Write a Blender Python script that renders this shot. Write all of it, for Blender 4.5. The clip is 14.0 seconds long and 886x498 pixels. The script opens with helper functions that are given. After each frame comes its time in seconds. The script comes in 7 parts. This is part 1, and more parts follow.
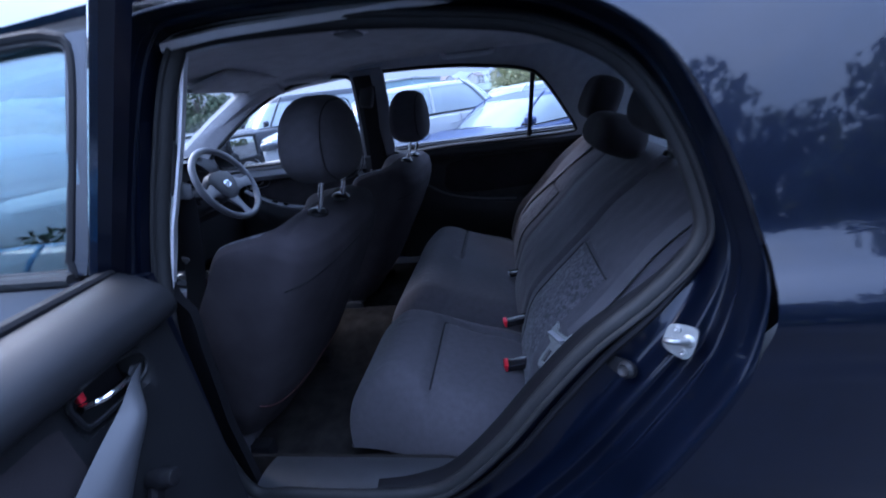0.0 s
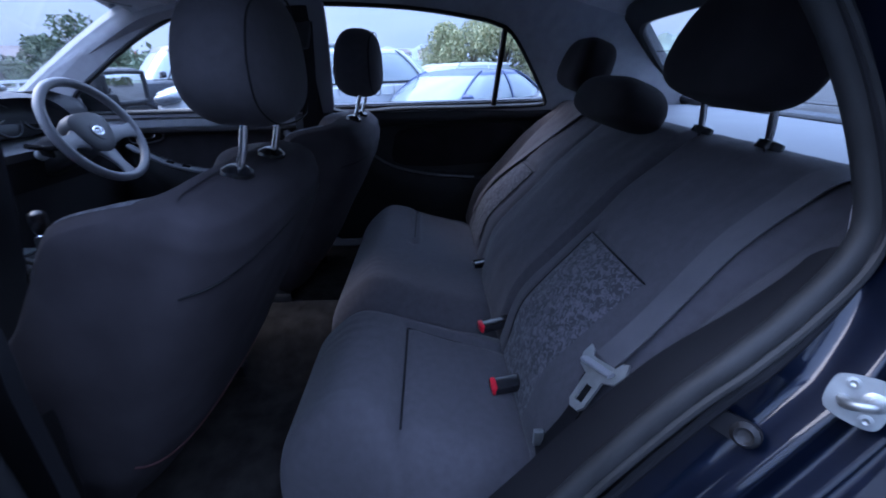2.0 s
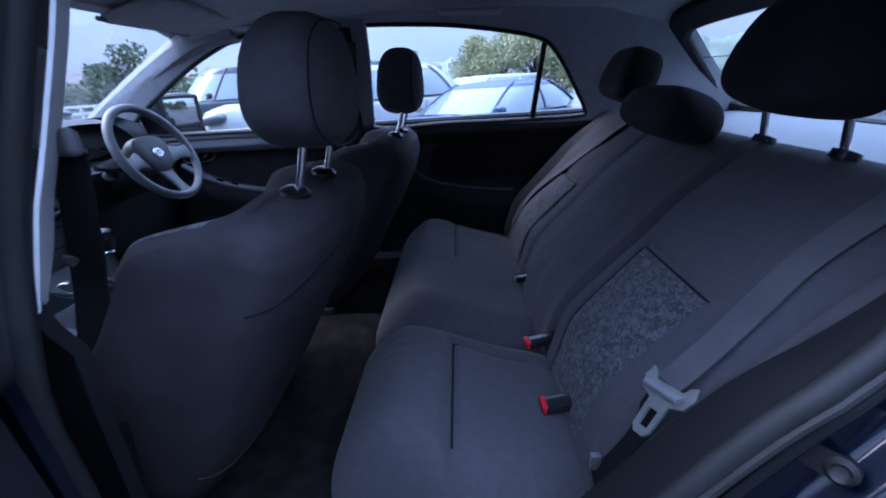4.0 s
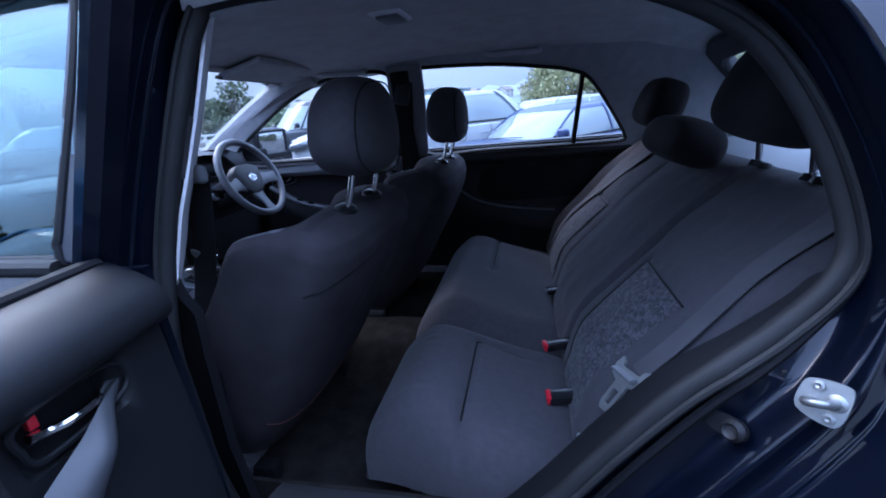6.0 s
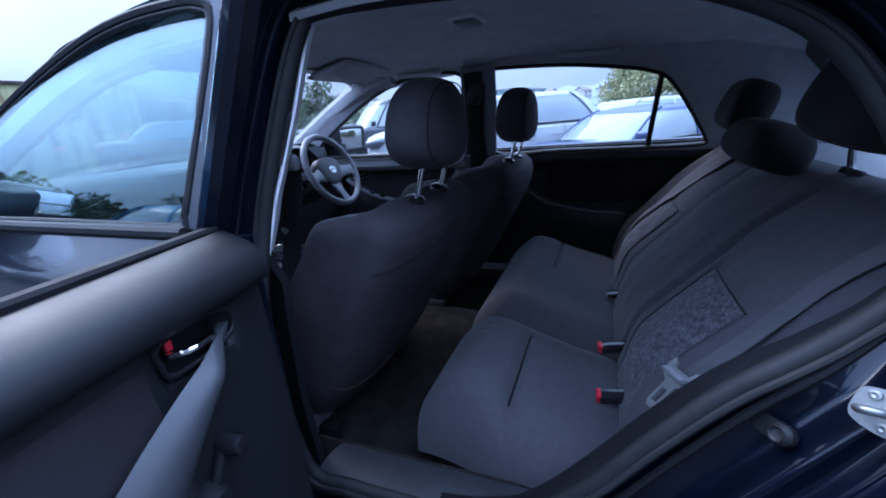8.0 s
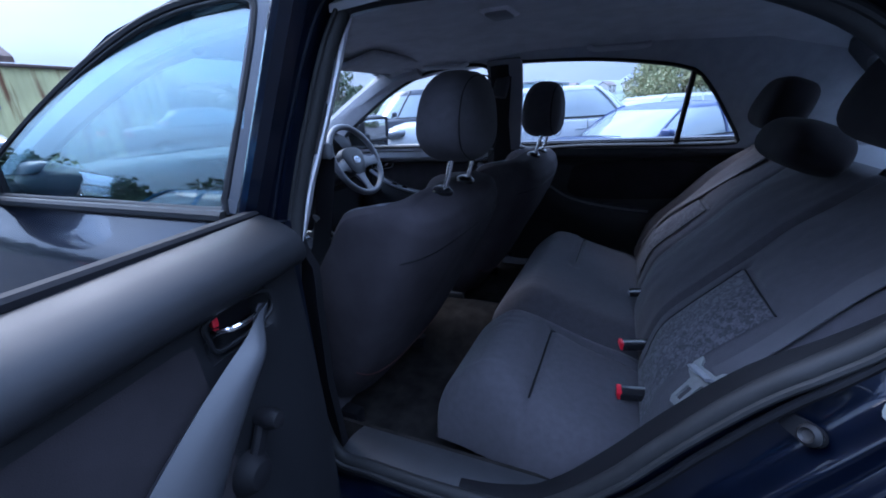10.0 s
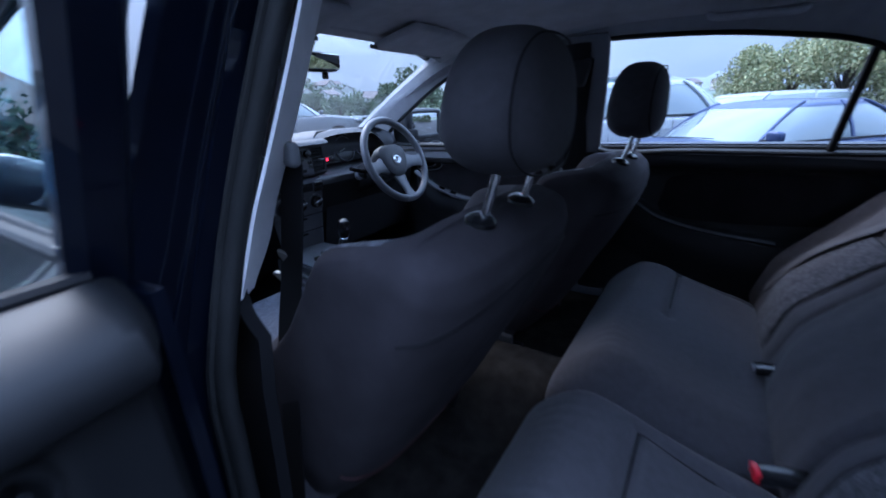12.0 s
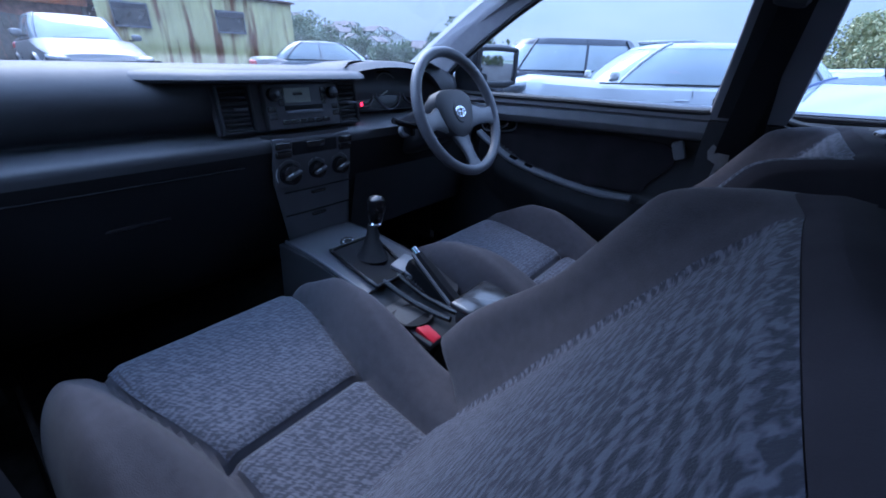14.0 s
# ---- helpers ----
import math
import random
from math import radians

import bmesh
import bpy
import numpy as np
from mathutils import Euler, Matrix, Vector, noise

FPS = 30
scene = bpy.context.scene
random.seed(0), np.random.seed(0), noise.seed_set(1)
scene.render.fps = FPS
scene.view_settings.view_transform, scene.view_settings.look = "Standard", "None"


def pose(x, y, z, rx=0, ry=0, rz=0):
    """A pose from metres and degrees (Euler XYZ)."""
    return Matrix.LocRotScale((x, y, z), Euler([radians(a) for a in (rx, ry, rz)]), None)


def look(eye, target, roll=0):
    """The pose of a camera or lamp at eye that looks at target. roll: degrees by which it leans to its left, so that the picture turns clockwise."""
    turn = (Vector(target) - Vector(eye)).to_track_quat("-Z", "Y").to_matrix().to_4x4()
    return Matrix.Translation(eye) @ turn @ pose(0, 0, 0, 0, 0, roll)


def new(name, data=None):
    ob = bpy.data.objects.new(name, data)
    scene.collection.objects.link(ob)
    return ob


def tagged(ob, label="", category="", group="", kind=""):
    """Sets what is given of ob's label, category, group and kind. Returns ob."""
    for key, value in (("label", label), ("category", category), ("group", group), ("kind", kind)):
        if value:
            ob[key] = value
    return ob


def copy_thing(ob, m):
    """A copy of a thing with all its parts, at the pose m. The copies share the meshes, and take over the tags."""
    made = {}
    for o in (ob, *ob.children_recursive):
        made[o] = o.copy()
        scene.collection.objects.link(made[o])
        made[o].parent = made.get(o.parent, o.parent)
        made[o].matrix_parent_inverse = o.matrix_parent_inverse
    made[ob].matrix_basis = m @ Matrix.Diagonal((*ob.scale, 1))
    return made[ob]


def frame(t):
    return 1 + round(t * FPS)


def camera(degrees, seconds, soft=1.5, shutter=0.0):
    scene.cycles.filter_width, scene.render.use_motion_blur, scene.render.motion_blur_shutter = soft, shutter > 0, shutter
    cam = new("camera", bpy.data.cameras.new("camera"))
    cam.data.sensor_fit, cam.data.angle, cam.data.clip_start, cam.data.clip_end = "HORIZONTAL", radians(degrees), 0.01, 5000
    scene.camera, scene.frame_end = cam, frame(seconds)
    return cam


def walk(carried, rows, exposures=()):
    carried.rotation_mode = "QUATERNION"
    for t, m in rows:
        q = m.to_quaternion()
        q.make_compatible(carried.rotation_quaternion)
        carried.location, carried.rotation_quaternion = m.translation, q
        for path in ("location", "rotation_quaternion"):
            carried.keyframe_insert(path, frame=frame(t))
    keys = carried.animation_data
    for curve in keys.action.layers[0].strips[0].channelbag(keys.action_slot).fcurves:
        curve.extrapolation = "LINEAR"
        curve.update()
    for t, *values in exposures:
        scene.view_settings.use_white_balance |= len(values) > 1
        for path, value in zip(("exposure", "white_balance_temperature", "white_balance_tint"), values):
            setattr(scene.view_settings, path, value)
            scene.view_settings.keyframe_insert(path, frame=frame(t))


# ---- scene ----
cam = camera(94.7, 14.0, 1.8, 0.5)
PATH = [
    (0, (0.623, -1.24, 1.146), (0.281, 0.601, 0.445), -8.3),
    (0.5, (0.539, -1.212, 1.106), (0.257, 0.609, 0.327), -5.3),
    (1, (0.517, -1.14, 1.097), (0.305, 0.675, 0.285), -4.1),
    (1.5, (0.503, -1.065, 1.08), (0.428, 0.752, 0.247), -2.7),
    (2, (0.482, -1.004, 1.072), (0.519, 0.821, 0.254), -1.8),
    (2.5, (0.464, -0.953, 1.062), (0.601, 0.869, 0.248), -0.8),
    (3, (0.453, -0.936, 1.06), (0.569, 0.895, 0.264), -1.2),
    (3.5, (0.44, -0.958, 1.069), (0.446, 0.881, 0.285), -2.6),
    (6, (0.558, -1.14, 1.107), (0.126, 0.704, 0.463), -5.7),
    (6.5, (0.565, -1.148, 1.107), (0.056, 0.68, 0.475), -5.7),
    (7, (0.565, -1.169, 1.111), (-0.038, 0.633, 0.488), -5.5),
    (7.5, (0.574, -1.182, 1.11), (-0.09, 0.602, 0.496), -5.1),
    (8, (0.579, -1.19, 1.104), (-0.15, 0.568, 0.488), -4.9),
    (10.5, (0.561, -1.211, 1.106), (-0.24, 0.505, 0.462), -3.6),
    (11, (0.566, -1.193, 1.093), (-0.271, 0.507, 0.454), -3.3),
    (11.5, (0.559, -1.052, 1.072), (-0.429, 0.555, 0.406), -3.8),
    (12, (0.455, -0.89, 1.086), (-0.592, 0.688, 0.445), -2.9),
    (12.5, (0.273, -0.716, 1.097), (-0.765, 0.842, 0.392), -0.7),
    (13, (0.166, -0.6, 1.057), (-1.003, 0.852, 0.331), -0.6),
    (13.5, (0.122, -0.56, 1.027), (-1.011, 0.89, 0.244), 1.0),
    (14, (0.113, -0.559, 1.027), (-1.021, 0.871, 0.21), 1.2),
]
walk(cam, [(t, look(eye, target, roll)) for t, eye, target, roll in PATH], [(0, 1.4, 5600, 20), (10.5, 1.35, 5600, 16), (11.5, 1.3, 5650, 15), (12.5, 1.25, 5700, 14), (13.2, 1.3, 5450, 14), (14, 1.3, 5350, 16)])

# ---- sky, sun, exposure ----
world = bpy.data.worlds.new("overcast_sky")
scene.world = world
world.use_nodes = True
wn, wl = world.node_tree.nodes, world.node_tree.links
wn.clear()
w_out = wn.new("ShaderNodeOutputWorld")
w_bg = wn.new("ShaderNodeBackground")
w_sky = wn.new("ShaderNodeTexSky")
w_sky.sky_type = 'NISHITA'
w_sky.sun_disc = False
w_sky.sun_elevation, w_sky.sun_rotation = radians(46), radians(288)
w_sky.dust_density, w_sky.air_density, w_sky.ozone_density = 3.0, 1.2, 2.0
w_co = wn.new("ShaderNodeTexCoord")
w_map = wn.new("ShaderNodeMapping")
w_map.inputs["Scale"].default_value = (1.0, 1.0, 4.0)
w_noise = wn.new("ShaderNodeTexNoise")
w_noise.inputs["Scale"].default_value, w_noise.inputs["Detail"].default_value = 2.2, 5
w_ramp = wn.new("ShaderNodeValToRGB")
w_ramp.color_ramp.elements[0].position, w_ramp.color_ramp.elements[0].color = 0.3, (3.6, 5.2, 8.2, 1)
w_ramp.color_ramp.elements[1].position, w_ramp.color_ramp.elements[1].color = 0.75, (5.6, 7.0, 9.4, 1)
w_mix = wn.new("ShaderNodeMixRGB")
w_mix.inputs["Fac"].default_value = 0.82
wl.new(w_co.outputs["Generated"], w_map.inputs["Vector"])
wl.new(w_map.outputs["Vector"], w_noise.inputs["Vector"])
wl.new(w_noise.outputs["Fac"], w_ramp.inputs["Fac"])
wl.new(w_sky.outputs["Color"], w_mix.inputs["Color1"])
wl.new(w_ramp.outputs["Color"], w_mix.inputs["Color2"])
w_sep, w_grad, w_mul = wn.new("ShaderNodeSeparateXYZ"), wn.new("ShaderNodeMapRange"), wn.new("ShaderNodeMixRGB")
w_grad.inputs["From Min"].default_value, w_grad.inputs["From Max"].default_value = 0.12, 0.95
w_grad.inputs["To Min"].default_value, w_grad.inputs["To Max"].default_value = 0.40, 2.2
w_mul.blend_type = 'MULTIPLY'
w_mul.inputs["Fac"].default_value = 1.0
wl.new(w_co.outputs["Generated"], w_sep.inputs["Vector"])
wl.new(w_sep.outputs["Z"], w_grad.inputs["Value"])
wl.new(w_mix.outputs["Color"], w_mul.inputs["Color1"])
wl.new(w_grad.outputs["Result"], w_mul.inputs["Color2"])
wl.new(w_mul.outputs["Color"], w_bg.inputs["Color"])
w_bg.inputs["Strength"].default_value = 0.15
wl.new(w_bg.outputs["Background"], w_out.inputs["Surface"])

sun_data = bpy.data.lights.new("sun", 'SUN')
sun_data.energy, sun_data.angle, sun_data.color = 1.3, radians(40), (1.0, 0.97, 0.94)
sun = new("sun", sun_data)
sun.matrix_world = look((-9, 3, 10), (0, 0, 0))


# ---- materials ----
def mat(name, colour, rough=0.5, metal=0.0, spec=0.5, coat=0.0, var=0.15, scale=8.0, bump=0.0, bump_scale=400.0, sheen=0.0, stretch=(1, 1, 1)):
    m = bpy.data.materials.new(name)
    m.use_nodes = True
    n, l = m.node_tree.nodes, m.node_tree.links
    b = n["Principled BSDF"]
    b.inputs["Roughness"].default_value, b.inputs["Metallic"].default_value = rough, metal
    b.inputs["Specular IOR Level"].default_value = spec
    b.inputs["Coat Weight"].default_value, b.inputs["Coat Roughness"].default_value = coat, 0.04
    b.inputs["Sheen Weight"].default_value = sheen
    co = n.new("ShaderNodeTexCoord")
    mp = n.new("ShaderNodeMapping")
    mp.inputs["Scale"].default_value = stretch
    l.new(co.outputs["Object"], mp.inputs["Vector"])
    n1, n2 = n.new("ShaderNodeTexNoise"), n.new("ShaderNodeTexNoise")
    n1.inputs["Scale"].default_value, n1.inputs["Detail"].default_value = scale, 6
    n2.inputs["Scale"].default_value, n2.inputs["Detail"].default_value = bump_scale, 3
    l.new(mp.outputs["Vector"], n1.inputs["Vector"])
    l.new(mp.outputs["Vector"], n2.inputs["Vector"])
    r = n.new("ShaderNodeValToRGB")
    lo, hi = [c * (1 - var) for c in colour], [min(1, c * (1 + var)) for c in colour]
    r.color_ramp.elements[0].position, r.color_ramp.elements[0].color = 0.3, (*lo, 1)
    r.color_ramp.elements[1].position, r.color_ramp.elements[1].color = 0.7, (*hi, 1)
    l.new(n1.outputs["Fac"], r.inputs["Fac"])
    l.new(r.outputs["Color"], b.inputs["Base Color"])
    rr = n.new("ShaderNodeMapRange")
    rr.inputs["To Min"].default_value, rr.inputs["To Max"].default_value = max(0, rough - 0.08 * min(1, rough * 3)), min(1, rough + 0.08 * min(1, rough * 3))
    l.new(n1.outputs["Fac"], rr.inputs["Value"])
    l.new(rr.outputs["Result"], b.inputs["Roughness"])
    if bump:
        bp = n.new("ShaderNodeBump")
        bp.inputs["Strength"].default_value, bp.inputs["Distance"].default_value = bump, 0.001
        l.new(n2.outputs["Fac"], bp.inputs["Height"])
        l.new(bp.outputs["Normal"], b.inputs["Normal"])
    return m


def mat_dashes(name, dark, light, turn, size, warp, rows=""):
    """Cloth with short woven flecks: stretched noise picks light threads on a dark ground."""
    m = mat(name, dark, 0.92, spec=0.2, bump=0.5, bump_scale=700, sheen=0.12)
    n, l = m.node_tree.nodes, m.node_tree.links
    b = n["Principled BSDF"]
    co = n.new("ShaderNodeTexCoord")
    mp = n.new("ShaderNodeMapping")
    mp.vector_type = 'TEXTURE'
    mp.inputs["Rotation"].default_value = [radians(a) for a in turn]
    mp.inputs["Scale"].default_value = [1 / a for a in size]
    v = n.new("ShaderNodeTexNoise")
    v.inputs["Scale"].default_value, v.inputs["Detail"].default_value = 1.0, 1.0
    v.inputs["Distortion"].default_value = warp * 4
    l.new(co.outputs["Object"], mp.inputs["Vector"])
    l.new(mp.outputs["Vector"], v.inputs["Vector"])
    r = n.new("ShaderNodeValToRGB")
    r.color_ramp.elements[0].position, r.color_ramp.elements[0].color = 0.40, (*dark, 1)
    r.color_ramp.elements[1].position, r.color_ramp.elements[1].color = 0.64, (*light, 1)
    fac = v.outputs["Fac"]
    if rows:
        wv, ad = n.new("ShaderNodeTexWave"), n.new("ShaderNodeMath")
        wv.bands_direction = rows
        wv.inputs["Scale"].default_value, wv.inputs["Distortion"].default_value = 34.0, 3.0
        wv.inputs["Detail"].default_value, wv.inputs["Detail Scale"].default_value = 1.5, 2.0
        ad.operation = 'MULTIPLY_ADD'
        ad.inputs[1].default_value = 0.16
        sb = n.new("ShaderNodeMath")
        sb.operation = 'SUBTRACT'
        sb.inputs[1].default_value = 0.08
        l.new(co.outputs["Object"], wv.inputs["Vector"])
        l.new(wv.outputs["Fac"], ad.inputs[0])
        l.new(v.outputs["Fac"], sb.inputs[0])
        l.new(sb.outputs[0], ad.inputs[2])
        fac = ad.outputs[0]
    l.new(fac, r.inputs["Fac"])
    l.new(r.outputs["Color"], b.inputs["Base Color"])
    return m


def mat_glass(name, tint, base=0.035, power=4.5, shine=(1, 1, 1)):
    m = bpy.data.materials.new(name)
    m.use_nodes = True
    n, l = m.node_tree.nodes, m.node_tree.links
    n.remove(n["Principled BSDF"])
    out = n["Material Output"]
    tr, gl, lw, mx = n.new("ShaderNodeBsdfTransparent"), n.new("ShaderNodeBsdfGlossy"), n.new("ShaderNodeLayerWeight"), n.new("ShaderNodeMixShader")
    pw, sc = n.new("ShaderNodeMath"), n.new("ShaderNodeMath")
    tr.inputs["Color"].default_value = (*tint, 1)
    gl.inputs["Color"].default_value = (*shine, 1)
    gl.inputs["Roughness"].default_value = 0.0
    lw.inputs["Blend"].default_value = 0.5
    pw.operation, sc.operation = 'POWER', 'MULTIPLY_ADD'
    pw.inputs[1].default_value = power
    sc.inputs[1].default_value, sc.inputs[2].default_value = 1 - base, base
    l.new(lw.outputs["Facing"], pw.inputs[0])
    l.new(pw.outputs[0], sc.inputs[0])
    l.new(sc.outputs[0], mx.inputs["Fac"])
    l.new(tr.outputs["BSDF"], mx.inputs[1])
    l.new(gl.outputs["BSDF"], mx.inputs[2])
    l.new(mx.outputs["Shader"], out.inputs["Surface"])
    return m


def mat_glow(name, colour, strength):
    m = bpy.data.materials.new(name)
    m.use_nodes = True
    b = m.node_tree.nodes["Principled BSDF"]
    b.inputs["Base Color"].default_value = (*colour, 1)
    b.inputs["Emission Color"].default_value = (*colour, 1)
    b.inputs["Emission Strength"].default_value = strength
    return m


NAVY = mat("navy_paint", (0.0022, 0.0056, 0.017), 0.36, metal=0.5, spec=0.25, coat=1.0, var=0.12, scale=30, bump=0.05, bump_scale=900)
BACKC = mat("dark_seat_back_cloth", (0.046, 0.041, 0.047), 0.95, spec=0.10, var=0.2, scale=14, bump=0.35, bump_scale=900)
CLOTH = mat("charcoal_cloth", (0.070, 0.066, 0.075), 0.95, spec=0.12, var=0.09, scale=70, bump=0.5, bump_scale=700, sheen=0.10)
CLOTH_DARK = mat("black_cloth", (0.026, 0.023, 0.026), 0.95, spec=0.10, var=0.2, scale=14, bump=0.3, bump_scale=900, sheen=0.04)
FLECK = mat_dashes("flecked_cloth", (0.042, 0.040, 0.047), (0.110, 0.106, 0.122), (0, 0, 0), (150, 90, 70), 0.3)
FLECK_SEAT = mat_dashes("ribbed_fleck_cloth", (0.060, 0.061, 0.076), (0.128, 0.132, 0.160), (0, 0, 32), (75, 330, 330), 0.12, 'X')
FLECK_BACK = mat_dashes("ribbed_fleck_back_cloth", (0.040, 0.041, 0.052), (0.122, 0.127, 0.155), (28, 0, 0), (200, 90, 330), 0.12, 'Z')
PLASTIC = mat("black_grained_plastic", (0.033, 0.034, 0.038), 0.5, spec=0.4, var=0.12, scale=20, bump=0.35, bump_scale=600)
PULL = mat("satin_grey_pull", (0.048, 0.050, 0.056), 0.36, spec=0.5, var=0.08)
STACKP = mat("graphite_stack_plastic", (0.085, 0.087, 0.096), 0.45, spec=0.5, var=0.1, scale=20, bump=0.2, bump_scale=700)
# door lining lightened to carry the highlight along the roll's top
DOORR = mat("lit_door_roll", (0.210, 0.212, 0.228), 0.45, spec=0.5, var=0.12, scale=20, bump=0.3, bump_scale=700)
# dash plastic below the ledge, its shade put into a near-black base
LOWER = mat("shaded_lower_dash", (0.012, 0.0125, 0.0145), 0.6, spec=0.3, var=0.12, scale=20, bump=0.35, bump_scale=600)
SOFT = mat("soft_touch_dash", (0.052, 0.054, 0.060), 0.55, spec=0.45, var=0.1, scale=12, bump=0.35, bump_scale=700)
PIANO = mat("smooth_black_plastic", (0.012, 0.012, 0.014), 0.25, spec=0.5, var=0.1)
CONSOLE = mat("satin_console_grey", (0.085, 0.088, 0.097), 0.36, spec=0.5, var=0.08, bump=0.1, bump_scale=600)
LID = mat("polished_dark_lid", (0.030, 0.031, 0.035), 0.16, spec=0.6, var=0.06)
GREYP = mat("grey_plastic", (0.16, 0.165, 0.18), 0.4, spec=0.5, var=0.08, bump=0.15, bump_scale=600)
SILVER = mat("satin_silver_trim", (0.15, 0.155, 0.175), 0.45, metal=0.55, var=0.08)
# the open door's lining, set darker than the far doors' plastic
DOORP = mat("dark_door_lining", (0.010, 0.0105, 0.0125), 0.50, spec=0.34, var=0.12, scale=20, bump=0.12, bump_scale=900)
# grey trim with the doorway's daylight put into its colour
LIGHTP = mat("brightened_pillar_trim", (0.80, 0.79, 0.82), 0.6, spec=0.3, var=0.06, scale=30, bump=0.2)
# the same grey trim, darkened in colour where less light falls
PILLAR = mat("darkened_pillar_trim", (0.36, 0.36, 0.38), 0.6, spec=0.3, var=0.08, scale=30, bump=0.2)
LINER = mat("grey_headliner_cloth", (0.53, 0.53, 0.55), 0.95, spec=0.1, var=0.1, scale=16, bump=0.4, bump_scale=800, sheen=0.1)
JAMB = mat("navy_jamb_paint", (0.0018, 0.0046, 0.014), 0.36, metal=0.5, spec=0.2, coat=0.6, var=0.2, scale=18, bump=0.04, bump_scale=300)
STOP = mat("grey_rubber_stop", (0.016, 0.016, 0.018), 0.55, var=0.2, scale=60)
RUBBER = mat("door_seal_rubber", (0.016, 0.0165, 0.018), 0.62, spec=0.35, var=0.2, scale=40, bump=0.2)
BLACK = mat("matt_black_trim", (0.009, 0.009, 0.011), 0.65, spec=0.18, var=0.1)
CARPET = mat("dusty_carpet", (0.022, 0.020, 0.019), 1.0, spec=0.05, var=0.4, scale=22, bump=1.0, bump_scale=500)
CHROME = mat("chrome", (0.80, 0.81, 0.83), 0.12, metal=1.0, var=0.03)
STEEL = mat("zinc_plated_steel", (0.31, 0.32, 0.32), 0.38, metal=0.75, var=0.12, scale=60, bump=0.1)
WHEELG = mat("worn_wheel_leather", (0.115, 0.118, 0.130), 0.36, spec=0.5, var=0.12, scale=20, bump=0.3, bump_scale=700)
WEB = mat("belt_webbing", (0.100, 0.096, 0.106), 0.85, spec=0.2, var=0.1, scale=30, bump=0.6, bump_scale=1200, stretch=(1, 1, 0.2))
PIPING = mat("dark_red_piping", (0.055, 0.018, 0.020), 0.8, var=0.1)
RED = mat("red_plastic", (0.62, 0.012, 0.03), 0.4, var=0.08)
GLASS = mat_glass("window_glass", (0.95, 0.97, 0.975))
GLASS_T = mat_glass("tinted_door_glass", (0.56, 0.70, 0.72), 0.08, 3.2, (0.82, 0.97, 1.0))
MIRROR = mat("mirror_glass", (0.86, 0.87, 0.88), 0.01, metal=1.0, var=0.0)
LCD = mat("green_grey_display", (0.28, 0.30, 0.25), 0.25, var=0.05)
WHITE = mat("white_print", (0.75, 0.75, 0.75), 0.5, var=0.03)
WARN = mat_glow("red_warning_lamp", (1.0, 0.02, 0.06), 1.6)


# ---- mesh helpers ----
def part(name, bm, material, parent=None, label="", smooth=True):
    """One mesh object out of bm, in world places, under a thing or under a part."""
    bmesh.ops.recalc_face_normals(bm, faces=bm.faces)
    me = bpy.data.meshes.new(name)
    bm.to_mesh(me)
    bm.free()
    me.materials.append(material)
    if smooth:
        me.polygons.foreach_set("use_smooth", [True] * len(me.polygons))
        me.set_sharp_from_angle(angle=radians(38))
    ob = new(name, me)
    if parent is not None:
        ob.parent = parent
        if parent.type == 'EMPTY':
            ob.matrix_parent_inverse = Matrix.Translation(-Vector(parent.location))
    if label:
        ob["label"] = label
    return ob


def thing(name, at, label, category, group="", kind=""):
    ob = new(name)
    ob.empty_display_size = 0.1
    ob.location = at
    return tagged(ob, label, category, group, kind)


def lerp(a, b, t):
    return a + (b - a) * t


def table(rows, x):
    """Piecewise smooth lookup in rows of (x, value)."""
    if x <= rows[0][0]:
        return rows[0][1]
    for (x0, v0), (x1, v1) in zip(rows, rows[1:]):
        if x <= x1:
            t = (x - x0) / (x1 - x0)
            return v0 + (v1 - v0) * t
    return rows[-1][1]


def smooth(x, a, b):
    t = max(0.0, min(1.0, (x - a) / (b - a)))
    return t * t * (3 - 2 * t)


def curve(points, n, closed=False):
    """Catmull-Rom through points, n steps a span."""
    p = [Vector(q) for q in points]
    m = len(p)
    out = []
    for i in range(m if closed else m - 1):
        if closed:
            a, b, c, d = p[i - 1], p[i], p[(i + 1) % m], p[(i + 2) % m]
        else:
            a, b, c, d = p[max(i - 1, 0)], p[i], p[i + 1], p[min(i + 2, m - 1)]
        for k in range(n):
            t = k / n
            out.append(0.5 * ((2 * b) + (c - a) * t + (2 * a - 5 * b + 4 * c - d) * t * t + (3 * b - a - 3 * c + d) * t ** 3))
    if not closed:
        out.append(p[-1])
    return out


def sheet(f, nu, nv, thick=0.0, bm=None):
    """A grid of f(u, v), u and v from 0 to 1, with a thickness if given."""
    bm = bm or bmesh.new()
    vs = [[bm.verts.new(f(i / nu, j / nv)) for j in range(nv + 1)] for i in range(nu + 1)]
    fs = [bm.faces.new((vs[i][j], vs[i + 1][j], vs[i + 1][j + 1], vs[i][j + 1])) for i in range(nu) for j in range(nv)]
    if thick:
        bmesh.ops.recalc_face_normals(bm, faces=fs)
        bmesh.ops.solidify(bm, geom=fs, thickness=thick)
    return bm


def loft(rings, closed=True, caps=True, bm=None):
    bm = bm or bmesh.new()
    vs = [[bm.verts.new(p) for p in ring] for ring in rings]
    n = len(vs[0])
    for a, b in zip(vs, vs[1:]):
        for i in range(n if closed else n - 1):
            j = (i + 1) % n
            bm.faces.new((a[i], a[j], b[j], b[i]))
    if caps and closed:
        bm.faces.new(vs[0])
        bm.faces.new(vs[-1])
    return bm


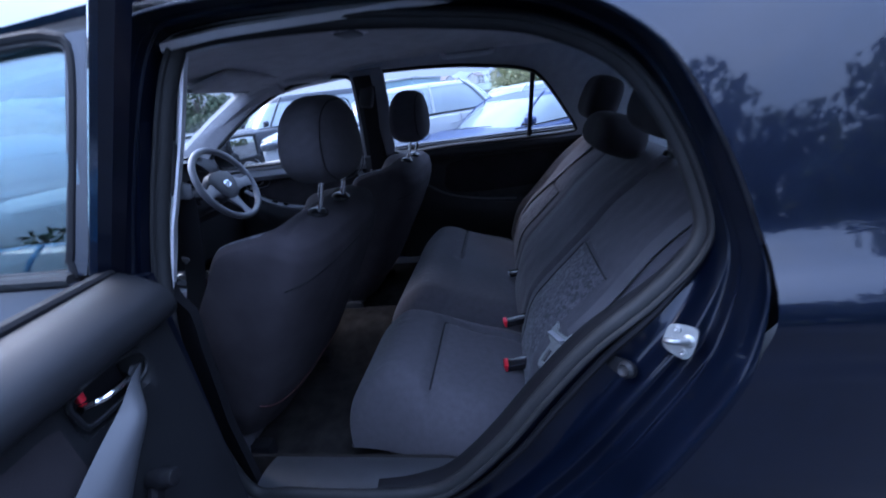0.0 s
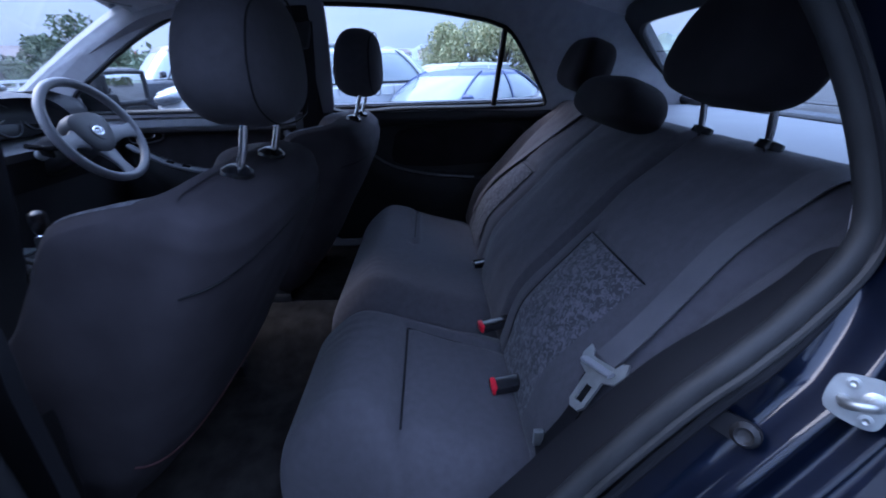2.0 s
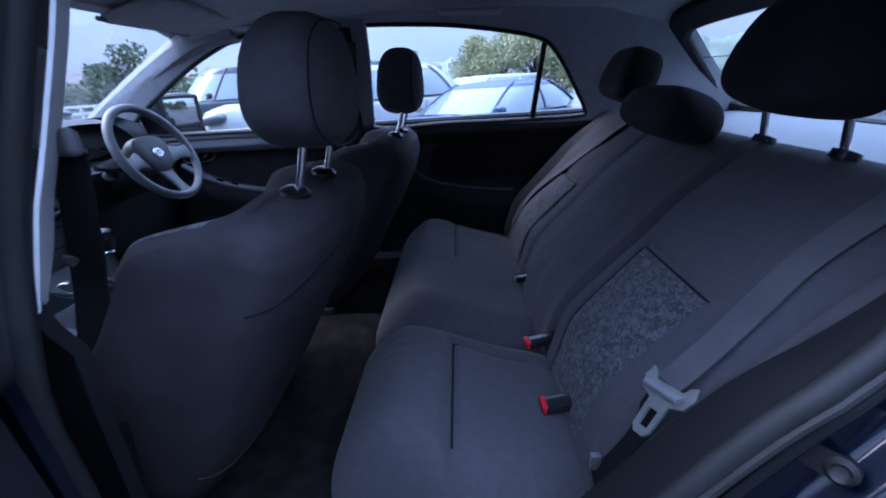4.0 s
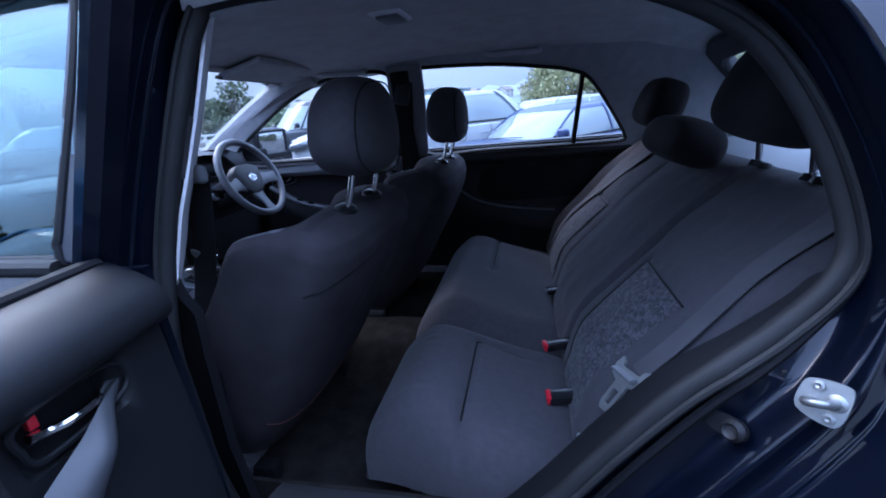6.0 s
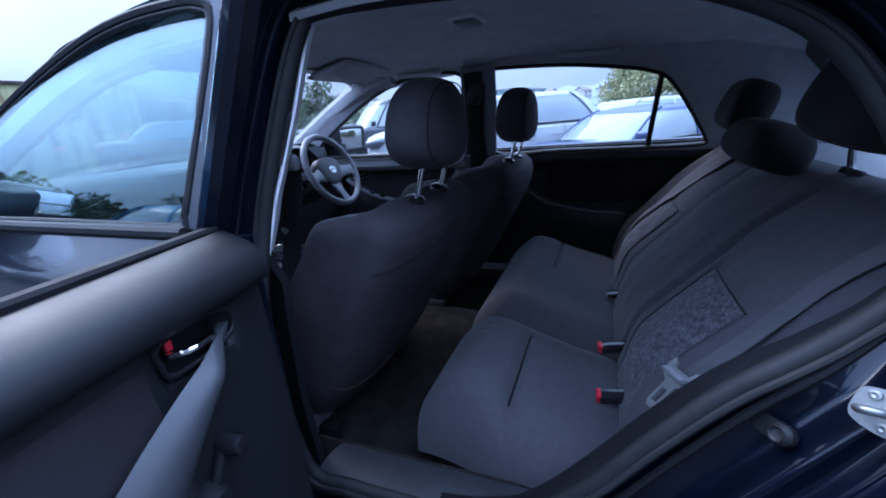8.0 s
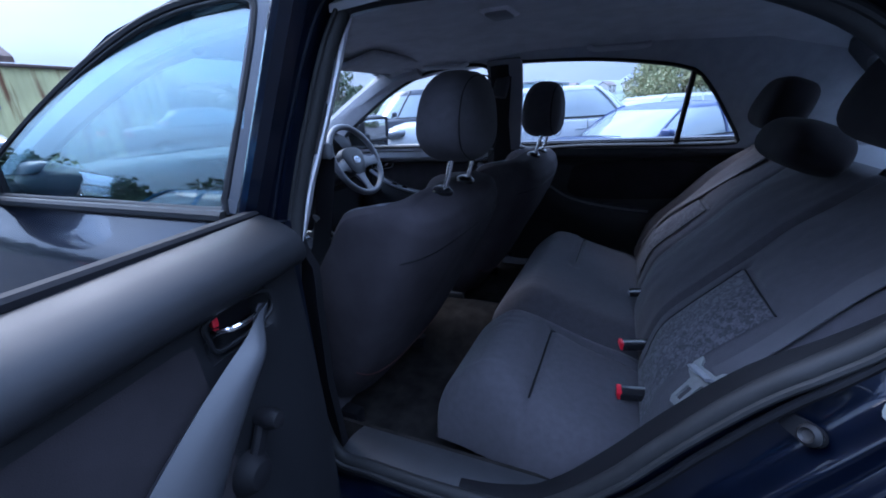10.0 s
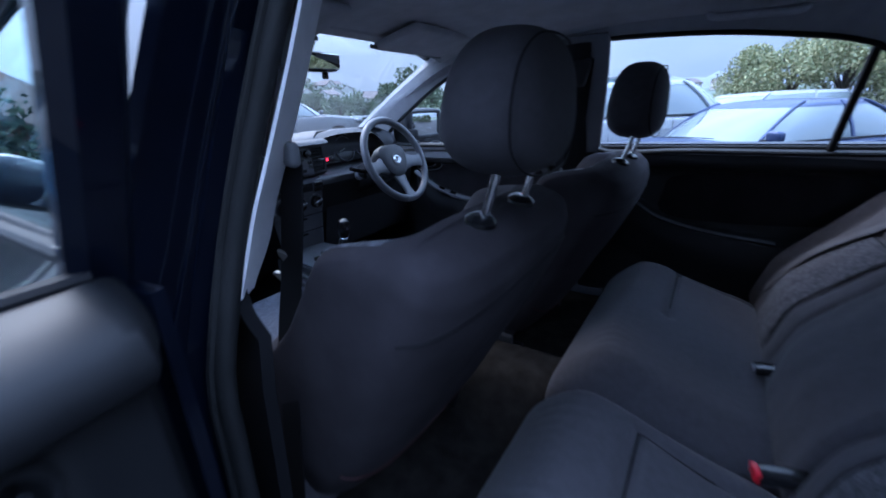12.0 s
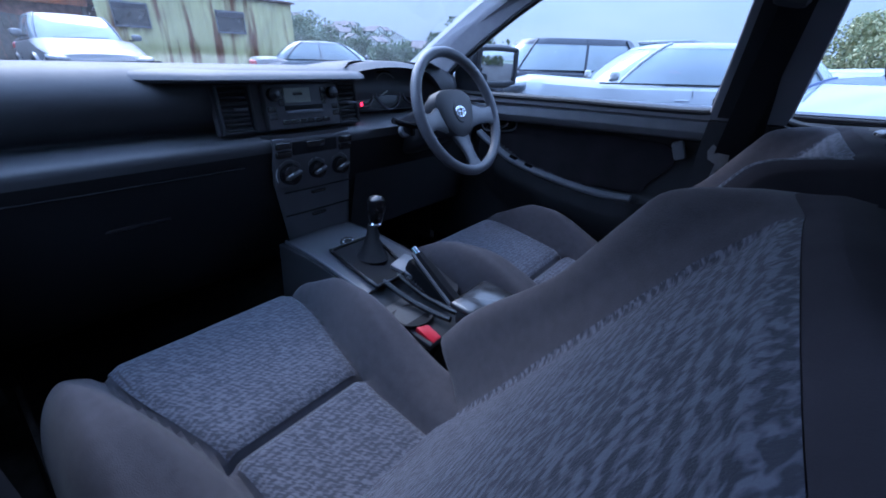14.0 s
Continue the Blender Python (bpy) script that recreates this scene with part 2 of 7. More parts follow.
def sweep(path, profile, up=(0, 0, 1), closed=False, bm=None, caps=True):
    """Sweeps a closed 2D profile (side, up) along a path."""
    pts = [Vector(p) for p in path]
    n = len(pts)
    rings = []
    up = Vector(up)
    for i, p in enumerate(pts):
        a, b = (pts[i - 1], pts[(i + 1) % n]) if closed else (pts[max(i - 1, 0)], pts[min(i + 1, n - 1)])
        t = (b - a).normalized()
        s = t.cross(up)
        if s.length < 1e-4:
            s = t.cross(Vector((0, 1, 0)))
        s.normalize()
        w = s.cross(t).normalized()
        rings.append([p + s * x + w * y for x, y in profile])
    if closed:
        rings.append(rings[0])
        bm = loft(rings, caps=False, bm=bm)
        bmesh.ops.remove_doubles(bm, verts=bm.verts, dist=1e-6)
        return bm
    return loft(rings, caps=caps, bm=bm)


def circle(r, n=10, r2=None):
    return [(r * math.cos(2 * math.pi * k / n), (r2 or r) * math.sin(2 * math.pi * k / n)) for k in range(n)]


def rect(w, h, c=0.0):
    c = c or 0.2 * min(w, h)
    w, h = w / 2, h / 2
    return [(-w + c, -h), (w - c, -h), (w, -h + c), (w, h - c), (w - c, h), (-w + c, h), (-w, h - c), (-w, -h + c)]


def tube(path, r, n=10, bm=None, up=(0, 0, 1), closed=False):
    return sweep(path, circle(r, n), up, closed, bm)


def box(centre, size, r=0.004, seg=2, turn=None, bm=None):
    """A box with rounded edges."""
    b = bmesh.new()
    bmesh.ops.create_cube(b, size=1.0, matrix=Matrix.Diagonal((*size, 1)))
    if r:
        bmesh.ops.bevel(b, geom=list(b.edges), offset=min(r, 0.48 * min(size)), segments=seg, affect='EDGES', profile=0.5)
    m = Matrix.Translation(centre) @ (turn.to_4x4() if turn else Matrix())
    bmesh.ops.transform(b, matrix=m, verts=b.verts)
    return merge(bm, b)


def merge(bm, b):
    if bm is None:
        return b
    idx = {v: bm.verts.new(v.co) for v in b.verts}
    for f in b.faces:
        bm.faces.new([idx[v] for v in f.verts])
    b.free()
    return bm


def lathe(profile, m, n=24, bm=None):
    """Turns rows of (radius, height) round z, then places them by m."""
    rings = [[m @ Vector((r * math.cos(2 * math.pi * k / n), r * math.sin(2 * math.pi * k / n), z)) for k in range(n)] for r, z in profile]
    return loft(rings, bm=bm)


def blob(centre, radii, e1=0.7, e2=0.7, nu=28, nv=18, turn=None, bend=None, bm=None):
    """A rounded cushion: a superellipsoid; bend(x, y, z) in unit space may reshape it."""
    def p(c, e):
        return math.copysign(abs(c) ** e, c)
    rings = []
    m = Matrix.Translation(centre) @ (turn.to_4x4() if turn else Matrix())
    for j in range(nv + 1):
        phi = -math.pi / 2 + math.pi * (0.02 + 0.96 * j / nv)
        ring = []
        for i in range(nu):
            th = 2 * math.pi * i / nu
            x, y, z = p(math.cos(phi), e1) * p(math.cos(th), e2), p(math.cos(phi), e1) * p(math.sin(th), e2), p(math.sin(phi), e1)
            v = Vector((x * radii[0], y * radii[1], z * radii[2]))
            if bend:
                v = bend(v)
            ring.append(m @ v)
        rings.append(ring)
    return loft(rings, bm=bm)


def plate(outline, holes, place, thick):
    """A flat plate in 2D with holes, mapped by place(a, b, depth) to both of its faces and joined round the edges."""
    bm = bmesh.new()
    loops = [outline, *holes]
    front = []
    edges = []
    for lp in loops:
        vs = [bm.verts.new((a, b, 0)) for a, b in lp]
        front.append(vs)
        edges += [bm.edges.new((vs[i], vs[(i + 1) % len(vs)])) for i in range(len(vs))]
    res = bmesh.ops.triangle_fill(bm, use_beauty=True, use_dissolve=False, edges=edges, normal=(0, 0, 1))
    faces = [g for g in res["geom"] if isinstance(g, bmesh.types.BMFace)]
    back = {v: bm.verts.new((v.co.x, v.co.y, 1)) for lp in front for v in lp}
    for f in faces:
        bm.faces.new([back[v] for v in reversed(f.verts)])
    for lp in front:
        for i in range(len(lp)):
            a, b = lp[i], lp[(i + 1) % len(lp)]
            bm.faces.new((a, b, back[b], back[a]))
    for v in bm.verts:
        v.co = place(v.co.x, v.co.y, thick * v.co.z)
    return bm


def offset2(outline, d):
    """Moves a closed 2D outline outwards by d."""
    n = len(outline)
    area = sum(outline[i][0] * outline[(i + 1) % n][1] - outline[(i + 1) % n][0] * outline[i][1] for i in range(n))
    s = 1 if area > 0 else -1
    out = []
    for i in range(n):
        a, b = outline[i - 1], outline[(i + 1) % n]
        t = Vector((b[0] - a[0], b[1] - a[1])).normalized()
        out.append((outline[i][0] + s * t.y * d, outline[i][1] - s * t.x * d))
    return out


def curve2(points, n, closed=True):
    return [(p.x, p.y) for p in curve([(a, b, 0) for a, b in points], n, closed)]


# ---- the hatchback: shell (front towards -x, right-hand side towards +y) ----
def y_in(z):
    """Half width of the cabin's inner faces at a height."""
    return table([(0.30, 0.69), (0.60, 0.71), (0.80, 0.70), (0.93, 0.66), (1.26, 0.565), (1.34, 0.535)], z)


def y_out(z):
    """Half width of the outer skin at a height."""
    return table([(0.20, 0.80), (0.45, 0.83), (0.65, 0.845), (0.80, 0.83), (0.90, 0.80), (0.96, 0.765), (1.28, 0.655), (1.34, 0.62)], z)


SEAL_IN = [(0.05, 0.46), (0.028, 0.70), (0.020, 0.93), (0.058, 1.13), (0.100, 1.255), (0.15, 1.283), (0.39, 1.272), (0.60, 1.240), (0.70, 1.211), (0.79, 1.154), (0.850, 1.06),
           (0.882, 0.955), (0.872, 0.902), (0.815, 0.845), (0.735, 0.782), (0.655, 0.69), (0.575, 0.585), (0.50, 0.50), (0.43, 0.455), (0.30, 0.44), (0.15, 0.44)]
SKIN_EDGE = [(0.02, 0.37), (0.003, 0.70), (0.000, 0.93), (0.040, 1.15), (0.088, 1.285), (0.15, 1.315), (0.39, 1.303), (0.60, 1.272), (0.71, 1.240), (0.806, 1.168), (0.860, 1.06),
             (0.889, 0.96), (0.893, 0.90), (0.874, 0.825), (0.835, 0.745), (0.775, 0.655), (0.70, 0.55), (0.615, 0.45), (0.52, 0.39), (0.32, 0.37), (0.15, 0.37)]
seal_o, skin_o = curve2(SEAL_IN, 6), curve2(SKIN_EDGE, 6)

body = thing("car_body", (0.4, 0, 0.2), "dark navy blue hatchback body shell, glossy, with an open rear doorway", "car body", kind="structure")


def jamb_ring(t, depth):
    """A ring of the doorway between the seal (t = 0) and the skin's edge (t = 1)."""
    ring = []
    for (xa, za), (xb, zb) in zip(seal_o, skin_o):
        z = lerp(za, zb, t)
        ring.append((lerp(xa, xb, t), -lerp(y_in(z), y_out(z), depth), z))
    return ring


JAMB_STEPS = [(0.0, 0.0), (0.20, 0.03), (0.45, 0.08), (0.56, 0.12), (0.60, 0.18), (0.625, 0.30), (0.65, 0.38), (0.68, 0.405), (0.74, 0.41), (0.83, 0.42), (0.855, 0.45), (0.87, 0.54), (0.885, 0.58),
              (0.905, 0.585), (0.92, 0.63), (0.932, 0.78), (0.945, 0.90), (0.965, 0.965), (1.0, 0.99), (1.08, 1.0)]
rings = [jamb_ring(t, d) for t, d in curve2(JAMB_STEPS, 3, False)]
part("door_jamb", loft(rings, caps=False), JAMB, body)
seal_path = [(x, -y_in(z) - 0.004, z) for x, z in seal_o]
part("door_seal", sweep(seal_path, circle(0.0145, 14, 0.012), up=(0, 1, 0), closed=True), RUBBER, body, "grey rubber door seal")
seal_lip = [(lerp(xa, xb, 0.22), -y_in(lerp(za, zb, 0.22)) - 0.014, lerp(za, zb, 0.22)) for (xa, za), (xb, zb) in zip(seal_o, skin_o)]
seal_bead = [(x, -y_in(z) - 0.017, z) for x, z in offset2(seal_o, 0.004)]
part("seal_bead", tube(seal_bead, 0.005, 8, up=(0, 1, 0), closed=True), RUBBER, body)
part("seal_lip", tube(seal_lip, 0.006, 8, up=(0, 1, 0), closed=True), BLACK, body)

# rear quarter: from the doorway's rear edge to the tail
QUARTER = [(0.39, 1.345), (0.66, 1.34), (0.92, 1.325), (1.16, 1.295), (1.36, 1.22), (1.55, 1.06), (1.74, 0.95), (1.80, 0.86), (1.80, 0.76), (1.74, 0.66), (1.60, 0.60), (1.35, 0.58), (1.06, 0.50), (0.80, 0.34)]
edge_rows = [(x + 0.006, z) for x, z in skin_o[36:37 + 13 * 6 - 6]]
tail_rows = curve2(QUARTER, 6, False)[:len(edge_rows)]


def quarter(u, v):
    i = min(len(edge_rows) - 1, round(u * (len(edge_rows) - 1)))
    (xa, za), (xb, zb) = edge_rows[i], tail_rows[i]
    x, z = lerp(xa, xb, v), lerp(za, zb, v)
    y = y_out(z) + 0.012 * math.exp(-((z - 0.87) / 0.03) ** 2) - 0.16 * max(0, x - 0.95) ** 2
    return Vector((x, -y, z))


part("rear_quarter_panel", sheet(quarter, len(edge_rows) - 1, 26), NAVY, body)
part("sill_panel", sheet(lambda u, v: Vector((lerp(-0.95, 0.72, u), -(0.80 + 0.03 * math.sin(math.pi * v)), lerp(0.20, 0.372, v))), 24, 6, 0.015), NAVY, body)
part("sill_plate", sheet(lambda u, v: Vector((lerp(0.05, 0.50, u), -lerp(0.60, 0.71, v), 0.425 + 0.012 * math.sin(math.pi * v))), 20, 6, 0.012), PLASTIC, body, "black plastic scuff plate")
part("inner_sill", sheet(lambda u, v: Vector((lerp(-0.95, 0.55, u), -lerp(0.60, 0.615, v), lerp(0.425, 0.33, v))), 16, 4, 0.01), CARPET, body)


# roof skin
def roof_edge(x):
    return table([(-0.62, 1.245), (-0.45, 1.30), (-0.20, 1.335), (0.20, 1.35), (0.60, 1.345), (0.95, 1.325), (1.20, 1.29), (1.34, 1.235)], x)


def roof(u, v):
    x, s = lerp(-0.55, 1.32, u), lerp(-1, 1, v)
    e = roof_edge(x)
    return Vector((x, s * 0.615, e + 0.085 * (1 - abs(s) ** 2.6)))


part("roof_panel", sheet(roof, 40, 24, 0.012), NAVY, body)

# right-hand outer skin and the front end, seen only as closures
part("right_side_panel", sheet(lambda u, v: Vector((lerp(-1.05, 1.80, u), y_out(lerp(0.2, 0.945, v)) - 0.16 * max(0, lerp(-1.05, 1.80, u) - 0.95) ** 2, lerp(0.2, 0.945, v))), 40, 14, 0.012), NAVY, body)
part("bonnet", sheet(lambda u, v: Vector((lerp(-1.95, -1.12, u), lerp(-0.72, 0.72, v), 0.80 + 0.17 * math.sin(math.pi / 2 * u) + 0.05 * (1 - (2 * v - 1) ** 2))), 16, 16, 0.012), NAVY, body)
part("front_wing", sheet(lambda u, v: Vector((lerp(-1.95, -0.96, u), -(0.82 - 0.10 * (1 - u) ** 2) + 0.10 * v ** 4, lerp(0.25, 0.80 + 0.15 * math.sin(math.pi / 2 * u), v))), 16, 12, 0.012), NAVY, body)
for sgn in (-1, 1):
    part("kick_panel", box((-1.10, sgn * 0.705, 0.62), (0.30, 0.03, 0.74), 0.01), PLASTIC, body)
part("front_wing", sheet(lambda u, v: Vector((lerp(-1.95, -0.96, u), (0.82 - 0.10 * (1 - u) ** 2) - 0.10 * v ** 4, lerp(0.25, 0.80 + 0.15 * math.sin(math.pi / 2 * u), v))), 16, 12, 0.012), NAVY, body)
part("bulkhead", box((-1.20, 0, 0.62), (0.03, 1.46, 0.74), 0.01), BLACK, body)
part("tailgate", sheet(lambda u, v: Vector((1.80 - 0.28 * v ** 2, lerp(-0.70, 0.70, u), lerp(0.30, 0.93, v))), 16, 10, 0.02), NAVY, body)

# floor and headliner
floor_ob = part("floor", sheet(lambda u, v: Vector((lerp(-1.18, 0.70, u), lerp(-0.70, 0.70, v),
                0.345 + 0.10 * math.exp(-((lerp(-0.70, 0.70, v)) / 0.13) ** 4) + 0.03 * smooth(lerp(-1.18, 0.70, u), 0.30, 0.6) + 0.004 * noise.noise((u * 20, v * 18, 0)))), 90, 80, 0.02), CARPET)
tagged(floor_ob, "dark grey carpeted car floor with a centre tunnel", "floor", kind="structure")


def liner(u, v):
    x, s = lerp(-0.46, 1.24, u), lerp(-1, 1, v)
    e = table([(-0.46, 1.255), (-0.25, 1.285), (0.2, 1.305), (0.6, 1.295), (0.95, 1.275), (1.24, 1.20)], x)
    return Vector((x, s * 0.585, e - 0.02 * smooth(abs(s), 0.9, 1.0) + 0.055 * (1 - abs(s) ** 3.0)))


ceiling = tagged(part("ceiling", sheet(liner, 60, 40, 0.012), LINER), "grey cloth headliner of the hatchback", "headliner", kind="structure")

# ---- glazed right-hand side ----
FRONT_WIN = [(-0.74, 0.955), (-0.40, 0.950), (-0.05, 0.945), (-0.036, 0.965), (-0.024, 1.00), (0.012, 1.22), (0.005, 1.25), (-0.03, 1.268), (-0.10, 1.272), (-0.19, 1.268), (-0.30, 1.252),
             (-0.495, 1.178), (-0.687, 1.075), (-0.80, 1.005), (-0.80, 0.975)]
REAR_WIN = [(0.105, 0.94), (0.40, 0.934), (0.72, 0.93), (0.90, 0.932), (0.915, 0.945), (0.885, 1.00), (0.815, 1.11), (0.765, 1.17), (0.72, 1.192), (0.636, 1.213), (0.418, 1.246), (0.16, 1.262), (0.147, 1.25), (0.12, 1.10)]
SIDE_R = [(-0.98, 0.93), (-0.5, 0.925), (0.0, 0.92), (0.6, 0.915), (1.0, 0.90), (1.50, 0.875), (1.48, 0.93), (1.32, 1.10), (1.22, 1.21), (1.0, 1.275), (0.6, 1.295), (0.2, 1.31), (-0.25, 1.30), (-0.46, 1.27), (-0.70, 1.14), (-0.90, 1.02)]
fw, rw = curve2(FRONT_WIN, 5), curve2(REAR_WIN, 5)


def on_side(sign):
    def place(x, z, d):
        y = 0.66 - 0.29 * (z - 0.93) - d
        return Vector((x, sign * (y - 0.05 * max(0, x - 1.0) - 0.02 * max(0, -0.6 - x)), z))
    return place


right_side = thing("wall_right", (0, 0.66, 0.93), "grey pillar trims and window surrounds along the car's driver side", "pillar trim", kind="structure")
part("pillar_trim", plate(SIDE_R, [list(reversed(offset2(fw, 0.012))), list(reversed(offset2(rw, 0.012)))], on_side(1), 0.02), PILLAR, right_side)
for outline, nm in ((fw, "front_window_surround"), (rw, "rear_window_surround")):
    path = [on_side(1)(x, z, 0.012) for x, z in offset2(outline, 0.006)]
    part(nm, sweep(path, rect(0.012, 0.026, 0.004), up=(0, 1, 0.29), closed=True), RUBBER, right_side)
# A-pillar trim: rounded pale strip between windscreen and front window
a_rows = curve([(-1.02, 0.655, 0.985), (-0.86, 0.635, 1.075), (-0.66, 0.60, 1.175), (-0.45, 0.558, 1.262), (-0.30, 0.535, 1.29)], 6)
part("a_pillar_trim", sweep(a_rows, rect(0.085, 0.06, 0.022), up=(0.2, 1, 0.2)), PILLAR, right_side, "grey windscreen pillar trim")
# B-pillar cover: grey above the waist, black below it
def b_right(u, v, z0, z1):
    z = lerp(z0, z1, v)
    k = (z - 0.42) / 0.86
    return Vector((lerp(-0.03, 0.10, u) + 0.045 * smooth(k, 0.4, 1) - 0.02 * (1 - k) * (0.5 - u), y_in(z) - 0.028 - 0.012 * math.sin(math.pi * u), z))


part("b_pillar_lower", sheet(lambda u, v: b_right(u, v, 0.42, 0.925), 10, 14, 0.015), PLASTIC, right_side, "black lower centre pillar cover")
part("b_pillar_upper", sheet(lambda u, v: b_right(u, v, 0.928, 1.285), 10, 14, 0.015), GREYP, right_side, "grey upper centre pillar cover")
part("belt_panel", sheet(lambda u, v: b_right(lerp(0.10, 0.66, u), v, 0.932, 1.262) + Vector((0, -0.012 - 0.006 * math.sin(math.pi * u), 0)), 8, 14, 0.006), BLACK, right_side, "black belt guide panel")
# lighter strips stand in for window light catching the cover's two edges
for edge in (-0.02, 1.02):
    part("pillar_edge_highlight", sweep([b_right(edge, v / 10, 0.94, 1.275) + Vector((0, -0.004, 0)) for v in range(11)], rect(0.010, 0.012, 0.004)), PILLAR, right_side, "painted highlight along the pillar cover's edge")

win = thing("window_1", (-0.3, 0.66, 0.95), "clear side glass of the closed driver's door", "car window", kind="structure")
ob = part("pane", plate(offset2(fw, 0.006), [], on_side(1), 0.004), GLASS, win)
ob.visible_shadow = False
win = thing("window_2", (0.5, 0.66, 0.93), "clear rear side glass with a slim black divider bar", "car window", kind="structure")
ob = part("pane", plate(offset2(rw, 0.006), [], on_side(1), 0.004), GLASS, win)
ob.visible_shadow = False
part("divider_bar", sweep([on_side(1)(0.727, 0.92, 0.005), on_side(1)(0.754, 1.195, 0.005)], rect(0.018, 0.022, 0.004), up=(0, 1, 0)), BLACK, win, "black window divider bar")

# ---- left-hand pillars ----
left_side = thing("wall_left", (0, -0.66, 0.93), "pillar trims beside the open doorway, pale grey and black", "pillar trim", kind="structure")


def b_strip(u, v):
    """The centre pillar's pale cover: a face turned to the rear that runs on forwards into the cabin."""
    z = lerp(0.895, 1.30, v)
    xl = table([(0.886, 0.028), (0.94, 0.036), (0.99, 0.044), (1.036, 0.058), (1.08, 0.070), (1.14, 0.086), (1.25, 0.110), (1.30, 0.122)], z)
    w = smooth(v, -0.02, 0.14)
    k = min(1.0, u / 0.55)
    f = max(0.0, (u - 0.55) / 0.45)
    return Vector((xl - 0.004 - 0.033 * k * lerp(0.5, 1, w) - 0.10 * f * w, -(y_in(z) - 0.004 - 0.050 * k * lerp(0.5, 1, w) - 0.004 * math.sin(math.pi * f)), z))


part("b_pillar_upper", sheet(lambda u, v: b_strip(0.62 * u, v), 18, 24, 0.004), LIGHTP, left_side, "grey upper door pillar trim, brightened as if daylit")
part("b_pillar_inner", sheet(lambda u, v: b_strip(0.625 + 0.375 * u, v), 12, 24, 0.004), BLACK, left_side, "black inner pillar cover")
side_i = [q for q in range(12 * 6, 19 * 6)]
part("bench_side_trim", sheet(lambda u, v: Vector((seal_o[side_i[round(u * (len(side_i) - 1))]][0] - 0.012 * v, -lerp(y_in(seal_o[side_i[round(u * (len(side_i) - 1))]][1]), 0.640, v), seal_o[side_i[round(u * (len(side_i) - 1))]][1] + 0.004 - 0.022 * v * v)), len(side_i) - 1, 8), BLACK, left_side, "black trim between bench and doorway")
part("b_pillar_lower", sheet(lambda u, v: Vector((lerp(-0.12, 0.042 - 0.02 * smooth(v, 0.8, 1.0), u), -(y_in(lerp(0.42, 0.90, v)) - 0.030 * (1 - smooth(v, 0.85, 1.0)) - 0.012 * math.sin(math.pi * u)), lerp(0.42, 0.90, v))), 10, 16, 0.015), BLACK, left_side, "black lower pillar cover")
part("b_pillar_outer", sheet(lambda u, v: Vector((lerp(-0.085, 0.005, u) + 0.06 * smooth(v, 0.5, 1), -(y_in(lerp(0.37, 1.30, v)) + 0.04), lerp(0.37, 1.30, v))), 8, 16, 0.02), NAVY, left_side)
C_TRIM = [(0.885, 0.90), (1.50, 0.875), (1.48, 0.93), (1.32, 1.10), (1.22, 1.21), (1.0, 1.275), (0.72, 1.275), (0.75, 1.225), (0.81, 1.15), (0.865, 1.06), (0.89, 0.96)]
part("c_pillar_trim", plate(C_TRIM, [], on_side(-1), 0.02), PILLAR, left_side)
RAIL = [(0.12, 1.262), (0.40, 1.285), (0.60, 1.262), (0.72, 1.235), (0.74, 1.285), (0.6, 1.31), (0.2, 1.33), (-0.25, 1.315), (-0.46, 1.285), (-0.25, 1.285), (0.05, 1.29)]
part("roof_rail_trim", plate(RAIL, [], on_side(-1), 0.02), LINER, left_side)
al_rows = [(x, -y, z) for x, y, z in a_rows]
part("a_pillar_trim", sweep(al_rows, rect(0.085, 0.06, 0.022), up=(0.2, -1, 0.2)), LIGHTP, left_side, "grey windscreen pillar trim, brightened as if daylit")

# ---- windscreen and rear window ----
screen = thing("window_3", (-1.1, 0, 0.98), "clear raked windscreen", "windscreen", kind="structure")


def shield(u, v):
    s = lerp(-1, 1, u)
    return Vector((lerp(-1.22, -0.46, v) + 0.10 * s * s, s * lerp(0.70, 0.56, v), lerp(0.965, 1.285, v) + 0.03 * (1 - s * s)))


ob = part("pane", sheet(shield, 20, 12, 0.004), GLASS, screen)
ob.visible_shadow = False
part("header_rail", sweep([shield(i / 12, 1.0) + Vector((0.01, 0, 0.0)) for i in range(13)], rect(0.09, 0.03, 0.01)), LINER, screen)
part("scuttle", sweep([shield(i / 12, 0.0) + Vector((-0.02, 0, -0.015)) for i in range(13)], rect(0.10, 0.02, 0.006)), BLACK, screen)

tail = thing("window_4", (1.35, 0, 0.95), "sloping tailgate window with heater lines and dark surround", "rear window", kind="structure")
HATCH = [(-0.60, 0.02), (-0.30, -0.01), (0.30, -0.01), (0.60, 0.02), (0.625, 0.06), (0.57, 0.28), (0.52, 0.36), (0.40, 0.395), (0.0, 0.41), (-0.40, 0.395), (-0.52, 0.36), (-0.57, 0.28), (-0.625, 0.06)]
ho = curve2(HATCH, 5)


def on_hatch(a, b, d):
    return Vector((1.50 - 0.80 * b * 0.93 - 0.03 * (a / 0.6) ** 2 - 0.72 * d, a, 0.925 + 0.70 * b - 0.7 * d))


